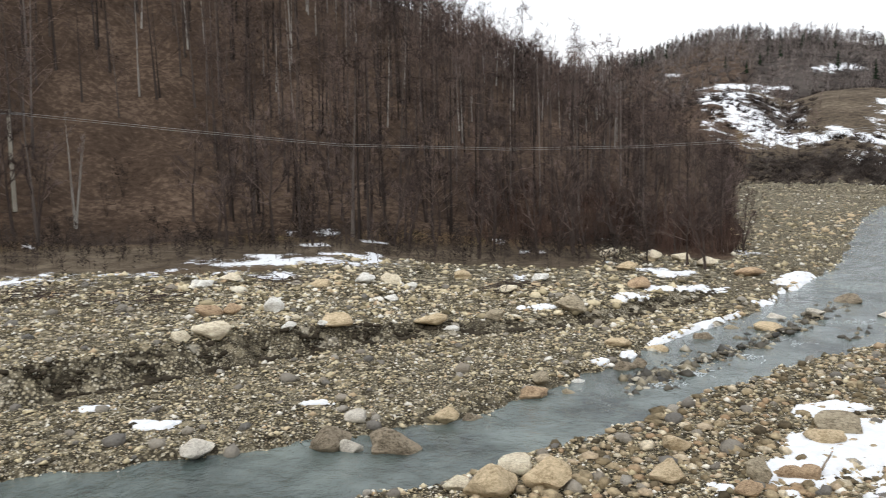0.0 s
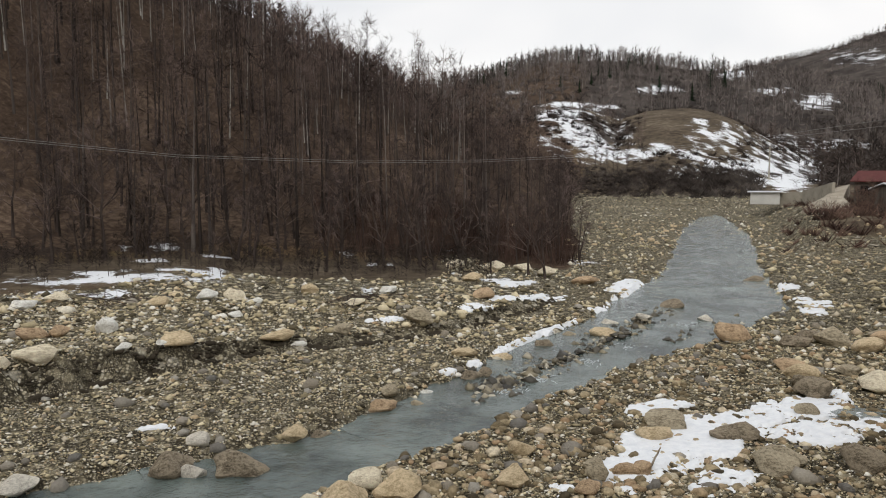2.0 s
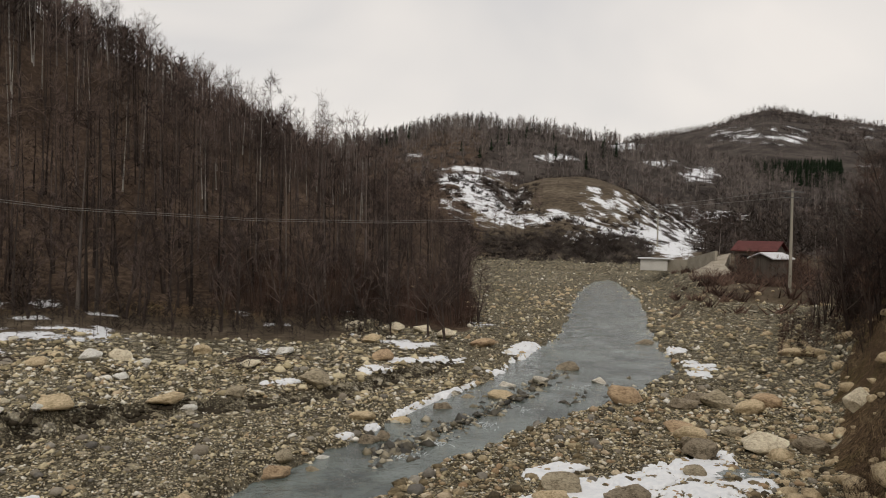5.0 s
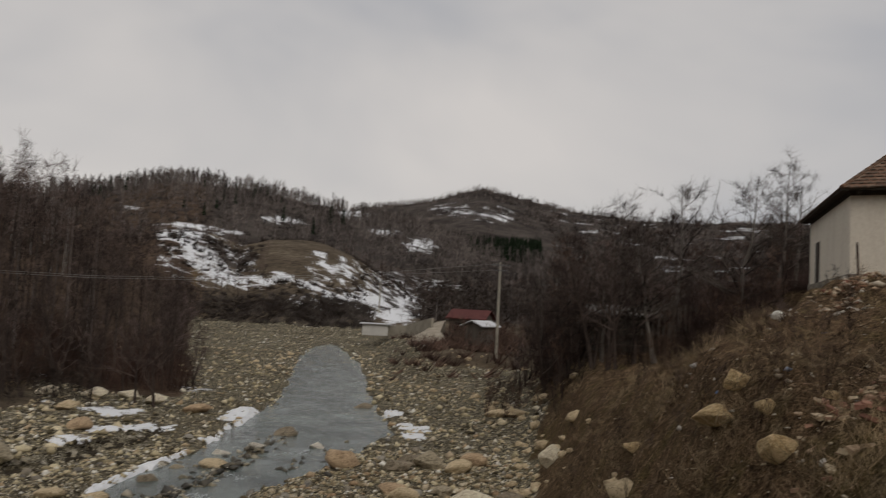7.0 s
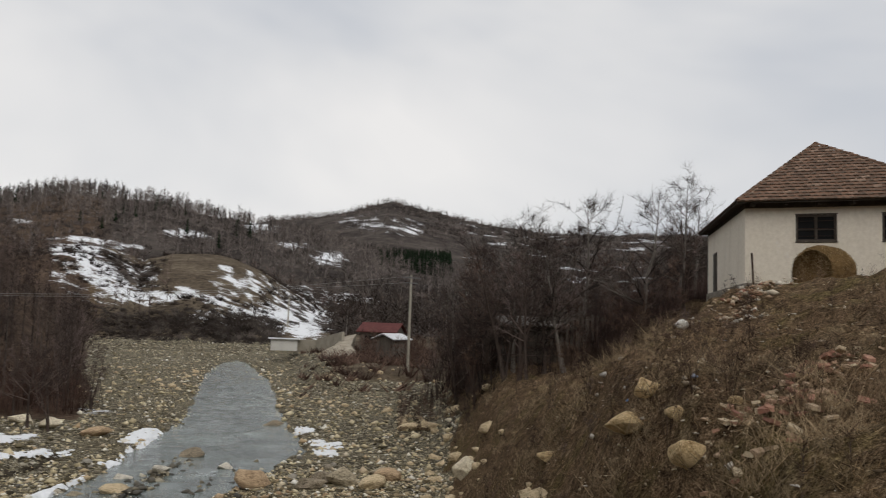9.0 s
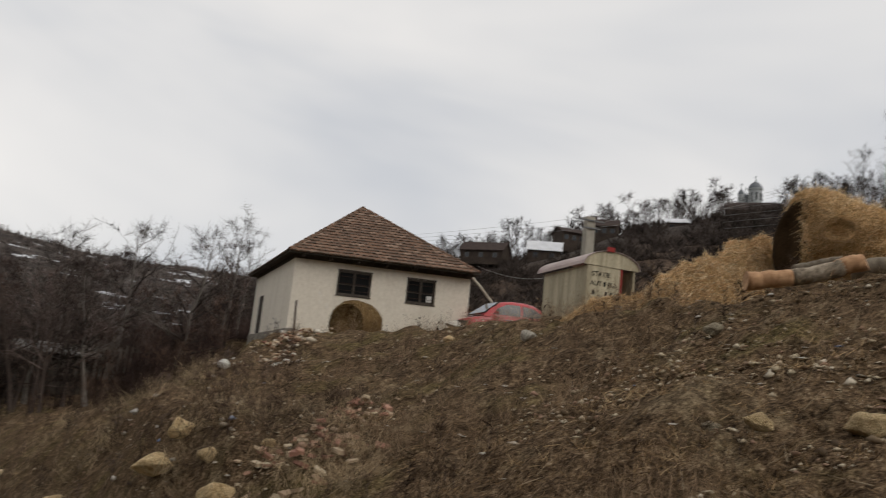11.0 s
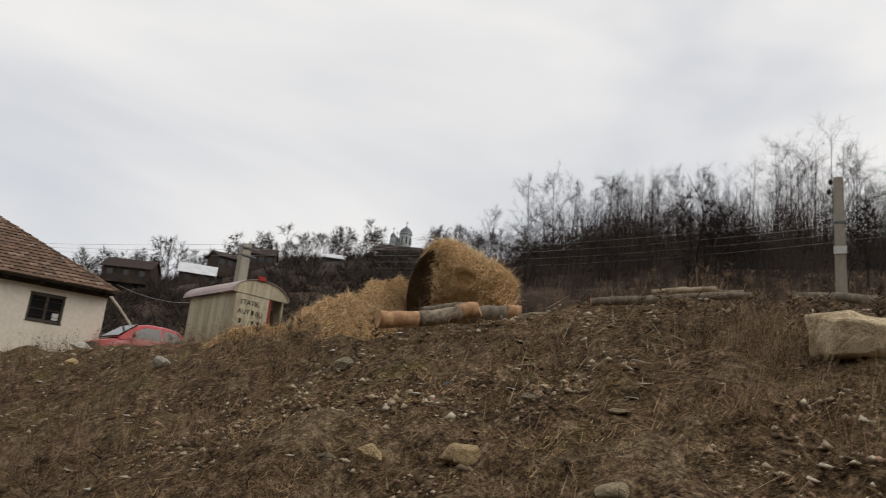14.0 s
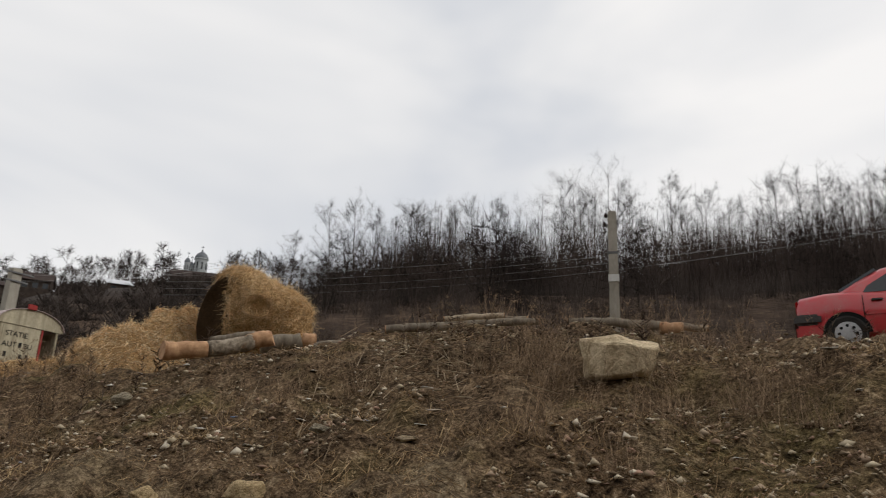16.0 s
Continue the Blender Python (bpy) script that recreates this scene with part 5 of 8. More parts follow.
gold_stalks = stalk_material("golden_stalks", (0.0, (0.30, 0.165, 0.07)), (0.35, (0.72, 0.455, 0.21)), (0.7, (0.90, 0.64, 0.34)), (1.0, (0.95, 0.80, 0.54)))
pale_stalks = stalk_material("pale_stalks", (0.0, (0.44, 0.265, 0.115)), (0.35, (0.84, 0.55, 0.28)), (0.7, (0.95, 0.71, 0.41)), (1.0, (0.96, 0.86, 0.62)))
brown_stalks = stalk_material("brown_stalks", (0.0, (0.09, 0.055, 0.024)), (0.6, (0.28, 0.185, 0.09)), (1.0, (0.48, 0.36, 0.20)))
straw_brown = straw_material("weathered_straw", (0.08, 0.05, 0.022), (0.27, 0.175, 0.08))


def straws_on(surface, count, length, seed, mat, parent, sides=3, r=0.006, out=0.35, name="loose_straw"):
    """Thin stalks lying on and sticking out of a surface: a function from two numbers to a point and a normal."""
    g = np.random.default_rng(seed)
    p, n = surface(g.uniform(0, 1, count), g.uniform(0, 1, count))
    t = g.normal(0, 1, p.shape)
    d = t - n * (t * n).sum(-1, keepdims=True)
    d /= np.linalg.norm(d, axis=1)[:, None]
    d = d + n * np.abs(g.normal(0, out, count))[:, None] + np.array([0, 0, -0.12])
    ln = g.uniform(0.4, 1.2, count)[:, None] * length
    v, f = frusta(p - d * ln * 0.4, p + d * ln * 0.6 + n * 0.01, r, 0, sides)
    o = new(name, mesh_of(name, v, f, {straw_gold: gold_stalks, straw_pale: pale_stalks}.get(mat, brown_stalks)))
    o.parent = parent
    return o


def bale_round(x, y, z, radius, width, yaw, flat, mat, label, seed, lumpy=0.03, stalks=1600):
    """A round bale lying on its side, its edges worn round."""
    ob = empty_at("straw_bale", pose(x, y, z, 0, 0, yaw), label, "straw bale")
    na, nw = 48, 22

    def shape(a, w):
        k = 1 - 0.2 * np.abs(w) ** 4
        rr = radius * k * (1 + lumpy * fnoise(np.cos(a) * 2.2 + 9, np.sin(a) * 2.2 + w * 2.4, 1.0, 4, seed))
        low = np.maximum(rr * np.sin(a), -radius + flat)
        return np.stack([rr * np.cos(a), w * width / 2, low + radius - flat], -1)

    a, w = np.meshgrid(np.linspace(0, 2 * np.pi, na, endpoint=False), np.linspace(-1, 1, nw))
    verts = shape(a, w).reshape(-1, 3)
    i = np.arange(na * nw).reshape(nw, na)
    q = np.stack([i[:-1], np.roll(i, -1, 1)[:-1], np.roll(i, -1, 1)[1:], i[1:]], -1).reshape(-1, 4)
    ends_v, ends_f = [], []
    for sgn, row in ((-1, i[0]), (1, i[-1])):
        c = len(verts) + len(ends_v)
        ends_v.append((0, sgn * (width / 2 + 0.05), radius - flat))
        for k in range(na):
            ends_f.append((row[k], row[(k + 1) % na], c) if sgn < 0 else (row[(k + 1) % na], row[k], c))
    body = new("body", mesh_of("body", np.concatenate([verts, np.array(ends_v)]), [q, np.array(ends_f)], mat, True))
    body.parent = ob

    def surf(s, t):
        ang = s * 2 * np.pi
        return shape(ang, t * 2 - 1), np.stack([np.cos(ang), 0 * s, np.sin(ang)], -1)

    straws_on(surf, stalks, 0.2, seed + 1, mat, ob, 3, 0.0055, 0.25)
    for sgn, c in zip((-1, 1), ends_v):
        def face(s, t):
            p = shape(s * 2 * np.pi, sgn * np.ones_like(s))
            return np.array(c) + (p - np.array(c)) * np.sqrt(t)[:, None], np.stack([0 * s, sgn * np.ones_like(s), 0 * s], -1)
        straws_on(face, stalks // 3, 0.22, seed + 2 + sgn, mat, ob, 3, 0.0055, 0.25)
    return ob


bx, by = polar(70.05, 24.3)
bale_round(bx, by, 8.52 - 1.28, 0.73, 1.1, 78, 0.18, straw_brown, "weathered brown round straw bale before the house wall", 3, 0.03, 2600)


def loose_bale(x, y, z, yaw, label, seed):
    """A burst bale: steep and undercut on one side, slumping to a shoulder on the other."""
    ob = empty_at("straw_bale", pose(x, y, z, 0, 0, yaw), label, "straw bale")
    outline = np.array([(-0.94, -0.1), (-0.95, 0.34), (-0.90, 0.56), (-0.77, 0.87), (-0.55, 1.13), (-0.33, 1.18), (-0.1, 1.12), (0.09, 1.0), (0.35, 0.88), (0.71, 0.77), (0.90, 0.56), (0.88, 0.3), (0.84, -0.1), (0.6, -0.4), (0.0, -0.45), (-0.7, -0.35)])
    q = outline - np.array([0.0, 0.42])
    ang = np.arctan2(q[:, 1], q[:, 0])
    order = np.argsort(ang)

    def shape(a, w):
        rho = np.interp(np.mod(a + np.pi, 2 * np.pi) - np.pi, ang[order], np.hypot(q[:, 0], q[:, 1])[order], period=2 * np.pi)
        rho = rho * (1 + 0.05 * fnoise(np.cos(a) * 2.2 + 9, np.sin(a) * 2.2 + w * 2.4, 1.0, 4, seed))
        k = np.clip(1 - np.abs(w) ** 2.4, 0, 1) ** 0.5
        u, v = rho * k * np.cos(a), rho * k * np.sin(a) + 0.42
        under = smooth01((-u - 0.42) / 0.35) * smooth01((1.0 - v) / 0.5)
        return np.stack([u, 0.78 * w * np.where(w < 0, 1 - 0.8 * under, 1.0), v], -1)

    na, nw = 72, 30
    a, w = np.meshgrid(np.linspace(-np.pi, np.pi, na, endpoint=False), np.sin(np.linspace(-np.pi / 2, np.pi / 2, nw)))
    verts = shape(a, w).reshape(-1, 3)
    i = np.arange(na * nw).reshape(nw, na)
    quads_ = np.stack([i[:-1], np.roll(i, -1, 1)[:-1], np.roll(i, -1, 1)[1:], i[1:]], -1).reshape(-1, 4)
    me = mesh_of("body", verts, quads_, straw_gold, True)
    # near-black straw paints the shade onto the undercut left side
    me.materials.append(straw_material("shaded_straw", (0.012, 0.008, 0.005), (0.075, 0.045, 0.022)))
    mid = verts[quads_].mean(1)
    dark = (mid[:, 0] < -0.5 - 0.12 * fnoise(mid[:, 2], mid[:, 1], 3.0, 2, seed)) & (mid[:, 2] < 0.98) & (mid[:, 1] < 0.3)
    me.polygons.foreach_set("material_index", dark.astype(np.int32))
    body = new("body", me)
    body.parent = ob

    def surf(s_, t_):
        a_, w_ = s_ * 2 * np.pi - np.pi, np.clip(np.sin((t_ - 0.5) * np.pi * 0.96), -0.98, 0.98)
        p = shape(a_, w_)
        in_shade = (p[:, 0] < -0.52) & (p[:, 2] < 0.92) & (p[:, 1] < 0.2)
        a_ = np.where(in_shade, a_ * 0.35, a_)
        p = shape(a_, w_)
        nn = np.cross(shape(a_ + 0.02, w_) - p, shape(a_, w_ + 0.01) - p)
        nn /= np.maximum(np.linalg.norm(nn, axis=1)[:, None], 1e-9)
        away = p - np.array([0, 0, 0.42])
        return p, nn * np.sign((nn * away).sum(-1, keepdims=True) + 1e-9)

    straws_on(surf, 16000, 0.34, seed + 1, straw_gold, ob, 3, 0.0055, 0.4)
    return ob


loose_bale(13.03, -2.96, 8.6, -103.3, "big loosened golden round straw bale behind the logs", 5)


def heap(name, x, y, rx_, ry_, h, yaw, mat, label, seed, stalks):
    ob = empty_at(name, pose(x, y, lift(x, y) - 0.08, 0, 0, yaw), label, "straw heap")
    n = 36
    u, v = np.meshgrid(np.linspace(0, 1, 20), np.linspace(0, 2 * np.pi, n, endpoint=False))

    def height(px, py):
        q = np.sqrt((px / rx_) ** 2 + (py / ry_) ** 2)
        return h * np.clip(1 - q ** 2.6, 0, 1) ** 0.9 * (0.85 + 0.30 * fnoise(px + 5, py, 1.1, 4, seed) + 0.12 * fnoise(px, py + 3, 4.0, 3, seed + 1))

    px, py = u * rx_ * np.cos(v), u * ry_ * np.sin(v)
    verts = np.stack([px, py, height(px, py)], -1).reshape(-1, 3)
    i = np.arange(len(verts)).reshape(n, 20)
    q = np.stack([i[:, :-1], i[:, 1:], np.roll(i, -1, 0)[:, 1:], np.roll(i, -1, 0)[:, :-1]], -1).reshape(-1, 4)
    body = new("body", mesh_of("body", verts, q, mat, True))
    body.parent = ob

    def surf(s, t):
        a, r_ = s * 2 * np.pi, np.sqrt(t)
        X, Y = r_ * rx_ * np.cos(a), r_ * ry_ * np.sin(a)
        e = 0.03
        gxx, gyy = (height(X + e, Y) - height(X - e, Y)) / (2 * e), (height(X, Y + e) - height(X, Y - e)) / (2 * e)
        nn = np.stack([-gxx, -gyy, np.ones_like(X)], -1)
        return np.stack([X, Y, height(X, Y)], -1), nn / np.linalg.norm(nn, axis=1)[:, None]

    straws_on(surf, stalks, 0.3, seed + 2, mat, ob, 3, 0.0055, 0.3)
    return ob


heap("straw_heap", *polar(95.4, 13.8), 1.55, 1.1, 1.32, -96, straw_pale, "loose heap of golden straw on the grass", 7, 15000)
heap("straw_heap", *polar(98.0, 14.2), 0.75, 0.8, 1.5, -98, straw_pale, "steep loose heap of golden straw beside the bale", 11, 7000)
heap("straw_spill", *polar(89.6, 14.2), 1.3, 0.8, 0.62, -90, straw_gold, "low spill of trampled yellow straw", 9, 1800)

# ---- bus shelter ----
shelter_wall = Nodes("stained_painted_plywood", 0.8, 0, 0.3)
_a, _b = shelter_wall.noise(1.2, 5, 0.7, stretch=(2.5, 2.5, 0.3)), shelter_wall.noise(14.0, 4)
shelter_wall.color(shelter_wall.mix(shelter_wall.ramp(_a, (0.42, 0.0), (0.66, 0.8)), shelter_wall.ramp(_b, (0.3, (0.50, 0.445, 0.31)), (0.7, (0.64, 0.58, 0.42))), (0.26, 0.215, 0.145)))
shelter_wall.bump(_b, 0.2, 0.01)
shelter_wall = shelter_wall.m
shelter_roof = grainy("dull_sheet_metal", (0.36, 0.28, 0.26), (0.54, 0.44, 0.41), 2, 20, 0.55, 0.3)
red_paint = grainy("faded_red_paint", (0.28, 0.03, 0.03), (0.42, 0.06, 0.05), 4, 30, 0.6)
black_paint = grainy("black_paint", (0.015, 0.015, 0.015), (0.04, 0.04, 0.04))

SC, SL = Vector((22.95, 1.44, 0)), Vector((0.85, 0.53, 0)).normalized()
SG = Vector((SL.y, -SL.x, 0))
sm = Matrix(((SG.x, SL.x, 0, SC.x), (SG.y, SL.y, 0, SC.y), (0, 0, 1, 0), (0, 0, 0, 1)))
shelter = empty_at("bus_shelter", sm, "small stained cream bus shelter with a curved roof", "bus shelter")
SW, SD, S0, S1 = 1.62, 2.8, 7.35, 10.15


def sbox(name, mat, *q, bevel=0.01, label=""):
    return part(name, box(bmesh.new(), *q, bevel), mat, shelter, label)


sbox("side_wall", shelter_wall, 0, 0, S0, 0.06, SD, S1)
sbox("back_wall", shelter_wall, 0.061, SD - 0.06, S0, SW - 0.061, SD, S1)
sbox("side_wall", shelter_wall, SW - 0.06, 0, S0, SW, SD, S1)
sbox("front_panel", shelter_wall, 0.061, 0, S0, 1.12, 0.06, S1, label="cream panel with painted black writing")
arch = [(SW / 2 + (SW / 2 + 0.12) * math.cos(t), S1 + 0.003 + 0.47 * math.sin(t)) for t in np.linspace(math.pi, 0, 15)]
part("gable", prism(bmesh.new(), arch, 0.05, pose(0, -0.02, 0)), shelter_wall, shelter, "rounded cream gable board")
bm = bmesh.new()
outer = [(SW / 2 + (SW / 2 + 0.145) * math.cos(t), S1 + 0.012 + 0.485 * math.sin(t)) for t in np.linspace(math.pi, 0, 15)]
inner = [(SW / 2 + (SW / 2 + 0.125) * math.cos(t), S1 + 0.012 + 0.472 * math.sin(t)) for t in np.linspace(0, math.pi, 15)]
prism(bm, outer + inner, SD + 0.3, pose(0, -0.06, 0))
part("roof", bm, shelter_roof, shelter, "curved sheet-metal roof")
sbox("red_sign", red_paint, 0.60, -0.09, S1 + 0.46, 0.84, -0.03, S1 + 0.60, label="small faded red board on the ridge")
sbox("red_post", red_paint, 1.125, -0.02, S0, 1.185, 0.05, S1, label="red-painted post beside the opening")


def lettering(text, size, m, parent, mat):
    cu = bpy.data.curves.new("lettering", "FONT")
    cu.body, cu.size, cu.extrude = text, size, 0.004
    cu.materials.append(mat)
    o = new("lettering", cu)
    o.parent = parent
    o.matrix_local = m
    return o


lettering("STATIE", 0.2, pose(0.16, -0.006, 9.84, 90, 0, 0), shelter, black_paint)
lettering("AUT", 0.2, pose(0.12, -0.006, 9.56, 90, 0, 0), shelter, black_paint)
lettering("BU", 0.2, pose(0.70, -0.006, 9.56, 90, 0, 0), shelter, black_paint)
for k, (x0, x1, z0, z1) in enumerate(((0.57, 0.65, 9.56, 9.70), (0.20, 0.28, 9.28, 9.42), (0.62, 0.70, 9.29, 9.40), (0.80, 0.88, 9.28, 9.41))):
    sbox("writing_bar", black_paint, x0, -0.006, z0, x1, -0.002, z1, bevel=0)

# ---- logs ----
log_bark = Nodes("beech_bark", 0.9, 0, 0.2)
_l = log_bark.noise(9.0, 6, 0.75)
log_bark.color(log_bark.mix(log_bark.ramp(log_bark.noise(2.6, 4, 0.6), (0.56, 0.0), (0.62, 1.0)), log_bark.ramp(_l, (0.34, (0.12, 0.095, 0.07)), (0.5, (0.28, 0.23, 0.17)), (0.66, (0.50, 0.43, 0.34))), log_bark.ramp(_l, (0.3, (0.24, 0.125, 0.06)), (0.7, (0.46, 0.28, 0.15))))).bump(_l, 0.8, 0.02)
log_bark = log_bark.m
log_dark = bark("damp_bark", (0.10, 0.08, 0.06), (0.36, 0.31, 0.24), 9.0)
cut = Nodes("fresh_cut_wood", 0.8, 0, 0.3)
_w = cut.noise(14.0, 4)
cut.color(cut.ramp(_w, (0.3, (0.33, 0.17, 0.085)), (0.7, (0.58, 0.36, 0.20)))).bump(_w, 0.3, 0.005)
cut = cut.m
pale_cut = grainy("dry_cut_wood", (0.4, 0.32, 0.22), (0.55, 0.46, 0.34), 8, 40)


def log(points, radii, mat, label, cut_from=0.0, stripped=0, ends=(True, True), sides=14, bare_end=0):
    """A log through points; the first `stripped` spans are bare orange wood."""
    base = Vector(points[0])
    ob = empty_at("log", Matrix.Translation(base), label, "log", "logs on the bank")
    pts = [tuple(Vector(p) - base) for p in points]
    fine_p, fine_r = [], []
    for k in range(len(pts) - 1):
        for t in np.linspace(0, 1, 6)[:-1]:
            p = Vector(pts[k]).lerp(Vector(pts[k + 1]), t)
            fine_p.append(tuple(p + Vector((rnd.gauss(0, 0.006), rnd.gauss(0, 0.006), rnd.gauss(0, 0.006)))))
            fine_r.append((radii[k] * (1 - t) + radii[k + 1] * t) * rnd.uniform(0.96, 1.05))
    fine_p.append(pts[-1])
    fine_r.append(radii[-1])
    s = stripped * 5
    if s:
        part("stripped_wood", tube(bmesh.new(), fine_p[:s + 1], [r * 0.97 for r in fine_r[:s + 1]], sides), cut, ob, "bare orange wood where the bark is gone", True)
    e = len(fine_p) - bare_end
    part("bark", tube(bmesh.new(), fine_p[s:e], fine_r[s:e], sides), mat, ob, "", True)
    if bare_end:
        part("stripped_end", tube(bmesh.new(), fine_p[e - 1:], [r * 0.98 for r in fine_r[e - 1:]], sides), cut, ob, "bare orange wood at the sawn end", True)
    for end, on in ((0, ends[0]), (-1, ends[1])):
        if on:
            d = (Vector(fine_p[end]) - Vector(fine_p[1 if end == 0 else -2])).normalized()
            a = Vector(fine_p[end]) + d * 0.002
            part("cut_end", tube(bmesh.new(), [tuple(a), tuple(a + d * 0.012)], [fine_r[end] * 1.0, fine_r[end] * 0.96], sides), cut, ob, "fresh orange sawn end")
    return ob


def pp(az, r, el):
    """A point by azimuth, distance and elevation from the eye."""
    x, y = polar(az, r)
    if az > 66:
        return (x - 0.2, y + 0.02, 6.06 + r * math.tan(radians(el)))
    return (x, y, 6.0 + r * math.tan(radians(el)))


log([pp(96.7, 9.9, 9.3), pp(97.9, 9.95, 9.48), pp(99.6, 10.0, 9.68), pp(101.0, 10.05, 9.93), pp(102.2, 10.1, 10.32), pp(103.1, 10.15, 10.68), pp(103.9, 10.2, 10.78)], [0.118, 0.11, 0.10, 0.098, 0.10, 0.108, 0.10], log_bark, "crooked beech log with orange cut ends on grass", 0, 2, (True, True), 16, 8)
log([pp(103.2, 10.6, 10.28), pp(104.6, 10.6, 10.58), pp(107.0, 10.6, 10.85)], [0.115, 0.11, 0.10], log_dark, "short grey beech log with a splintered end", 0, 0, (True, True), 16, 2)
log([pp(99.7, 11.0, 10.3), pp(101.2, 11.0, 10.6), pp(102.7, 11.0, 11.0)], [0.06, 0.055, 0.05], log_dark, "thin dark log behind the others", 0, 0, (False, True))
log([pp(107.0, 10.2, 10.5), pp(109.6, 10.0, 10.85), pp(112.3, 9.9, 11.2)], [0.05, 0.048, 0.045], log_bark, "thin grey pole lying on the crest")
log([pp(112.1, 10.1, 11.95), pp(116.4, 10.1, 12.4), pp(120.4, 10.0, 12.75), pp(123.3, 10.0, 12.9)], [0.055, 0.06, 0.05, 0.045], log_dark, "weathered fence log lying on the crest")
log([pp(116.4, 10.5, 12.9), pp(118.6, 10.5, 13.12), pp(120.7, 10.5, 13.25)], [0.04, 0.045, 0.04], pale_cut, "pale peeled pole lying on the crest")
log([pp(118.0, 10.7, 13.0), pp(122.4, 10.7, 13.1)], [0.035, 0.03], log_dark, "thin grey pole beside the peeled one")
log([pp(125.5, 10.4, 12.85), pp(128.4, 10.3, 12.8), pp(131.9, 10.2, 12.5)], [0.055, 0.06, 0.062], log_dark, "long grey log with an orange cut end", 0, 0)
log([pp(132.0, 10.25, 12.28), pp(133.4, 10.2, 12.3)], [0.085, 0.08], cut, "short orange split log end")
log([pp(133.5, 10.3, 12.4), pp(135.1, 10.3, 12.25)], [0.05, 0.045], log_bark, "thin log half hidden by weeds")

# ---- concrete poles and wires ----
concrete = grainy("weathered_concrete", (0.26, 0.24, 0.195), (0.47, 0.44, 0.375), 2.0, 30.0, 0.9, stretch=(1, 1, 0.4))
steel = grainy("grey_steel", (0.12, 0.12, 0.12), (0.22, 0.22, 0.22), 5, 40, 0.6, 0.6)
white_paint = grainy("white_paint_patch", (0.55, 0.55, 0.52), (0.75, 0.75, 0.72), 5, 40)
insul = grainy("brown_insulator", (0.03, 0.02, 0.018), (0.06, 0.045, 0.04), 5, 40, 0.3)


def utility_pole(x, y, z0, h, w0, w1, label, arms=0, plate=None, yaw=0, mat=None, bands=()):
    ob = empty_at("utility_pole", pose(x, y, z0, 0, 0, yaw), label, "utility pole", "utility poles")
    bm = bmesh.new()
    box(bm, -w0 / 2, -w0 / 2, 0, w0 / 2, w0 / 2, h, 0.02)
    for v in bm.verts:
        k = v.co.z / h
        s = 1 + (w1 / w0 - 1) * k
        v.co.x, v.co.y = v.co.x * s, v.co.y * s
    part("shaft", bm, mat or concrete, ob)
    for b in bands:
        part("band", box(bmesh.new(), -w1 / 2 - 0.02, -w1 / 2 - 0.02, b - 0.03, w1 / 2 + 0.02, w1 / 2 + 0.02, b + 0.03, 0.005), steel, ob)
    if plate:
        part("white_mark", box(bmesh.new(), -w0 / 2 - 0.006, -w0 / 2 - 0.012, plate - 0.09, w0 / 2 + 0.006, -w0 / 2 + 0.04, plate + 0.09, 0.003), white_paint, ob, "white painted mark round the pole")
    for k in range(arms):
        zz = h - 0.25 - 0.45 * k
        part("crossarm", box(bmesh.new(), -0.85 + 0.25 * k, -w1 / 2 - 0.08, zz - 0.045, 0.85 - 0.25 * k, -w1 / 2 - 0.01, zz + 0.045, 0.01), steel, ob)
        for sx in (-0.8 + 0.25 * k, 0.8 - 0.25 * k):
            part("insulator", tube(bmesh.new(), [(sx, -w1 / 2 - 0.045, zz + 0.04), (sx, -w1 / 2 - 0.045, zz + 0.11), (sx, -w1 / 2 - 0.045, zz + 0.19)], [0.03, 0.055, 0.03], 8), insul, ob)
    return ob


px_, py_ = polar(128.65, 19)
px_ -= 0.2
zb = lift(px_, py_)
near_pole = utility_pole(px_, py_, zb, 13.2 - zb, 0.25, 0.21, "square weathered concrete pole with a white mark", 0, 11.45 - zb, -128.6, None, (12.1 - zb,))
for k, (zz, ln) in enumerate(((13.1 - zb, 0.05), (12.86 - zb, 0.09))):
    part("bracket", box(bmesh.new(), -0.105 - ln, -0.02, zz - 0.02, -0.105, 0.02, zz + 0.02, 0.004), steel, near_pole)
    part("insulator", tube(bmesh.new(), [(-0.105 - ln, 0, zz - 0.05), (-0.105 - ln, 0, zz + 0.02), (-0.105 - ln, 0, zz + 0.08)], [0.03, 0.055, 0.03], 8), insul, near_pole)
qx, qy = polar(86.6, 46)
zq = lift(qx, qy)
far_pole = utility_pole(qx, qy, zq, 6 + 46 * math.tan(radians(13.5)) - zq, 0.62, 0.52, "broad concrete pole with crossarms behind the shelter", 2, None, -60)
part("street_lamp_arm", tube(bmesh.new(), [(0.35, -0.3, 3.0), (0.4, -0.5, 5.2), (0.55, -0.7, 5.5), (0.9, -0.9, 5.45)], 0.04, 6), steel, far_pole, "thin bent lamp arm")
wx, wy = polar(42.1, 68)
zw = lift(wx, wy)
river_pole = utility_pole(wx, wy, zw, 6 + 68 * math.tan(radians(3.4)) - zw, 0.21, 0.15, "tall concrete pole with crossarms by the river", 2, None, -20)
for az, r, el in ((47.0, 80, 3.0), (52.6, 62, 2.9), (33.5, 150, 1.6), (46.2, 120, 2.6)):
    ax, ay = polar(az, r)
    zz = lift(ax, ay)
    utility_pole(ax, ay, zz, max(6 + r * math.tan(radians(el)) - zz, 6), 0.3, 0.2, "distant grey concrete pole in the valley", 1, None, -az)

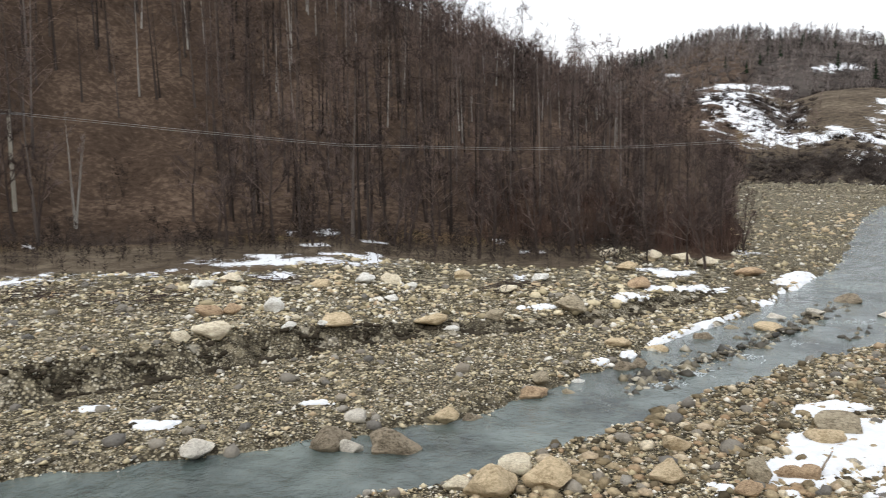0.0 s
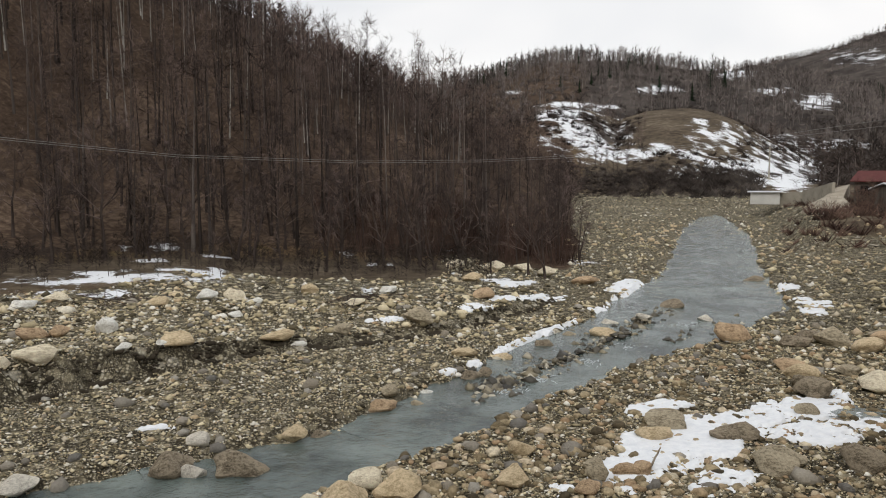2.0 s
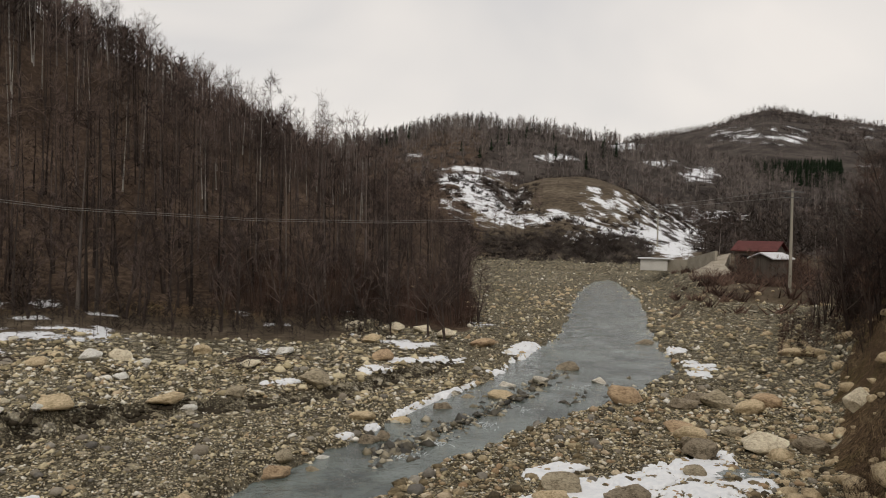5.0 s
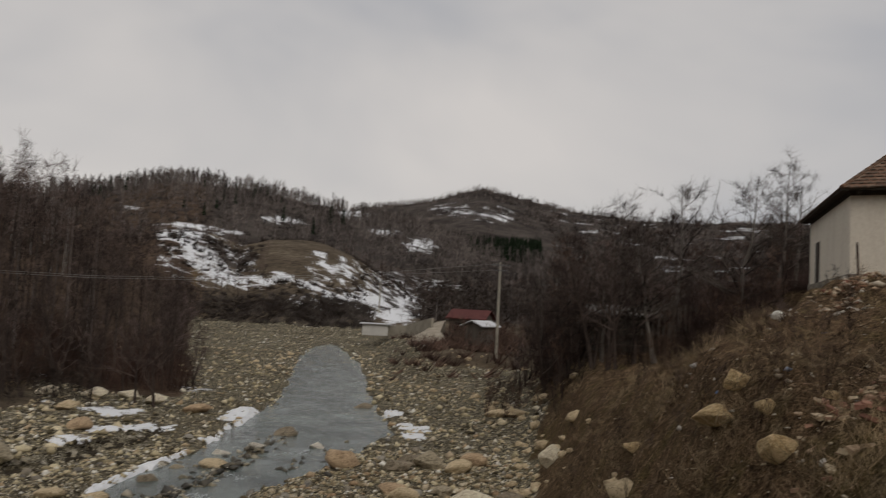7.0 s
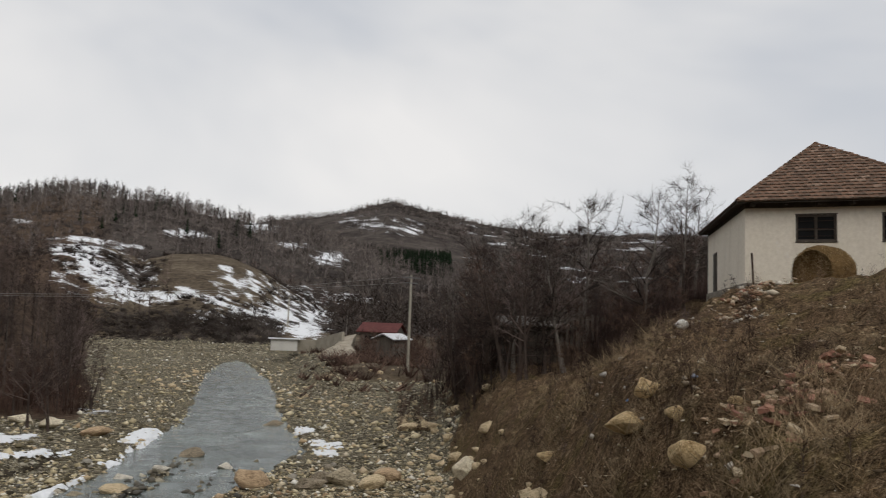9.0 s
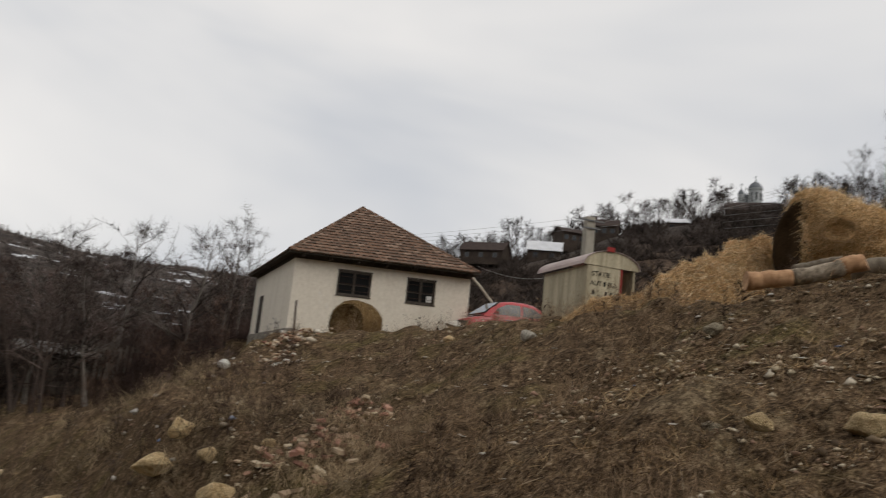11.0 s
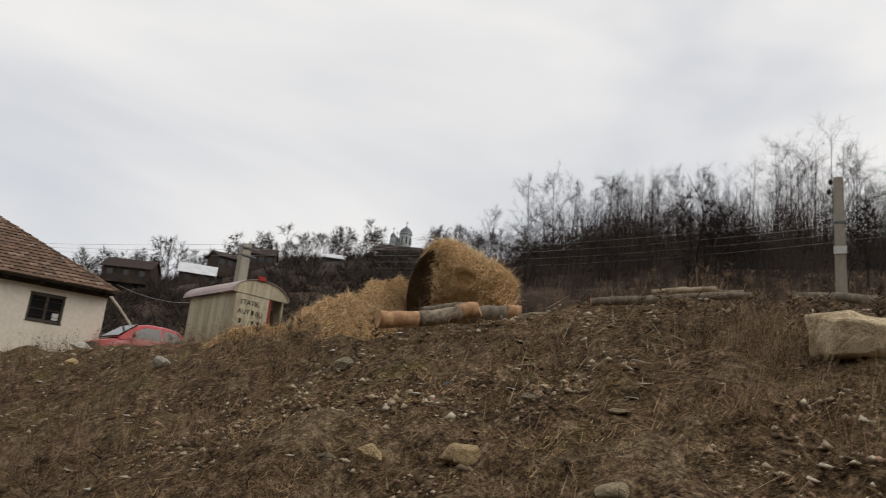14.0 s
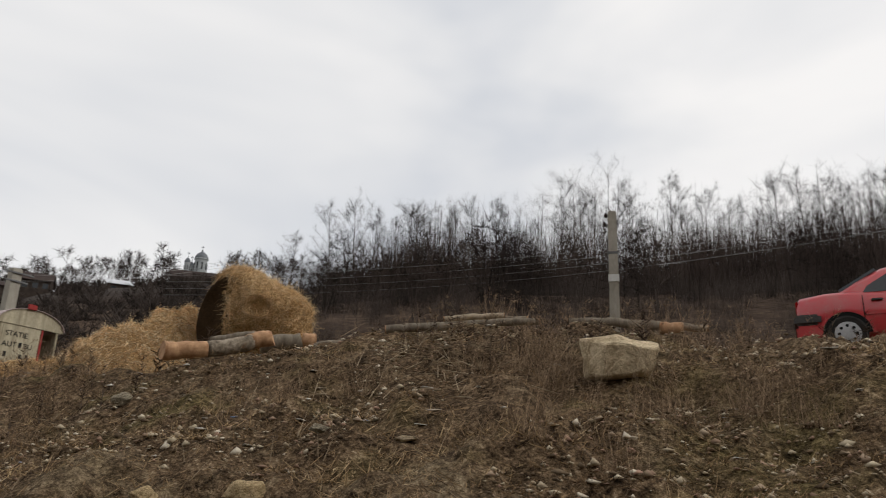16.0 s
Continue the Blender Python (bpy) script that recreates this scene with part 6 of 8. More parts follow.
ax, ay = polar(-28.45, 52.1)
utility_pole(ax, ay, lift(ax, ay), 6 + 52 * math.tan(radians(3.5)) - lift(ax, ay), 0.24, 0.18, "slim grey concrete pole before the wood", 1, None, 30)

cable = grainy("dull_cable", (0.22, 0.22, 0.21), (0.34, 0.34, 0.33), 5, 40, 0.6)


def wire(pts, r, label):
    cu = bmesh.new()
    tube(cu, pts, r, 5)
    o = part("overhead_wire", cu, cable)
    return tagged(o, label, "wire", "overhead wires")


def sag(a, b, drop, n=14):
    a, b = Vector(a), Vector(b)
    return [tuple(a.lerp(b, t) - Vector((0, 0, drop * 4 * t * (1 - t)))) for t in np.linspace(0, 1, n)]


river_top = Vector((wx, wy, 6 + 68 * math.tan(radians(3.4)) - 0.1))
for dz in (0.0, -0.55):
    a = pp(-40, 34, 6.6 + dz * 0.9)
    mid = [pp(az, r, el + dz * 0.25) for az, r, el in ((-28.4, 52, 3.35), (-18.8, 38.5, 2.35), (-7.4, 41.5, 1.2), (4.8, 46, 0.75), (14, 51, 0.78), (20.6, 55, 1.05), (32, 61, 2.0))]
    wire([a, *mid, tuple(river_top + Vector((0, 0, dz)))], 0.009, "thin grey power line strung along the river")
for dz in (0.0, 0.35, 0.7):
    wire(sag((qx, qy, 6 + 46 * math.tan(radians(13.2)) + dz - 0.4), pp(66, 90, 9.6 + dz * 0.4), 0.4), 0.009, "thin grey wire over the village")
    wire(sag((qx, qy, 6 + 46 * math.tan(radians(13.2)) + dz - 0.4), pp(100.6, 62, 15.6 + dz * 0.5), 0.35), 0.009, "thin grey wire climbing towards the church")
wire(sag(pp(78.6, 28, 9.2), pp(84, 40, 8.9), 0.25), 0.008, "slack service wire beside the house")
for k in range(4):
    wire(sag(pp(96, 52, 13.0 + 0.45 * k), pp(150, 50, 18.0 + 0.5 * k), 1.2), 0.009, "thin grey wire passing before the wood")

# ---- cars ----
car_red = Nodes("red_car_paint", 0.32, 0.0, 0.5)
_d = car_red.noise(2.5, 5, 0.7)
car_red.color(car_red.mix(car_red.ramp(_d, (0.45, 0.05), (0.7, 0.55)), (0.52, 0.034, 0.042), (0.34, 0.13, 0.11)))
car_red.b.inputs["Coat Weight"].default_value = 0.4
car_red = car_red.m
trim_grey = grainy("grey_plastic_trim", (0.045, 0.045, 0.043), (0.10, 0.095, 0.09), 4, 40, 0.7)
tyre_mat = grainy("dusty_rubber", (0.012, 0.012, 0.012), (0.045, 0.04, 0.035), 6, 40, 0.9)
rim_mat = grainy("silver_hubcap", (0.38, 0.38, 0.38), (0.55, 0.55, 0.55), 5, 30, 0.4, 0.5)
car_glass = Nodes("tinted_car_glass", 0.05, 0, 0.6).color((0.012, 0.014, 0.016)).m
lamp_red = Nodes("red_lamp_lens", 0.15, 0, 0.5).color((0.30, 0.01, 0.012)).m
arch_dark = Nodes("dark_wheel_arch", 0.9).color((0.008, 0.008, 0.008)).m


def wheel(parent, x, y, side):
    t = part("wheel", tube(bmesh.new(), [(x, y, 0.30), (x, y + side * 0.02, 0.30), (x, y + side * 0.16, 0.30), (x, y + side * 0.185, 0.30)], [0.27, 0.305, 0.305, 0.27], 28), tyre_mat, parent, "dusty black tyre")
    part("hubcap", tube(bmesh.new(), [(x, y + side * 0.18, 0.30), (x, y + side * 0.195, 0.30), (x, y + side * 0.205, 0.30)], [0.20, 0.195, 0.06], 24), rim_mat, t, "silver hubcap")
    for k in range(8):
        a = k * math.pi / 4
        c = (x + 0.13 * math.cos(a), y + side * 0.2, 0.30 + 0.13 * math.sin(a))
        part("slot", tube(bmesh.new(), [c, (c[0], c[1] + side * 0.006, c[2])], 0.026, 8), arch_dark, t)


def saloon(m, label):
    """A four-door saloon; x from the tail (0) to the nose (4.25), y across."""
    car = empty_at("car", m, label, "car", "parked red cars")
    stations = [(0.0, 0.50, 0.90, 0.74), (0.06, 0.30, 0.98, 0.80), (0.45, 0.26, 1.03, 0.84), (0.80, 0.24, 1.03, 0.86), (1.40, 0.22, 0.98, 0.87), (2.2, 0.22, 0.95, 0.87), (3.0, 0.22, 0.93, 0.87), (3.45, 0.24, 0.90, 0.86), (4.0, 0.26, 0.76, 0.82), (4.2, 0.32, 0.66, 0.74), (4.25, 0.42, 0.56, 0.66)]
    bm = bmesh.new()
    rings = []
    for x, zb_, zt, w in stations:
        prof = [(-w * 0.92, zb_), (-w, zb_ + 0.12), (-w, (zb_ + zt) / 2 + 0.06), (-w * 0.97, zt - 0.07), (-w * 0.88, zt), (0, zt + 0.02), (w * 0.88, zt), (w * 0.97, zt - 0.07), (w, (zb_ + zt) / 2 + 0.06), (w, zb_ + 0.12), (w * 0.92, zb_)]
        rings.append([bm.verts.new((x, y, z)) for y, z in prof])
    for a, b in zip(rings, rings[1:]):
        for k in range(len(a)):
            bm.faces.new((a[k], b[k], b[(k + 1) % len(a)], a[(k + 1) % len(a)]))
    bm.faces.new(rings[0])
    bm.faces.new(rings[-1][::-1])
    part("body", bm, car_red, car, "dusty red painted body", True)
    bm = bmesh.new()
    cab = [(0.62, 1.0, 0.78, 0.80), (0.98, 1.24, 0.68, 0.80), (1.35, 1.44, 0.60, 0.80), (1.75, 1.51, 0.58, 0.80), (2.3, 1.52, 0.58, 0.80), (2.7, 1.46, 0.60, 0.80), (3.05, 1.25, 0.67, 0.80), (3.40, 0.95, 0.76, 0.80)]
    rings = []
    for x, zt, wt, wb in cab:
        zb_ = 0.90
        rings.append([bm.verts.new((x, y, z)) for y, z in ((-wb, zb_), (-wt - 0.03, zt - 0.07), (-wt + 0.07, zt), (0, zt + 0.012), (wt - 0.07, zt), (wt + 0.03, zt - 0.07), (wb, zb_))])
    for a, b in zip(rings, rings[1:]):
        for k in range(6):
            bm.faces.new((a[k], b[k], b[k + 1], a[k + 1]))
    part("roof", bm, car_red, car, "red roof and pillars", True)
    for side in (-1, 1):
        # side windows, a little proud of the cabin
        def win(pts):
            b = bmesh.new()
            o = [b.verts.new((x, side * (0.805 - (z - 0.9) * 0.33), z)) for x, z in pts]
            i = [b.verts.new((x, side * (0.78 - (z - 0.9) * 0.33), z)) for x, z in pts]
            b.faces.new(o)
            b.faces.new(i[::-1])
            for k in range(len(o)):
                b.faces.new((o[k], i[k], i[(k + 1) % len(o)], o[(k + 1) % len(o)]))
            return b
        part("rear_window", win([(1.02, 1.0), (1.10, 1.12), (1.42, 1.32), (1.88, 1.40), (1.90, 1.0)]), car_glass, car, "dark tinted side glass")
        part("front_window", win([(1.98, 1.0), (1.98, 1.40), (2.50, 1.39), (2.86, 1.22), (3.05, 1.0)]), car_glass, car, "dark tinted side glass")
        part("side_moulding", box(bmesh.new(), 1.02, side * 0.872 - 0.008, 0.60, 3.05, side * 0.872 + 0.008, 0.66, 0.004), car_red, car)
        for x in (1.0, 1.94, 3.02):
            part("door_gap", box(bmesh.new(), x - 0.006, side * 0.868 - 0.006, 0.34, x + 0.006, side * 0.868 + 0.006, 0.93, 0), arch_dark, car)
        for x in (1.12, 2.05):
            part("door_handle", box(bmesh.new(), x, side * 0.87 - 0.02, 0.83, x + 0.17, side * 0.87 + 0.02, 0.865, 0.01), trim_grey, car)
        for x in (0.72, 3.36):
            a = [(x + 0.37 * math.cos(t), 0.30 + 0.37 * math.sin(t)) for t in np.linspace(0.05, math.pi - 0.05, 14)]
            part("wheel_arch", prism(bmesh.new(), a, 0.02, pose(0, side * 0.874 - 0.01, 0)), arch_dark, car)
            lip_o = [(x + 0.415 * math.cos(t), 0.30 + 0.415 * math.sin(t)) for t in np.linspace(0.0, math.pi, 14)]
            lip_i = [(x + 0.372 * math.cos(t), 0.30 + 0.372 * math.sin(t)) for t in np.linspace(math.pi, 0.0, 14)]
            part("arch_lip", prism(bmesh.new(), lip_o + lip_i, 0.03, pose(0, side * 0.88 - 0.015, 0)), car_red, car)
            wheel(car, x, side * 0.74, side)
        part("tail_lamp", box(bmesh.new(), -0.012, side * 0.62 - 0.11, 0.72, 0.05, side * 0.62 + 0.11, 0.94, 0.015), lamp_red, car)
        part("mirror", box(bmesh.new(), 2.95, side * 0.92 - 0.09, 0.98, 3.05, side * 0.92 + 0.09, 1.10, 0.03), car_red, car)
    for x0, x1, w in ((-0.06, 0.40, 0.865), (4.0, 4.3, 0.85)):
        part("bumper", box(bmesh.new(), x0, -w, 0.50, x1, w, 0.68, 0.04), trim_grey, car, "grey unpainted plastic bumper")
        part("valance", box(bmesh.new(), x0 + 0.02, -w + 0.01, 0.24, x1, w - 0.01, 0.498, 0.04), car_red, car)
    bm = bmesh.new()
    v = [bm.verts.new(p) for p in ((0.70, -0.66, 1.06), (0.70, 0.66, 1.06), (1.28, 0.55, 1.42), (1.28, -0.55, 1.42))]
    w_ = [bm.verts.new(q.co + Vector((-0.035, 0, 0.035))) for q in v]
    bm.faces.new(v[::-1])
    bm.faces.new(w_)
    for k in range(4):
        bm.faces.new((v[k], v[(k + 1) % 4], w_[(k + 1) % 4], w_[k]))
    part("back_glass", bm, car_glass, car)
    bm = bmesh.new()
    v = [bm.verts.new(p) for p in ((3.36, -0.68, 1.0), (3.36, 0.68, 1.0), (2.76, 0.56, 1.43), (2.76, -0.56, 1.43))]
    w_ = [bm.verts.new(q.co + Vector((0.035, 0, 0.035))) for q in v]
    bm.faces.new(v)
    bm.faces.new(w_[::-1])
    for k in range(4):
        bm.faces.new((v[k], w_[k], w_[(k + 1) % 4], v[(k + 1) % 4]))
    part("windscreen", bm, car_glass, car)
    return car


# tail towards the log pile, nose away along the lane
cx, cy = polar(141.5, 15.8)
saloon(pose(cx, cy, 8.62, 0, -1.0, -141.5) @ pose(0, -0.9, 0), "dusty red saloon car with grey bumper on the lane")
sx_, sy_ = polar(84.9, 29.2)
saloon(pose(sx_, sy_, 7.95, 0, 1.5, 124), "red saloon car parked beside the white house")

# ---- hut, fences and far buildings ----
plank = grainy("grey_weathered_planks", (0.06, 0.05, 0.042), (0.19, 0.165, 0.14), 1.5, 30, stretch=(3, 3, 0.2))
sheet = grainy("corrugated_sheet", (0.20, 0.19, 0.18), (0.33, 0.31, 0.29), 2, 20, 0.6, 0.3)
white_wall = grainy("white_render", (0.5, 0.49, 0.46), (0.66, 0.65, 0.61), 1.0, 15)
red_roof = grainy("red_metal_roof", (0.085, 0.026, 0.024), (0.14, 0.045, 0.04), 2, 20, 0.6)
dark_roof = grainy("dark_tile_roof", (0.03, 0.022, 0.02), (0.075, 0.054, 0.046), 2, 20)
pale_roof = grainy("snow_dusted_roof", (0.5, 0.51, 0.53), (0.72, 0.73, 0.75), 0.7, 10)
brown_wall = grainy("brown_timber_wall", (0.03, 0.023, 0.019), (0.08, 0.06, 0.047), 1.0, 15)


def hut(name, az, r, w, d, wall_h, roof_h, yaw, wall_mat, roof_mat, label, sink=0.4, windows=2, base=None, category="house"):
    """A gabled building with its ridge along x."""
    x, y = polar(az, r)
    z = (lift(x, y) if base is None else base) - sink
    ob = empty_at(name, pose(x, y, z, 0, 0, yaw), label, category)
    h = wall_h + sink
    for q in ((-w / 2, -d / 2, 0, w / 2, -d / 2 + 0.2, h), (-w / 2, d / 2 - 0.2, 0, w / 2, d / 2, h)):
        part("wall", box(bmesh.new(), *q, 0.01), wall_mat, ob)
    for sgn in (-1, 1):
        prof = [(-d / 2 + 0.201, 0), (d / 2 - 0.201, 0), (d / 2 - 0.201, h), (0, h + roof_h - 0.12), (-d / 2 + 0.201, h)]
        part("gable_wall", prism(bmesh.new(), prof, 0.2, pose(sgn * (w / 2 - 0.1) + 0.1, 0, 0, 0, 0, 90)), wall_mat, ob)
    ov = 0.35
    for sgn in (-1, 1):
        s = roof_h / (d / 2)
        a = [(sgn * (d / 2 + ov), h - ov * s), (0, h + roof_h), (0, h + roof_h + 0.1), (sgn * (d / 2 + ov), h - ov * s + 0.1)]
        part("roof", prism(bmesh.new(), a, w + 2 * ov, pose(w / 2 + ov, 0, 0, 0, 0, 90)), roof_mat, ob)
    for k in range(windows):
        cx_ = -w / 2 + (k + 0.5) * w / max(windows, 1)
        o = part("window", box(bmesh.new(), cx_ - 0.5, -d / 2 - 0.03, h - 1.6, cx_ + 0.5, -d / 2 + 0.03, h - 0.55, 0.01), frame_wood, ob)
        part("pane", box(bmesh.new(), cx_ - 0.42, -d / 2 - 0.04, h - 1.52, cx_ + 0.42, -d / 2 - 0.032, h - 0.63, 0), pane_mat, o)
    return ob


hut("plank_hut", 50.8, 41, 2.8, 2.2, 1.1, 0.3, -40, dark_wood, sheet, "dark plank hut with a sagging sheet roof", 0.8, 0, 5.0, "hut")
fence = empty_at("plank_fence", pose(*polar(54.2, 40), 5.9, 0, 0, -50), "grey weathered slatted fence below the house", "fence")
for k in range(16):
    part("slat", box(bmesh.new(), -1.9 + k * 0.25, 0, rnd.uniform(-0.9, -0.8), -1.9 + k * 0.25 + 0.15, 0.03, 0.75 + rnd.uniform(-0.06, 0.06), 0.004), plank, fence)
for k in range(2):
    part("rail", box(bmesh.new(), -2.0, 0.034, 0.0 + 0.5 * k, 2.15, 0.09, 0.08 + 0.5 * k, 0.005), plank, fence)
for k in range(3):
    part("post", box(bmesh.new(), -2.0 + 2.0 * k, 0.092, -1.6, -1.88 + 2.0 * k, 0.2, 1.2, 0.008), plank, fence)

# white trailer hut and wall at the upstream bend, red-roofed yard
hut("white_hut", 33.3, 104, 3.3, 2.2, 0.95, 0.04, -33, white_wall, pale_roof, "low white windowless hut at the river bend", 0.5, 0, 2.3)
hut("red_roofed_house", 40.2, 96, 4.4, 3.4, 1.5, 0.9, -60, plank, red_roof, "low shed-like house with a dull red roof", 2.1, 2, 3.3)
hut("open_shed", 40.9, 80, 2.4, 2.2, 1.4, 0.4, 10, plank, pale_roof, "ramshackle shed with snow on its roof", 1.4, 0, 2.9, "shed")
conc_wall = empty_at("concrete_wall", Matrix.Identity(4), "long pale concrete retaining wall along the lane", "wall")
bm = bmesh.new()
for p, q in ((Vector(pp(35.7, 102, -1.47)), Vector(pp(37.5, 95, -0.86))), (Vector(pp(34.3, 104, -1.56)), Vector(pp(35.66, 102.4, -1.5)))):
    d = (q - p).normalized()
    side = Vector((d.y, -d.x, 0)) * 0.3
    lo = [bm.verts.new(v) for v in (p - Vector((0, 0, 1.8)), q - Vector((0, 0, 2.2)), q + side - Vector((0, 0, 2.2)), p + side - Vector((0, 0, 1.8)))]
    hi = [bm.verts.new(v) for v in (p, q, q + side, p + side)]
    bm.faces.new(lo[::-1])
    bm.faces.new(hi)
    for k in range(4):
        bm.faces.new((lo[k], lo[(k + 1) % 4], hi[(k + 1) % 4], hi[k]))
part("slab", bm, grainy("pale_concrete", (0.26, 0.235, 0.19), (0.44, 0.405, 0.335), 1.0, 20.0), conc_wall)

# the pale lane that climbs behind the wall
bm = bmesh.new()
rows_ = []
for r_, (a0, e0), (a1, e1) in ((84, (35.6, -2.75), (38.4, -2.8)), (87, (36.0, -2.3), (38.5, -2.35)), (92, (36.8, -1.87), (38.0, -1.82)), (97, (37.3, -1.45), (38.2, -1.25)), (101, (37.6, -1.2), (38.35, -0.98))):
    p, q = Vector(pp(a0, r_, e0)), Vector(pp(a1, r_, e1))
    rows_.append([bm.verts.new(v) for v in (p, q, q - Vector((0, 0, 2.5)), p - Vector((0, 0, 2.5)))])
for a, b in zip(rows_, rows_[1:]):
    for k in range(4):
        bm.faces.new((a[k], b[k], b[(k + 1) % 4], a[(k + 1) % 4]))
bm.faces.new(rows_[0])
bm.faces.new(rows_[-1][::-1])
tagged(part("lane", bm, grainy("dusty_lane_gravel", (0.24, 0.205, 0.155), (0.46, 0.41, 0.33), 0.8, 9.0)), "pale gravel lane climbing beside a concrete wall", "lane", kind="structure")

# houses of the village on the hill
VILLAGE = ((85.4, 150, 4.8, 4.5, 2.4, 1.1, -60, 0, 12.15), (83.7, 145, 6.0, 5, 1.0, 1.9, -86, 1, 10.75), (88.0, 152, 4.8, 5, 2.6, 1.6, -95, 0, 12.2), (93.05, 150, 4.2, 3.0, 0.7, 0.9, -93, 1, 11.95), (79.4, 150, 8.5, 5, 1.4, 1.8, -100, 0, 10.4), (97.9, 185, 10.5, 7, 2.6, 2.4, -100, 3, 14.15), (76.4, 165, 7, 5, 2.0, 1.6, -60, 0, 9.2))
STYLE = ((brown_wall, dark_roof, "old brown timber house with a dark roof on the hill"), (brown_wall, pale_roof, "small dark house with a snow-white sheet roof"), (brown_wall, dark_roof, "dark barn among gardens on the hill"), (brown_wall, dark_roof, "large brown house below the church on the hill"))
for az, r, w, d, wh, rh, yaw, st, el in VILLAGE:
    hut("village_house", az, r, w, d, wh, rh, yaw, STYLE[st][0], STYLE[st][1], STYLE[st][2], 1.5, 3 if st != 1 else 2, max(6 + r * math.tan(radians(el)) - wh, lift(*polar(az, r)) - 0.3))
for az, r in ((58.0, 150), (55.0, 210), (48.5, 170)):
    hut("valley_house", az, r, 8, 6, 2.6, 2.2, -az, white_wall, red_roof if r > 180 else dark_roof, "small far house among bare trees", 0.8, 3)

# church with a domed tower and two turrets
church_wall = grainy("grey_church_wall", (0.28, 0.295, 0.295), (0.44, 0.46, 0.455), 0.6, 8)
church_roof = grainy("grey_metal_dome", (0.10, 0.11, 0.12), (0.18, 0.19, 0.2), 1, 10, 0.5, 0.5)
chx, chy = polar(98.15, 262)
chz = 6 + 262 * math.tan(radians(14.5))
church = empty_at("church", pose(chx, chy, chz, 0, 0, -98), "grey village church with a domed round tower", "church")
part("nave", box(bmesh.new(), -3.4, -3, -9, 4.5, 6, 0.1, 0.05), church_wall, church)


def turret(x, y, r, h, z0, dome):
    t = part("tower", tube(bmesh.new(), [(x, y, z0), (x, y, z0 + h), (x, y, z0 + h + 0.02), (x, y, z0 + h + 0.35)], [r, r, r * 1.15, r * 1.15], 16), church_wall, church)
    prof = [(r * 1.12, 0.36), (r * 1.05, 0.36 + dome * 0.3), (r * 0.8, 0.36 + dome * 0.62), (r * 0.42, 0.36 + dome * 0.88), (0.12 * r, 0.36 + dome), (0.10 * r, 0.36 + dome * 1.25)]
    part("dome", tube(bmesh.new(), [(x, y, z0 + h + k) for _, k in prof], [q for q, _ in prof], 16), church_roof, t, "grey metal dome")
    top = z0 + h + 0.36 + dome * 1.25
    part("cross", box(box(bmesh.new(), x - 0.07, y - 0.07, top - 0.05, x + 0.07, y + 0.07, top + 1.5), x - 0.45, y - 0.069, top + 0.9, x + 0.45, y + 0.069, top + 1.05), church_roof, t)
    for k in range(8):
        a = k * math.pi / 4 + 0.2
        o = part("window", tube(bmesh.new(), [(x + r * 0.98 * math.cos(a), y + r * 0.98 * math.sin(a), z0 + h * 0.35), (x + r * 0.98 * math.cos(a), y + r * 0.98 * math.sin(a), z0 + h * 0.8)], r * 0.13, 6), pane_mat, t)


turret(0, 0, 2.0, 5.4, 0.4, 2.5)
turret(-4.2, -1.5, 0.9, 3.2, 0.4, 1.8)
turret(-2.9, 2.5, 0.9, 3.0, 0.4, 1.8)

# ---- stones ----
def stone_material():
    n = Nodes("river_stone", 0.9, 0, 0.1)
    r = n.random()
    tint = n.ramp(r, (0.0, (0.40, 0.35, 0.27)), (0.25, (0.30, 0.275, 0.235)), (0.5, (0.22, 0.21, 0.19)), (0.75, (0.42, 0.38, 0.31)), (1.0, (0.50, 0.47, 0.41)))
    f = n.mix(0.5, n.noise(2.2, 5, 0.7), n.noise(14.0, 4, 0.7))
    n.color(n.mix(1.0, tint, n.ramp(f, (0.25, 0.55), (0.75, 1.15)), "MULTIPLY"))
    n.bump(f, 1.0, 0.08)
    return n.m


def tinted_stone(name, dark, light):
    n = Nodes(name, 0.9, 0, 0.1)
    f = n.mix(0.5, n.noise(2.2, 7, 0.75), n.noise(13.0, 5, 0.8))
    c = n.ramp(f, (0.32, tuple(0.4 * a for a in dark)), (0.42, dark), (0.52, light), (0.64, tuple(min(1.25 * a, 0.9) for a in light)))
    c = n.mix(n.ramp(n.noise(0.8, 4), (0.52, 0.0), (0.7, 0.45)), c, tuple(0.55 * (a + b) / 2 for a, b in zip(dark, light)))
    n.color(c)
    n.bump(f, 1.0, 0.08)
    return n.m


any_stone = stone_material()
TINTS = (("cream sandstone", tinted_stone("cream_sandstone", (0.50, 0.425, 0.30), (0.80, 0.72, 0.555))),
         ("pale weathered", tinted_stone("pale_stone", (0.461, 0.422, 0.358), (0.717, 0.678, 0.589))),
         ("tan sandstone", tinted_stone("tan_stone", (0.37, 0.285, 0.17), (0.64, 0.52, 0.345))),
         ("rusty brown", tinted_stone("rusty_stone", (0.269, 0.186, 0.115), (0.538, 0.397, 0.256))),
         ("dark brown", tinted_stone("dark_stone", (0.11, 0.09, 0.063), (0.31, 0.26, 0.19))),
         ("grey", tinted_stone("grey_stone", (0.19, 0.16, 0.11), (0.44, 0.38, 0.275))),
         ("white", tinted_stone("white_stone", (0.589, 0.563, 0.512), (0.850, 0.845, 0.781))),
         ("orange-cream sandstone", tinted_stone("orange_sandstone", (0.46, 0.31, 0.15), (0.74, 0.57, 0.33))))


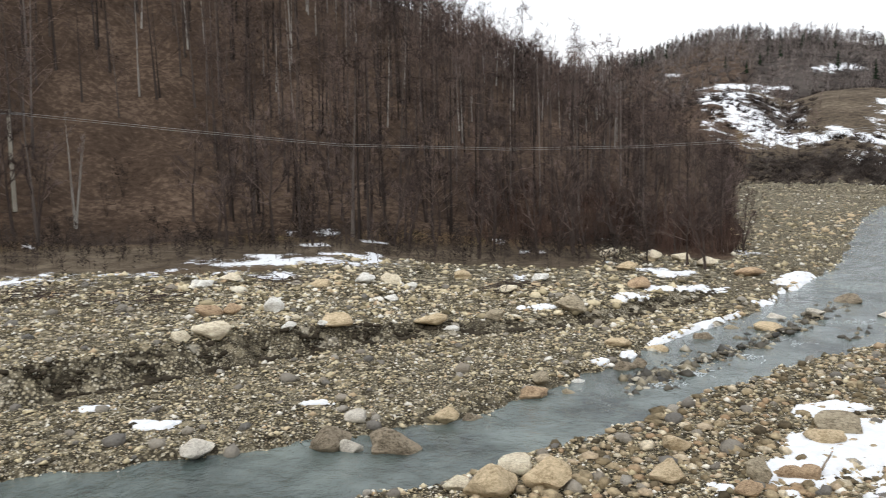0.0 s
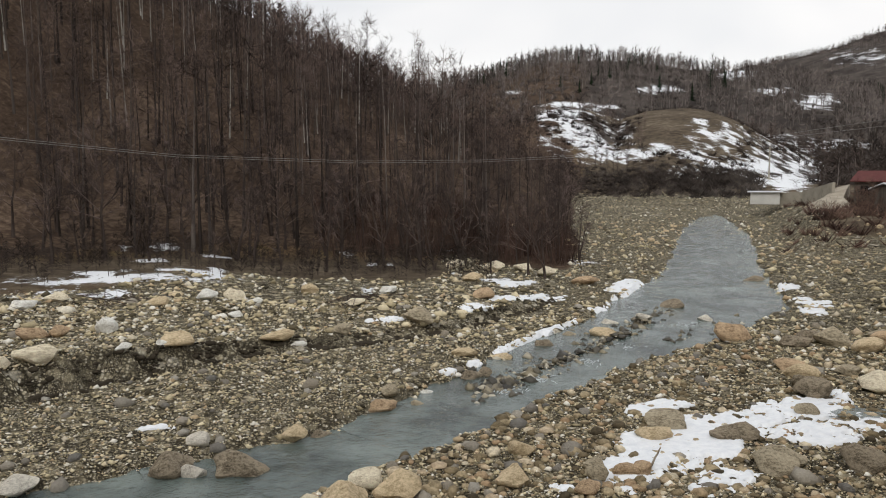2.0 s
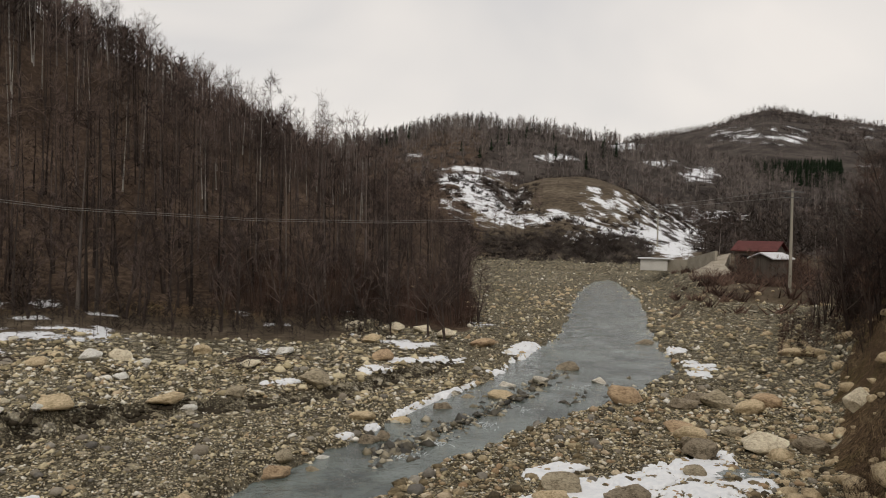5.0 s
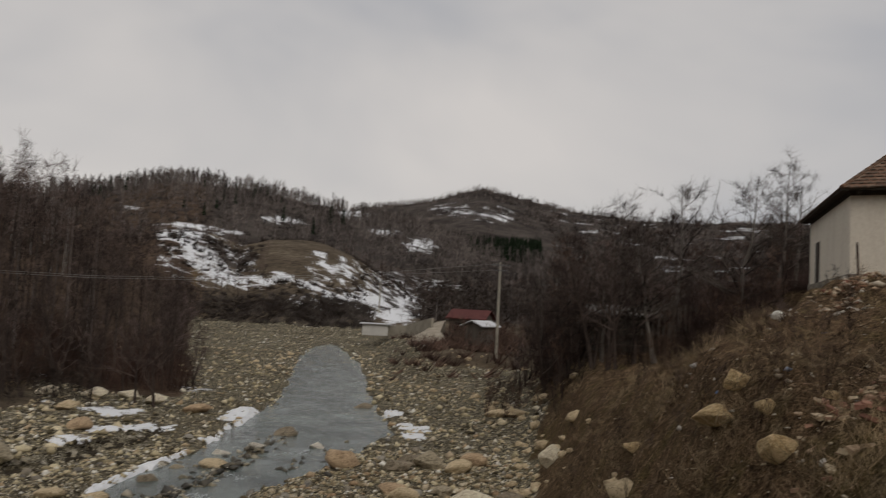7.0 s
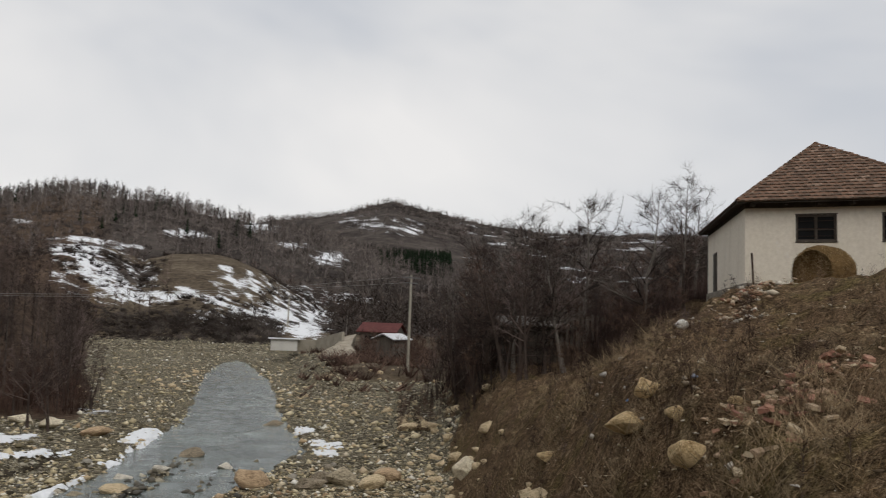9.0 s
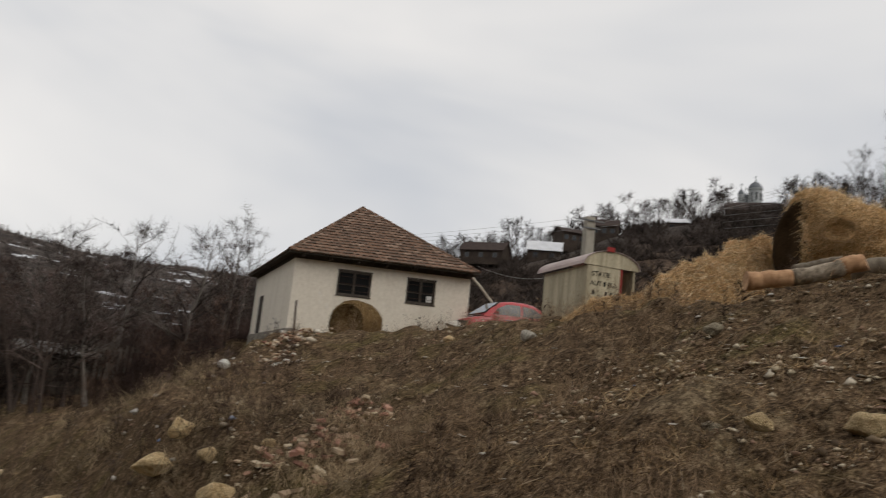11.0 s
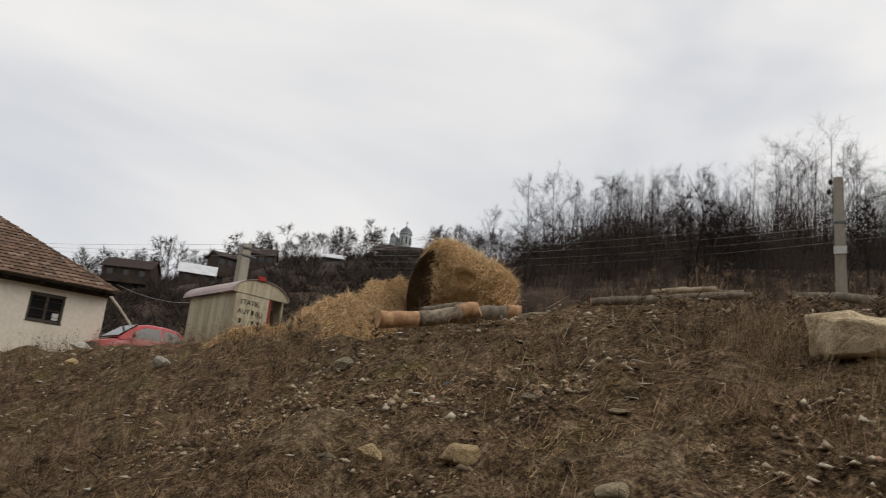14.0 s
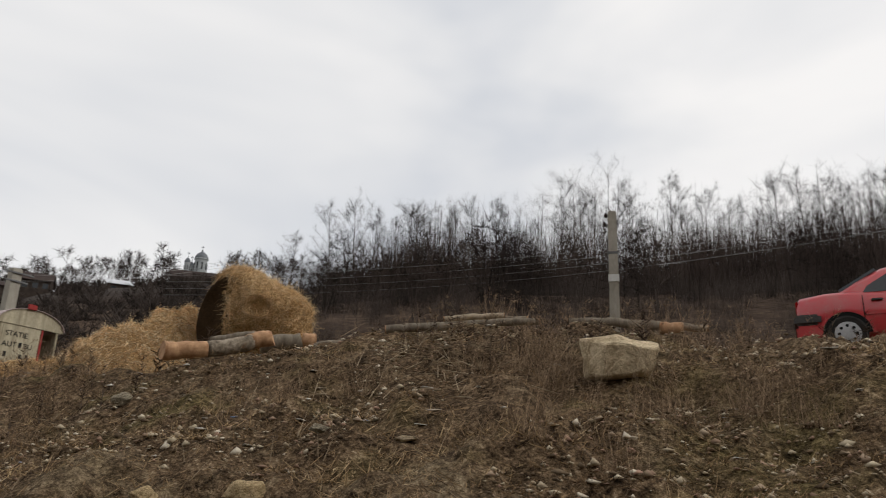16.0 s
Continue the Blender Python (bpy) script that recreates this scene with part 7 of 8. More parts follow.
def stone_bmesh(seed, level, jag=0.16):
    """A worn boulder of unit size, standing on z = 0."""
    g = random.Random(seed)
    bm = bmesh.new()
    bmesh.ops.create_icosphere(bm, subdivisions=level, radius=0.5)
    planes = []
    for _ in range(12):
        d = Vector((g.gauss(0, 1), g.gauss(0, 1), g.gauss(0, 1))).normalized()
        planes.append((d, g.uniform(0.27, 0.41)))
    off = Vector((g.uniform(0, 50), g.uniform(0, 50), g.uniform(0, 50)))
    for v in bm.verts:
        for d, k in planes:
            over = v.co.dot(d) - k
            if over > 0:
                v.co -= d * over
        v.co *= 1 + jag * noise.noise(v.co * 2.6 + off) + 0.6 * jag * noise.noise(v.co * 6 + off) + 0.35 * jag * noise.noise(v.co * 14 + off)
    lo, hi = min(v.co.z for v in bm.verts), max(v.co.z for v in bm.verts)
    for v in bm.verts:
        v.co.z = (v.co.z - lo) / (hi - lo)
    return bm


def stone_mesh(seed, level, mat, jag=0.16, smooth=True):
    bm = stone_bmesh(seed, level, jag)
    me = bpy.data.meshes.new("stone")
    for f in bm.faces:
        f.smooth = smooth
    bm.to_mesh(me)
    bm.free()
    me.set_sharp_from_angle(angle=radians(38))
    me.materials.append(mat)
    return me


BOULDERS = {(k, t): None for k in range(7) for t in range(len(TINTS))}


def boulder(x, y, w, h, tint, where, k, group):
    key = (k % 7, tint)
    if BOULDERS[key] is None:
        BOULDERS[key] = stone_mesh(300 + k % 7, 3, TINTS[tint][1], 0.13)
    o = new("boulder", BOULDERS[key])
    o.matrix_world = pose(x, y, max(lift(x, y), -0.10) - 0.2 * h, rnd.uniform(-9, 9), rnd.uniform(-9, 9), rnd.choice((0, 180)) - math.degrees(math.atan2(x, y)) + rnd.uniform(-25, 25)) @ Matrix.Diagonal((w * 1.12, w * rnd.uniform(0.7, 1.0), h * 0.95, 1))
    tagged(o, f"{TINTS[tint][0]} boulder {where}", "boulder", group)


WATER_STONES = ((-2.4, 16.0, 1.05, 0.79, 4), (-2.0, 15.8, 0.56, 0.49, 1), (-1.2, 15.8, 1.15, 0.75, 4), (2.2, 19.4, 0.80, 0.41, 3), (3.1, 19.6, 0.37, 0.30, 5), (11.2, 26.8, 0.96, 0.51, 2), (15.1, 24.6, 1.31, 0.72, 3), (16.3, 28.6, 0.77, 0.43, 1), (16.6, 31.9, 1.10, 0.52, 4),
                (5.6, 22.1, 0.54, 0.51, 4), (5.1, 22.0, 0.70, 0.47, 4), (6.7, 24.2, 0.67, 0.37, 2), (5.4, 24.0, 0.82, 0.36, 2), (8.6, 25.6, 0.68, 0.40, 4), (10.0, 27.1, 0.63, 0.30, 5), (13.7, 28.7, 0.70, 0.33, 1), (24.9, 38.6, 1.13, 0.46, 4), (12.3, 28.8, 0.69, 0.37, 1))
LEFT_STONES = ((-5.1, 15.5, 0.81, 0.47, 1), (-2.0, 17.2, 0.55, 0.37, 1), (0.0, 17.5, 0.58, 0.42, 2), (0.6, 17.8, 0.54, 0.30, 4), (-6.7, 22.6, 1.21, 0.62, 0), (-5.7, 26.1, 0.66, 0.62, 6), (-7.6, 25.2, 1.00, 0.42, 3), (-6.9, 25.4, 0.69, 0.50, 3), (-3.4, 24.7, 1.02, 0.47, 2),
               (-4.7, 23.6, 0.49, 0.32, 6), (-3.8, 24.4, 0.40, 0.25, 6), (-0.4, 26.0, 1.18, 0.42, 2), (0.2, 25.9, 0.61, 0.27, 6), (1.7, 27.0, 0.75, 0.47, 5), (4.6, 28.3, 1.29, 0.75, 5), (8.3, 33.0, 0.99, 0.59, 3), (11.3, 42.4, 1.27, 0.76, 0), (12.9, 42.3, 1.15, 0.70, 0))
TERRACE_STONES = ((13.6, 40.4, 1.23, 0.74, 0), (9.2, 43.1, 1.14, 0.64, 0), (9.0, 38.0, 1.02, 0.56, 2), (4.3, 34.8, 0.86, 0.46, 6), (2.5, 30.6, 0.76, 0.40, 0), (0.8, 35.5, 0.87, 0.51, 2), (-2.2, 33.1, 0.96, 0.53, 0), (-3.2, 32.1, 1.03, 0.61, 6), (-4.8, 30.7, 0.77, 0.41, 2),
                  (-8.6, 31.6, 0.85, 0.47, 0), (-9.2, 29.7, 0.90, 0.50, 6), (-1.3, 31.9, 0.69, 0.37, 6), (15.0, 38.3, 1.31, 0.54, 3), (-7.5, 22.1, 0.58, 0.38, 0), (-4.7, 24.7, 0.37, 0.26, 0), (2.5, 20.1, 0.45, 0.39, 5), (3.6, 20.7, 0.38, 0.25, 6), (-2.0, 29.7, 0.56, 0.30, 6))
RIGHT_STONES = ((0.8, 13.2, 1.14, 0.77, 2), (1.3, 14.2, 0.69, 0.49, 0), (1.9, 13.6, 0.90, 0.75, 2), (4.0, 13.6, 0.68, 0.48, 2), (5.6, 13.5, 0.47, 0.47, 5), (6.2, 13.6, 0.53, 0.35, 3), (6.5, 13.6, 0.49, 0.35, 3), (5.2, 13.0, 0.61, 0.35, 3), (8.3, 16.2, 0.99, 0.60, 5),
                (7.7, 15.5, 0.81, 0.42, 2), (9.2, 15.1, 0.75, 0.45, 4), (9.1, 13.3, 0.89, 0.47, 5), (13.9, 19.1, 0.91, 0.56, 2), (13.1, 17.7, 1.01, 0.69, 4), (17.8, 23.0, 1.32, 0.85, 5), (11.9, 16.2, 0.60, 0.39, 5), (0.2, 13.6, 0.53, 0.32, 0), (16.6, 23.3, 1.05, 0.50, 4))
SHINGLE_STONES = ((15.3, 17.8, 1.49, 0.73, 0), (13.3, 18.2, 0.84, 0.53, 4), (9.6, 15.2, 0.84, 0.49, 4), (17.6, 23.9, 1.09, 0.56, 4), (14.2, 20.2, 0.91, 0.40, 3), (18.3, 21.8, 1.04, 0.62, 2), (16.4, 17.3, 1.05, 0.56, 4), (20.0, 23.3, 1.35, 0.49, 5), (4.6, 15.2, 0.61, 0.41, 2),
                  (9.4, 13.5, 0.88, 0.50, 5), (5.7, 13.9, 0.46, 0.42, 5), (10.8, 13.0, 0.90, 0.56, 4), (29.3, 32.0, 1.38, 0.56, 2), (15.5, 19.4, 0.73, 0.40, 5))
BANK_STONES = ((10.3, 6.6, 0.74, 0.38, 7), (8.8, 4.8, 0.47, 0.38, 7), (19.4, 18.5, 0.78, 0.9, 0), (10.5, 6.4, 0.38, 0.34, 7), (9.75, 5.5, 0.28, 0.25, 7), (15.4, 8.5, 0.27, 0.24, 6), (9.5, 4.6, 0.2, 0.16, 7), (20.6, 4.7, 0.62, 0.3, 1), (12.5, 1.75, 0.27, 0.2, 1), (16.6, 3.95, 0.26, 0.2, 7), (30.2, 31.6, 1.14, 0.69, 2), (14.0, 10.9, 0.45, 0.28, 7), (19.5, 22.5, 1.09, 0.65, 3),
               (5.4, -1.3, 0.30, 0.2, 7), (5.7, -0.7, 0.23, 0.16, 7), (3.9, -1.8, 0.20, 0.12, 2), (8.7, -0.7, 0.21, 0.17, 5), (6.0, -2.0, 0.19, 0.09, 5), (5.2, -2.4, 0.17, 0.06, 2), (5.8, -0.4, 0.15, 0.09, 5))
for rows, where, group in ((WATER_STONES, "standing in the shallow river", "boulders in the river"), (LEFT_STONES, "on the far gravel bank", "boulders on the far bank"), (TERRACE_STONES, "on the far gravel bank", "boulders on the far bank"),
                           (RIGHT_STONES, "on the near shingle beside snow", "boulders on the near shingle"), (SHINGLE_STONES, "on the near shingle", "boulders on the near shingle"), (BANK_STONES, "lying on the brown weedy bank", "stones on the bank")):
    for k, (x, y, w, h, t) in enumerate(rows):
        boulder(x, y, w, h, t, where, k, group)

# the big square block on the crest
bm = bmesh.new()
for p in ((-0.29, -0.14, 0.02), (-0.16, -0.24, 0.0), (0.20, -0.22, 0.04), (0.31, -0.02, 0.07), (0.26, 0.24, 0.0), (-0.33, 0.2, 0.0),
          (-0.365, -0.10, 0.335), (-0.13, -0.31, 0.25), (0.14, -0.30, 0.24), (0.37, -0.18, 0.23), (0.375, 0.08, 0.31), (0.18, 0.26, 0.33), (-0.34, 0.2, 0.36), (-0.02, -0.16, 0.33)):
    bm.verts.new(p)
bmesh.ops.convex_hull(bm, input=bm.verts[:])
bmesh.ops.dissolve_limit(bm, angle_limit=0.12, verts=bm.verts[:], edges=bm.edges[:])
bmesh.ops.bevel(bm, geom=bm.edges[:], offset=0.012, segments=1, affect="EDGES")
bmesh.ops.triangulate(bm, faces=bm.faces[:])
bmesh.ops.subdivide_edges(bm, edges=[e for e in bm.edges if e.calc_length() > 0.09], cuts=3)
for v in bm.verts:
    v.co += Vector((noise.noise(v.co * 5), noise.noise(v.co * 5 + Vector((5, 1, 9))), noise.noise(v.co * 5 - Vector((5, 1, 9))))) * 0.026
block = part("stone_block", bm, tinted_stone("bright_sandstone", (0.40, 0.30, 0.18), (0.70, 0.57, 0.38)))
block.matrix_world = pose(5.67, -4.75, 7.23, 0, 0, -128.8) @ Matrix.Diagonal((1.0, 1.0, 1.17, 1))
tagged(block, "large angular cream stone block on the weedy crest", "boulder")


# cobbles one by one, and the gravel between them
def ico():
    bm = bmesh.new()
    bmesh.ops.create_icosphere(bm, subdivisions=1, radius=0.5)
    v = np.array([x.co[:] for x in bm.verts])
    f = np.array([[q.index for q in p.verts] for p in bm.faces])
    bm.free()
    return v, f


def pebble_arrays(seed):
    g = np.random.default_rng(seed)
    v, f = ico()
    v = v * (1 + g.normal(0, 0.10, (len(v), 1)))
    for _ in range(4):
        d = g.normal(0, 1, 3)
        d /= np.linalg.norm(d)
        over = np.maximum(v @ d - 0.33, 0)
        v = v - d * over[:, None] * 0.8
    return v * np.array([1, g.uniform(0.65, 0.95), g.uniform(0.45, 0.7)]), f


PEBBLES = [pebble_arrays(k) for k in range(10)]
low_v, low_f = [], []
for k in range(10):
    g = np.random.default_rng(900 + k)
    t = (1 + 5 ** 0.5) / 2
    v = np.array([(-1, t, 0), (1, t, 0), (-1, -t, 0), (1, -t, 0), (0, -1, t), (0, 1, t), (0, -1, -t), (0, 1, -t), (t, 0, -1), (t, 0, 1), (-t, 0, -1), (-t, 0, 1)]) / 3.8
    f = np.array([(0, 11, 5), (0, 5, 1), (0, 1, 7), (0, 7, 10), (0, 10, 11), (1, 5, 9), (5, 11, 4), (11, 10, 2), (10, 7, 6), (7, 1, 8), (3, 9, 4), (3, 4, 2), (3, 2, 6), (3, 6, 8), (3, 8, 9), (4, 9, 5), (2, 4, 11), (6, 2, 10), (8, 6, 7), (9, 8, 1)])
    v = v * (1 + g.normal(0, 0.14, (12, 1))) * np.array([1, g.uniform(0.6, 0.95), g.uniform(0.4, 0.7)])
    low_v.append(v)
    low_f.append(f)
CHIPS = list(zip(low_v, low_f))
SHARDS = []
for k in range(14):
    g = np.random.default_rng(940 + k)
    v = np.array([(0.5, 0, 0), (0, 0.5, 0), (-0.5, 0, 0), (0, -0.5, 0), (0, 0, 0.5), (0, 0, -0.5)]) + g.normal(0, 0.11, (6, 3))
    SHARDS.append((v * np.array([1.15, g.uniform(0.7, 1.0), g.uniform(0.4, 0.8)]), np.array([(0, 1, 4), (1, 2, 4), (2, 3, 4), (3, 0, 4), (1, 0, 5), (2, 1, 5), (3, 2, 5), (0, 3, 5)])))


def gravel_material():
    n = Nodes("gravel_stones", 0.9, 0, 0.12)
    r = n.island()
    c = n.ramp(r, (0.0, (0.05, 0.042, 0.028)), (0.2, (0.27, 0.228, 0.14)), (0.45, (0.62, 0.53, 0.34)), (0.65, (0.82, 0.72, 0.50)), (0.78, (0.52, 0.38, 0.23)), (0.84, (0.82, 0.76, 0.61)), (1.0, (0.93, 0.90, 0.82)))
    f = n.noise(9.0, 4, 0.7)
    n.color(n.mix(1.0, c, n.ramp(f, (0.25, 0.6), (0.75, 1.12)), "MULTIPLY"))
    n.bump(f, 0.4, 0.02)
    return n.m


gravel_mat = gravel_material()


def bed_spots(seed, count, r0, r1, power=1.0, az0=-33, az1=47):
    """Places on the gravel, thinned from the water and the brown bank."""
    g = np.random.default_rng(seed)
    az = np.radians(g.uniform(az0, az1, count))
    r = r0 * (r1 / r0) ** (g.uniform(0, 1, count) ** power)
    x, y = r * np.sin(az), r * np.cos(az)
    d, where, _ = along(RIVER, x / SIZE, y / SIZE)
    half = np.interp(where, np.arange(len(RIVER)), RIVER[:, 2]) / 2
    s, gr_, lf = ground_masks(x, y)
    td, _, td_side = along(TERRACE, x / SIZE, y / SIZE)
    edge_gap = (td * td_side > 0.22) | (td * td_side < -0.12) | (x > 12)
    ok = ((d > half - 0.25) | (g.uniform(0, 1, count) < 0.10)) & (gr_ < 0.55) & (lf < 0.5) & (s < 0.6) & edge_gap
    return x[ok], y[ok], g


x, y, g = bed_spots(51, 52000, 12.5, 32, 0.95)
x2, y2, g2 = bed_spots(55, 23000, 30, 130, 0.85)
s = np.r_[np.clip(g.lognormal(-2.85, 0.55, len(x)), 0.03, 0.32), np.clip(g2.lognormal(-2.2, 0.5, len(x2)), 0.06, 0.45)]
s = s * np.clip(np.hypot(np.r_[x, x2], np.r_[y, y2]) / 24, 0.75, 1.25)
x, y = np.r_[x, x2], np.r_[y, y2]
n = len(x)
v, f = scatter_mesh(SHARDS, x, y, land(x, y) + 0.12 * s, s, g.uniform(0, 6.28, n), g.integers(0, 14, n))
stuff("gravel", v, f, gravel_mat, "river gravel of grey, tan and rusty stones", "gravel")
# larger cobbles of the near shingle
x, y, g = bed_spots(56, 4200, 12.5, 30, 1.0, 0, 46)
d_ = along(RIVER, x / SIZE, y / SIZE)
near_side = d_[2] < 0
x, y = x[near_side], y[near_side]
s = np.clip(g.lognormal(-1.9, 0.45, len(x)), 0.08, 0.42)
v, f = scatter_mesh(CHIPS, x, y, land(x, y) + 0.1 * s, s, g.uniform(0, 6.28, len(x)), g.integers(0, 10, len(x)))
shingle_mat = Nodes("brown_shingle", 0.9, 0, 0.1)
_f = shingle_mat.noise(8.0, 5, 0.75)
shingle_mat.color(shingle_mat.mix(1.0, shingle_mat.ramp(shingle_mat.island(), (0.0, (0.07, 0.058, 0.04)), (0.3, (0.24, 0.19, 0.115)), (0.6, (0.44, 0.36, 0.23)), (0.8, (0.40, 0.28, 0.17)), (1.0, (0.75, 0.67, 0.5))), shingle_mat.ramp(_f, (0.35, 0.5), (0.6, 1.1)), "MULTIPLY")).bump(_f, 0.8, 0.03)
stuff("shingle", v, f, shingle_mat.m, "tan and brown cobbles of the near shingle", "cobbles")
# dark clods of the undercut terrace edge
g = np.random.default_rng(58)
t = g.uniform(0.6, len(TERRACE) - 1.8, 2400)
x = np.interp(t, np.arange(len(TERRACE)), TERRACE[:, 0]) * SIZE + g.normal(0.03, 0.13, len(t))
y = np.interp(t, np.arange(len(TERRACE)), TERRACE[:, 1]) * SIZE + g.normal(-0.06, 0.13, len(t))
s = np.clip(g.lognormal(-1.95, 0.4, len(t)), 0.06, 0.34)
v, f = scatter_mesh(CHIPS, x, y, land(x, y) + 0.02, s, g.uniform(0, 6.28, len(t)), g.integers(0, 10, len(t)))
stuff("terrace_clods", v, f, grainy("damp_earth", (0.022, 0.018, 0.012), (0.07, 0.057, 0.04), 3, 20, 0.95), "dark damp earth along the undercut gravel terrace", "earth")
# bouldery band on the far bank
x, y, g = bed_spots(52, 3600, 25, 50, 1.0, -33, 21)
band = (fnoise(x, y, 0.16, 3, 60) > -0.15) & (np.hypot(x, y) > 27)
x, y = x[band], y[band]
n = len(x)
s = np.clip(g.lognormal(-1.75, 0.5, n), 0.09, 0.7)
v, f = scatter_mesh(CHIPS, x, y, land(x, y) + 0.05 * s, s, g.uniform(0, 6.28, n), g.integers(0, 10, n))
stuff("cobble_field", v, f, gravel_mat, "pale cobbles strewn over the far gravel bank", "cobbles")
COBBLE = [mesh_of("cobble", v, f, any_stone, False) for v, f in PEBBLES]
x, y, g = bed_spots(53, 520, 12.8, 34, 1.0, -30, 44)
for k in range(min(300, len(x))):
    sz = float(np.clip(g.lognormal(-1.25, 0.4), 0.16, 0.6))
    o = new("cobble", COBBLE[k % 10])
    o.matrix_world = pose(x[k], y[k], lift(x[k], y[k]) + 0.07 * sz, g.uniform(-15, 15), g.uniform(-15, 15), g.uniform(0, 360)) @ Matrix.Diagonal((sz, sz, sz, 1))
    tagged(o, "rounded river cobble lying on wet gravel", "stone", "cobbles on the shingle")

# stones that break the rapids
x, y = [], []
g = np.random.default_rng(54)
BAR = np.array([(5.3, 20.6), (6.0, 21.05), (7.74, 22.74), (10.34, 25.1), (13.27, 28.15), (16.2, 31.5)])
t = 5 * g.uniform(0, 1, 700) ** 1.3
bx_, by_ = np.interp(t, np.arange(6), BAR[:, 0]), np.interp(t, np.arange(6), BAR[:, 1])
x += list(bx_ + g.normal(0, 0.36, 700))
y += list(by_ + g.normal(0, 0.32, 700))
for (fx, fy, fr, c) in ((5.5, 23.2, 0.6, 40), (5.3, 20.4, 0.5, 30), (7.2, 24.2, 0.5, 20), (16.5, 27.5, 0.8, 40), (11.2, 27.4, 0.5, 20), (14.0, 26.0, 0.8, 30)):
    q = g.normal(0, fr, (c, 2)) + np.array([fx, fy])
    x += list(q[:, 0])
    y += list(q[:, 1])
x, y = np.array(x), np.array(y)
s = np.clip(g.lognormal(-1.75, 0.5, len(x)), 0.08, 0.5)
v, f = scatter_mesh(SHARDS, x, y, np.maximum(land(x, y), -0.05) + 0.1 * s, s, g.uniform(0, 6.28, len(x)), g.integers(0, 14, len(x)))
wet = Nodes("wet_stones", 0.45, 0, 0.35)
wet.color(wet.ramp(wet.island(), (0.0, (0.035, 0.033, 0.028)), (0.5, (0.11, 0.098, 0.072)), (0.8, (0.26, 0.225, 0.15)), (1.0, (0.5, 0.46, 0.37))))
stuff("rapid_stones", v, f, wet.m, "dark wet stones breaking the shallow rapids", "stones")

# a puddle of melt water beside the snow
bm = bmesh.new()
ring = []
for k in range(40):
    a_ = k * 2 * math.pi / 40
    q = 1 + 0.22 * math.sin(3 * a_ + 1) + 0.16 * math.sin(5 * a_) + 0.1 * math.sin(9 * a_ + 2)
    ring.append(bm.verts.new((0.85 * q * math.cos(a_), 0.55 * q * math.sin(a_), 0)))
bm.faces.new(ring)
puddle = part("puddle", bm, water.m)
puddle.matrix_world = pose(13.1, 16.2, lift(13.1, 16.2) + 0.06, 0, 0, -30)
tagged(puddle, "small puddle of melt water among stones", "puddle")

# ---- snow lying in patches ----
snow_mat = Nodes("old_snow", 0.55, 0, 0.4)
_s = snow_mat.noise(5.0, 5, 0.65)
snow_mat.color(snow_mat.ramp(_s, (0.3, (0.70, 0.73, 0.77)), (0.6, (0.84, 0.86, 0.88)))).bump(_s, 0.35, 0.03)
snow_mat.b.inputs["Subsurface Weight"].default_value = 0.0
snow_mat = snow_mat.m


def snow_patch(x, y, a, b, yaw, seed, thick=0.10, ragged=0.75, label="melting patch of white snow between stones"):
    """An uneven sheet of snow that thins out to a ragged edge."""
    n = 80
    u, v = np.meshgrid(np.linspace(-1, 1, n), np.linspace(-1, 1, n))
    c, s_ = math.cos(radians(yaw)), math.sin(radians(yaw))
    px, py = x + (u * a) * c - (v * b) * s_, y + (u * a) * s_ + (v * b) * c
    k = 1 - np.hypot(u, v) + ragged * (fnoise(px, py, 0.8, 3, seed) + 0.8 * fnoise(px, py, 3.2, 3, seed + 1) + 0.45 * fnoise(px, py, 9.0, 2, seed + 3)) - 0.3
    k = k - 4 * np.maximum(np.maximum(np.abs(u), np.abs(v)) - 0.72, 0)
    top = land(px, py) + np.clip(k * 0.22, -0.2, thick * 0.7) + 0.012 + 0.012 * fnoise(px, py, 2.5, 2, seed + 2)
    keep = k > -0.7
    idn = np.arange(n * n).reshape(n, n)
    q = np.stack([idn[:-1, :-1], idn[:-1, 1:], idn[1:, 1:], idn[1:, :-1]], -1).reshape(-1, 4)
    q = q[keep.ravel()[q].sum(1) >= 4]
    if len(q) < 6:
        return
    o = new("snow_patch", mesh_of("snow_patch", np.stack([px, py, top], -1).reshape(-1, 3), q, snow_mat, True))
    tagged(o, label, "snow", "snow patches")


SNOW = ((8.4, 15.2, 3.0, 1.4, 25, 0.10), (10.8, 16.2, 2.5, 1.1, 20, 0.10), (6.6, 13.7, 1.9, 1.0, 40, 0.09), (11.6, 15.0, 2.2, 0.9, 10, 0.09), (12.8, 17.0, 2.0, 0.8, 20, 0.08), (4.9, 13.3, 0.8, 0.4, 30, 0.06), (8.7, 17.6, 1.2, 0.5, 20, 0.07), (7.8, 13.0, 1.3, 0.6, 30, 0.08),
        (17.0, 36.8, 2.8, 1.3, 50, 0.08), (15.2, 33.6, 2.2, 1.0, 62, 0.08), (22.4, 30.4, 1.6, 0.9, 60, 0.06), (21.0, 28.4, 1.0, 0.6, 60, 0.06), (24.5, 35.0, 1.4, 0.6, 58, 0.06))
for k, (x, y, a, b, yaw, th) in enumerate(SNOW):
    snow_patch(x, y, a, b, yaw, 70 + k, th)
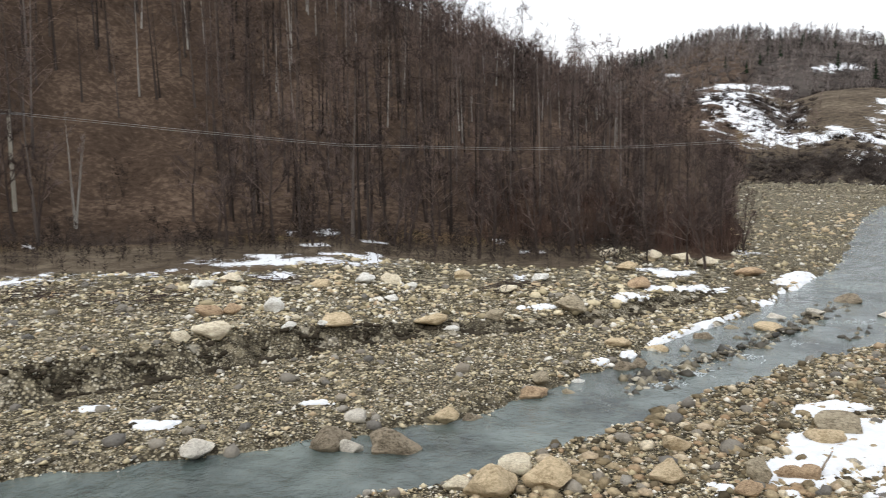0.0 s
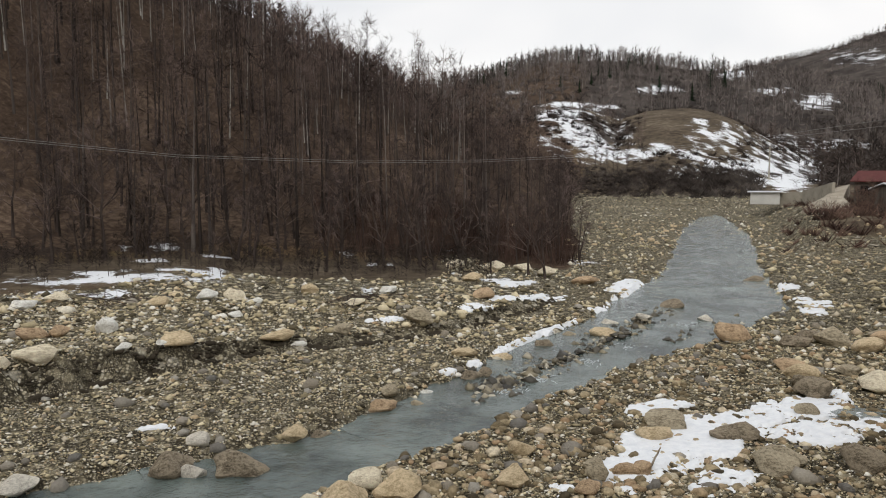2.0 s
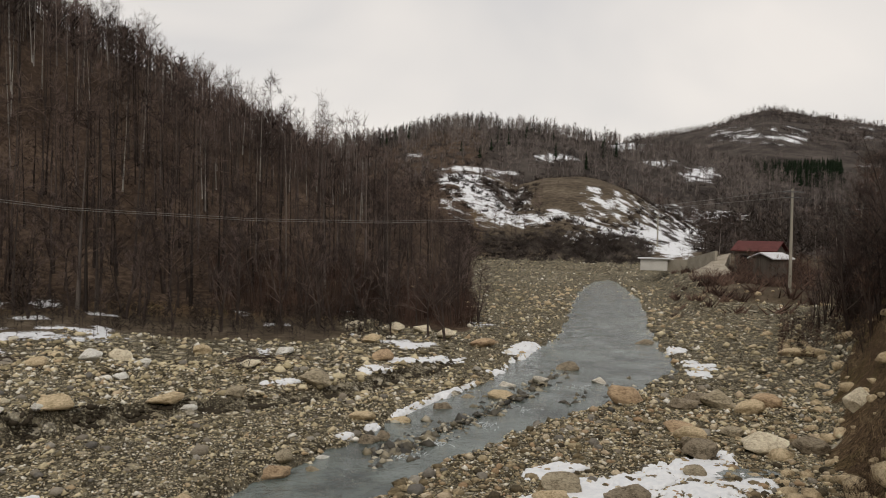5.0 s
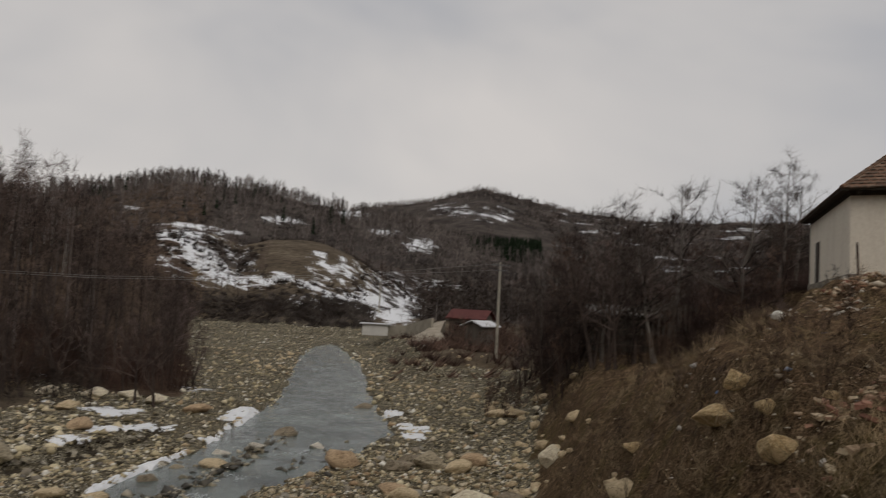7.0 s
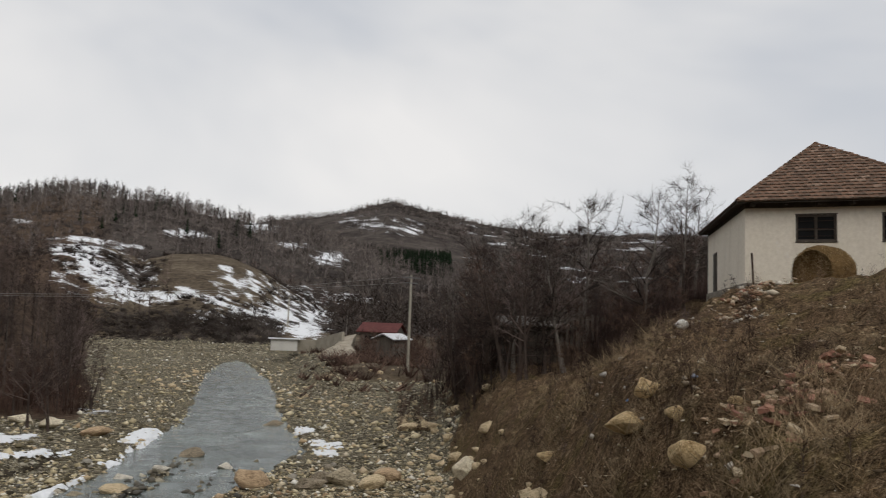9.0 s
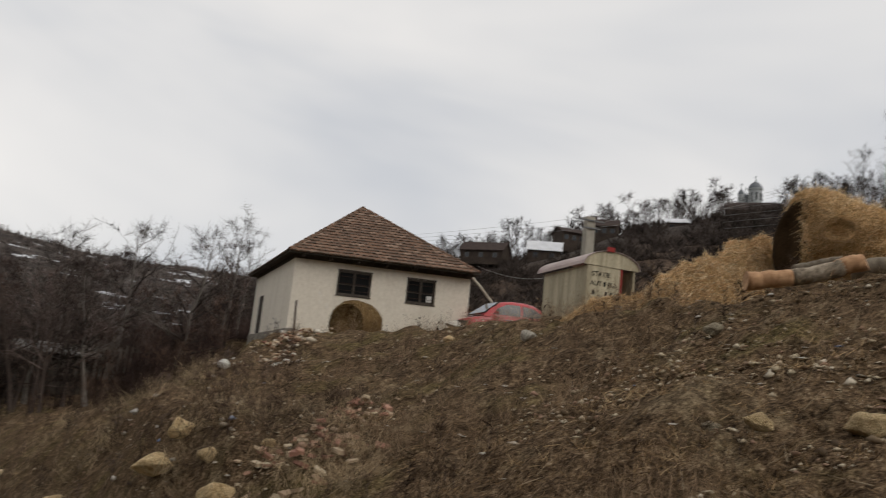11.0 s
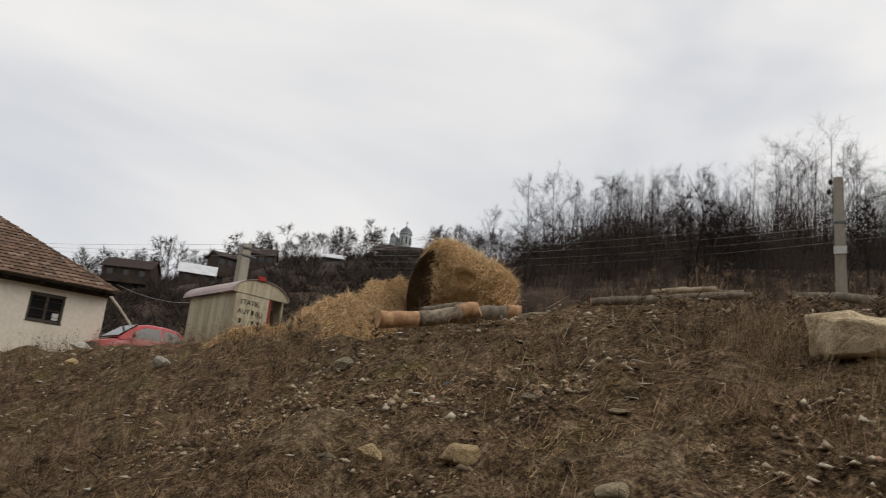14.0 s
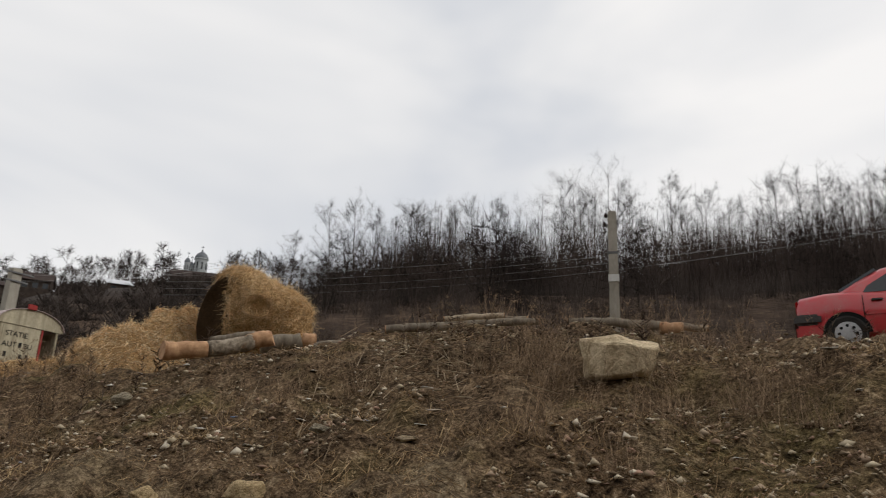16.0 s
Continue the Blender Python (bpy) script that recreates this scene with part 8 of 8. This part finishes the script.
for k, (x, y, a, b, yaw) in enumerate(((9.6, 33.2, 1.6, 0.8, 20), (7.4, 30.4, 1.1, 0.5, 30), (11.6, 34.0, 1.5, 0.6, 20), (3.4, 28.6, 0.9, 0.4, 10), (13.2, 31.4, 1.3, 0.5, 40), (-6.5, 17.0, 0.7, 0.35, 0), (-3.0, 18.6, 0.6, 0.25, 10), (-8.4, 18.2, 0.8, 0.3, 0), (38.0, 35.0, 1.6, 0.8, 40), (35.5, 33.0, 1.0, 0.5, 40))):
    snow_patch(x, y, a, b, yaw, 90 + k, 0.06, 0.9, "thin remnant of old snow on gravel")
# ice along the water's edge
for k in range(9):
    t = k / 8
    ix, iy = 6.9 + 4.2 * t, 24.9 + 4.3 * t
    snow_patch(ix, iy, 0.75, 0.22, 46, 120 + k, 0.05, 0.5, "narrow shelf of white ice at the water's edge")
for k in range(4):
    snow_patch(4.6 + 0.9 * k, 22.3 + 0.9 * k, 0.5, 0.22, 40, 140 + k, 0.05, 0.6, "narrow shelf of white ice at the water's edge")

# rocks along the foot of the bank and on the flat upstream
g = np.random.default_rng(57)
rx_, ry_ = [], []
for az0, r0, az1, r1, c, sp in ((44.5, 17, 45.0, 34, 70, 0.8), (45.5, 34, 38.5, 70, 70, 1.6), (50, 12, 47, 20, 40, 0.6), (22, 62, 33, 92, 120, 4.0), (36, 52, 30, 80, 70, 2.5)):
    t = g.uniform(0, 1, c)
    az_, rr_ = np.radians(az0 + (az1 - az0) * t), r0 + (r1 - r0) * t
    rx_ += list(rr_ * np.sin(az_) + g.normal(0, sp, c))
    ry_ += list(rr_ * np.cos(az_) + g.normal(0, sp, c))
rx_, ry_ = np.array(rx_), np.array(ry_)
s = np.clip(g.lognormal(-1.1, 0.5, len(rx_)), 0.15, 0.9)
v, f = scatter_mesh(PEBBLES, rx_, ry_, land(rx_, ry_) + 0.04 * s, s, g.uniform(0, 6.28, len(rx_)), g.integers(0, 10, len(rx_)))
stuff("bank_foot_rocks", v, f, TINTS[2][1], "tumbled rocks along the foot of the bank", "rocks")

# ---- rubbish, bricks and weeds of the near bank ----
brick_mat = Nodes("broken_brick", 0.9, 0, 0.2)
_q = brick_mat.noise(8.0, 4)
brick_mat.color(brick_mat.mix(1.0, brick_mat.ramp(brick_mat.random(), (0.0, (0.30, 0.15, 0.11)), (0.3, (0.48, 0.25, 0.18)), (0.55, (0.52, 0.38, 0.26)), (1.0, (0.68, 0.57, 0.40))), brick_mat.ramp(_q, (0.3, 0.6), (0.7, 1.1)), "MULTIPLY")).bump(_q, 0.4, 0.01)
brick_mat = brick_mat.m


def brick_mesh(seed):
    g = random.Random(seed)
    bm = box(bmesh.new(), -0.12, -0.06, 0, 0.12 * g.uniform(0.3, 1), 0.06, 0.065)
    for v in bm.verts:
        v.co += Vector((g.gauss(0, 0.008), g.gauss(0, 0.008), g.gauss(0, 0.006)))
    me = bpy.data.meshes.new("brick")
    bm.to_mesh(me)
    bm.free()
    me.materials.append(brick_mat)
    return me


BRICKS = [brick_mesh(k) for k in range(6)]
brg = random.Random(8)
for (cx_, cy_, sx2, sy2, count) in ((9.25, 3.75, 0.2, 0.18, 20), (8.42, 3.57, 0.2, 0.16, 10), (8.95, 4.44, 0.16, 0.16, 9), (8.7, 3.82, 0.12, 0.12, 5), (8.75, 4.0, 0.25, 0.2, 8), (10.25, 3.73, 0.12, 0.12, 6), (10.75, 3.86, 0.26, 0.22, 15), (10.42, 3.43, 0.15, 0.12, 6), (12.0, 4.1, 0.3, 0.2, 8), (9.6, 3.9, 0.8, 0.6, 26), (19.6, 9.0, 0.9, 0.4, 26)):
    for _ in range(count):
        bx, by = brg.gauss(cx_, sx2), brg.gauss(cy_, sy2)
        o = new("brick", BRICKS[brg.randrange(6)])
        o.matrix_world = pose(bx, by, lift(bx, by) + brg.uniform(0.0, 0.05), brg.uniform(-25, 25), brg.uniform(-25, 25), brg.uniform(0, 360)) @ Matrix.Diagonal((*(brg.uniform(0.4, 0.8),) * 3, 1))
        tagged(o, "broken brick or tile dumped on the bank", "brick", "dumped bricks")

litter_mat = Nodes("pale_litter", 0.7, 0, 0.3)
litter_mat.color(litter_mat.ramp(litter_mat.island(), (0.0, (0.62, 0.59, 0.53)), (0.5, (0.45, 0.40, 0.32)), (0.8, (0.30, 0.22, 0.14)), (0.95, (0.5, 0.47, 0.42)), (1.0, (0.12, 0.2, 0.36))))
litter_mat = litter_mat.m


def bank_spots(seed, count, az0, az1, r0, r1, power=0.8):
    g = np.random.default_rng(seed)
    a, r = np.radians(g.uniform(az0, az1, count)), r0 * (r1 / r0) ** (g.uniform(0, 1, count) ** power)
    return r * np.sin(a), r * np.cos(a), g


x, y, g = bank_spots(61, 34000, 47, 152, 3.6, 24)
keep = fnoise(x, y, 0.5, 3, 62) + 0.5 * fnoise(x, y, 2.0, 2, 64) > 0.06
x, y = x[keep], y[keep]
s = np.clip(g.lognormal(-3.5, 0.58, len(x)), 0.012, 0.095)
v, f = scatter_mesh(SHARDS, x, y, land(x, y) + 0.1 * s, s, g.uniform(0, 6.28, len(x)), g.integers(0, 14, len(x)))
rubble_mat = Nodes("earthy_rubble", 0.95, 0, 0.04)
rubble_mat.color(rubble_mat.ramp(rubble_mat.island(), (0.0, (0.07, 0.05, 0.033)), (0.3, (0.21, 0.155, 0.10)), (0.5, (0.36, 0.23, 0.165)), (0.62, (0.40, 0.325, 0.225)), (0.85, (0.52, 0.44, 0.31)), (1.0, (0.68, 0.61, 0.49))))
stuff("bank_rubble", v, f, rubble_mat.m, "small stones and crumbs of rubble in the earth", "rubble")
flat = []
for k in range(5):
    g2 = np.random.default_rng(700 + k)
    vv = np.array([(-0.5, -0.3, 0), (0.5, -0.35, 0.05), (0.45, 0.3, 0.12), (-0.4, 0.35, 0.02), (0.0, 0.0, 0.16)]) + g2.normal(0, 0.08, (5, 3))
    flat.append((np.concatenate([vv, vv - np.array([0, 0, 0.06])]), np.array([(0, 1, 4), (1, 2, 4), (2, 3, 4), (3, 0, 4), (6, 5, 9), (7, 6, 9), (8, 7, 9), (5, 8, 9), (0, 5, 6), (0, 6, 1), (1, 6, 7), (1, 7, 2), (2, 7, 8), (2, 8, 3), (3, 8, 5), (3, 5, 0)])))
x, y, g = bank_spots(63, 420, 50, 150, 5.6, 20)
s = np.clip(g.lognormal(-2.85, 0.45, len(x)), 0.03, 0.11)
v, f = scatter_mesh(flat, x, y, land(x, y) + 0.01, s, g.uniform(0, 6.28, len(x)), g.integers(0, 5, len(x)))
# a trail of dumped scraps from the house down the slope
trail = np.array(((21.2, 9.7), (19.8, 9.3), (18.1, 9.0), (17.4, 7.8), (15.4, 8.4), (14.2, 9.3), (12.0, 6.2), (10.2, 5.4), (10.0, 5.7), (10.6, 6.4), (11.5, 8.0), (8.5, 4.3)))
x, y = (np.repeat(trail, (12, 14, 14, 9, 6, 5, 7, 6, 5, 4, 4, 3), axis=0) + g.normal(0, 0.28, (89, 2))).T
s = g.uniform(0.06, 0.2, 89)
v2, f2 = scatter_mesh(SHARDS, x, y, land(x, y) + 0.1 * s, s, g.uniform(0, 6.28, 89), g.integers(0, 14, 89))
v, f = joined((v, f), (v2, f2))
stuff("litter", v, f, litter_mat, "scraps of pale plastic, paper and plaster on the bank", "litter")

t_ = g.uniform(0, 1, 260)
x, y = np.interp(t_, (0, 0.5, 1), (17.2, 19.6, 22.0)) + g.normal(0, 0.3, 260), np.interp(t_, (0, 0.5, 1), (8.2, 9.0, 9.3)) + g.normal(0, 0.35, 260)
s = np.clip(g.lognormal(-2.3, 0.5, 260), 0.04, 0.28)
v, f = scatter_mesh(SHARDS, x, y, land(x, y) + 0.15 * s, s, g.uniform(0, 6.28, 260), g.integers(0, 14, 260))
tip = Nodes("tipped_rubble", 0.95, 0, 0.05)
tip.color(tip.ramp(tip.island(), (0.0, (0.24, 0.13, 0.08)), (0.3, (0.36, 0.24, 0.16)), (0.6, (0.46, 0.36, 0.25)), (0.85, (0.55, 0.48, 0.38)), (1.0, (0.76, 0.73, 0.66))))
stuff("tipped_rubble", v, f, tip.m, "pale plaster and brick rubble tipped beside the house", "rubble")

dry_grass = Nodes("dry_grass", 0.95, 0, 0.04)
dry_grass.color(dry_grass.ramp(dry_grass.mix(0.45, dry_grass.island(), dry_grass.ramp(dry_grass.noise(0.8, 4, 0.7), (0.38, 0.0), (0.62, 1.0))), (0.08, (0.03, 0.02, 0.013)), (0.45, (0.145, 0.092, 0.047)), (0.7, (0.34, 0.225, 0.118)), (0.88, (0.54, 0.40, 0.23)), (1.0, (0.64, 0.50, 0.31))))
dry_grass = dry_grass.m
weed_mat = Nodes("dead_weeds", 0.95, 0, 0.03)
weed_mat.color(weed_mat.ramp(weed_mat.island(), (0.0, (0.06, 0.04, 0.026)), (0.55, (0.20, 0.135, 0.084)), (1.0, (0.42, 0.30, 0.19))))
weed_mat = weed_mat.m


tufts = [tuft(800 + k, 18, 0.10, 0.36, 0.0030, 0.5) for k in range(6)]
x, y, g = bank_spots(64, 4600, 46, 152, 3.4, 24, 0.95)
keep = fnoise(x, y, 0.45, 3, 65) > -0.35
x, y = x[keep], y[keep]
v, f = scatter_mesh(tufts, x, y, land(x, y), g.uniform(0.6, 1.5, len(x)), g.uniform(0, 6.28, len(x)), g.integers(0, 6, len(x)))
stuff("dry_grass", v, f, dry_grass, "flattened dry brown grass covering the bank", "grass")
# dead stalks and leafless weeds in clumps
weeds_t = [joined(tuft(820 + k, 26, 0.46, 0.30, 0.0026, 1.1, 0.42), joined(*tree_arrays(830 + k, 0.46, 0.003, 0.2, 9, 2, 0.9, 0.4, 0.16, 0.08, 0.2, 0.002, 3, 1, 3, True))) for k in range(4)]
x, y, g = bank_spots(66, 1700, 46, 152, 4.2, 24, 0.8)
clump = fnoise(x, y, 0.33, 3, 67)
keep = clump > 0.38
x, y = x[keep], y[keep]
wx2, wy2 = [], []
for az, r, c, sp in ((124.3, 7.5, 26, 0.28), (139.5, 6.8, 24, 0.4), (133.5, 9.8, 14, 0.4), (127, 5.6, 14, 0.4), (80, 8.5, 16, 0.7), (71, 9.5, 20, 0.9), (64, 12, 30, 1.4), (90.5, 10.4, 10, 0.4), (55, 15, 40, 2.0), (136, 10, 8, 0.5), (78.5, 19.5, 14, 0.8), (81.5, 19.5, 22, 0.8), (84.5, 18.5, 12, 0.7), (119, 10.4, 10, 0.6), (87, 12.8, 14, 0.6), (108, 7.2, 6, 0.4)):
    q = g.normal(0, sp, (c, 2)) + np.array(polar(az, r))
    wx2 += list(q[:, 0])
    wy2 += list(q[:, 1])
x, y = np.r_[x, wx2], np.r_[y, wy2]
v, f = scatter_mesh(weeds_t, x, y, land(x, y) - 0.02, g.uniform(0.45, 1.2, len(x)), g.uniform(0, 6.28, len(x)), g.integers(0, 4, len(x)))
stuff("dead_weeds", v, f, weed_mat, "dead brown weed stalks in clumps on the bank", "weeds")
# long dry grass on the slope towards the river
long_t = [tuft(860 + k, 30, 0.42, 0.5, 0.0042, 0.75, 0.8) for k in range(5)]
x, y, g = bank_spots(72, 2100, 46.2, 72, 6.0, 34, 0.55)
keep = (fnoise(x, y, 0.35, 3, 73) > 0.12) & ((np.degrees(np.arctan2(x, y)) < 61) | (np.hypot(x, y) < 16))
x, y = x[keep], y[keep]
v, f = scatter_mesh(long_t, x, y, land(x, y) - 0.02, g.uniform(0.5, 1.3, len(x)), g.uniform(0, 6.28, len(x)), g.integers(0, 5, len(x)))
stuff("long_grass", v, f, twigs_of("dark_dead_grass", (0.05, 0.037, 0.023), (0.56, 0.42, 0.26), 0.7, 0.5), "long dead brown grass hanging over the slope", "grass")
# low brown bushes on the slope towards the river
bx3, by3, g = bank_spots(69, 170, 46.5, 72, 9, 33, 0.55)
keep = (fnoise(bx3, by3, 0.25, 3, 71) > 0.0) & ((np.degrees(np.arctan2(bx3, by3)) < 60) | (np.hypot(bx3, by3) < 14))
bx3, by3 = bx3[keep], by3[keep]
v, f = scatter_mesh(bush_all, bx3, by3, land(bx3, by3) - 0.03, g.uniform(0.25, 0.7, len(bx3)), g.uniform(0, 6.28, len(bx3)), g.integers(0, 4, len(bx3)))
stuff("low_brush", v, f, twigs_of("low_brush_twigs", (0.02, 0.014, 0.011), (0.17, 0.115, 0.085), 0.8, 0.5), "low dry brown brush over the slope", "shrubs")
# lying sticks
x, y, g = bank_spots(68, 900, 48, 150, 4.0, 20)
tx, ty = polar(116.5, 8.3)
q = g.normal(0, 0.75, (110, 2)) + np.array([tx, ty])
x, y = np.r_[x, q[:, 0]], np.r_[y, q[:, 1]]
a = g.uniform(0, 6.28, 1010)
ln = np.r_[g.uniform(0.08, 0.26, 900), g.uniform(0.2, 0.5, 110)]
dx, dy = np.cos(a) * ln / 2, np.sin(a) * ln / 2
p0 = np.stack([x - dx, y - dy, land(x - dx, y - dy) + g.uniform(0.01, 0.12, len(x))], -1)
p1 = np.stack([x + dx, y + dy, land(x + dx, y + dy) + g.uniform(0.01, 0.26, len(x))], -1)
v, f = frusta(p0, p1, np.r_[g.uniform(0.002, 0.0045, 900), g.uniform(0.003, 0.007, 110)], 0, 4)
stuff("sticks", v, f, bark("dry_stalks", (0.15, 0.105, 0.065), (0.46, 0.37, 0.25), 1.0), "dry broken sticks and brushwood lying about", "sticks")
# brushwood lodged on the river bed
def brush_heap(x0, y0, spread, count, seed, label):
    g = np.random.default_rng(seed)
    q = g.normal(0, spread, (count, 2)) + np.array([x0, y0])
    a, ln = g.uniform(0, 6.28, count), g.uniform(0.5, 1.6, count)
    e = np.stack([np.cos(a) * ln / 2, np.sin(a) * ln / 2], -1)
    z = land(q[:, 0], q[:, 1])
    v, f = frusta(np.c_[q - e, z + g.uniform(0, 0.25, count)], np.c_[q + e, z + g.uniform(0.05, 0.6, count)], 0.016, 0, 4)
    o = new("brushwood", mesh_of("brushwood", v, f, bark_brown))
    tagged(o, label, "brushwood", kind="stuff")


brush_heap(2.6, 31.5, 0.7, 60, 1, "tangle of driftwood branches on the gravel")
brush_heap(-14.5, 27.5, 1.0, 70, 2, "dark tangle of driftwood by the terrace edge")
brush_heap(-10.2, 26.6, 0.9, 60, 3, "dark tangle of driftwood by the terrace edge")
brush_heap(-6.2, 31.0, 0.8, 40, 4, "dark tangle of driftwood by the snow strip")
stick = log([(6.55, 13.9, 0.25), (6.8, 13.75, 0.3), (7.0, 13.8, 0.62)], [0.03, 0.025, 0.012], log_dark, "black broken branch standing in the snow")

# roof tiles of the house
lay_tiles(corners[0], corners[1], ridge_a)
_m = corners[3] - corners[0]


def lay_side(a, b, c, d):
    """The long face on the side of the house: eave a-b, ridge d-c."""
    along_e = (b - a).normalized()
    nrm = along_e.cross(d - a).normalized()
    nrm = nrm if nrm.z > 0 else -nrm
    upv = nrm.cross(along_e)
    upv = upv if upv.z > 0 else -upv
    h = (d - a).dot(upv)
    for i in range(int(h / 0.30)):
        t = (i + 0.35) * 0.30
        s0, s1 = (a.lerp(d, t / h) - a).dot(along_e), (b.lerp(c, t / h) - a).dot(along_e)
        for k in range(int((s1 - s0) / 0.22) + 1):
            s = s0 + 0.06 + 0.22 * k
            if s > s1:
                break
            o = new("tile", TILE)
            o.parent = roof
            m = Matrix((along_e, upv, nrm)).transposed().to_4x4()
            m.translation = a + along_e * s + upv * t + nrm * 0.02
            o.matrix_world = m


lay_side(corners[3], corners[0], ridge_a, ridge_b)
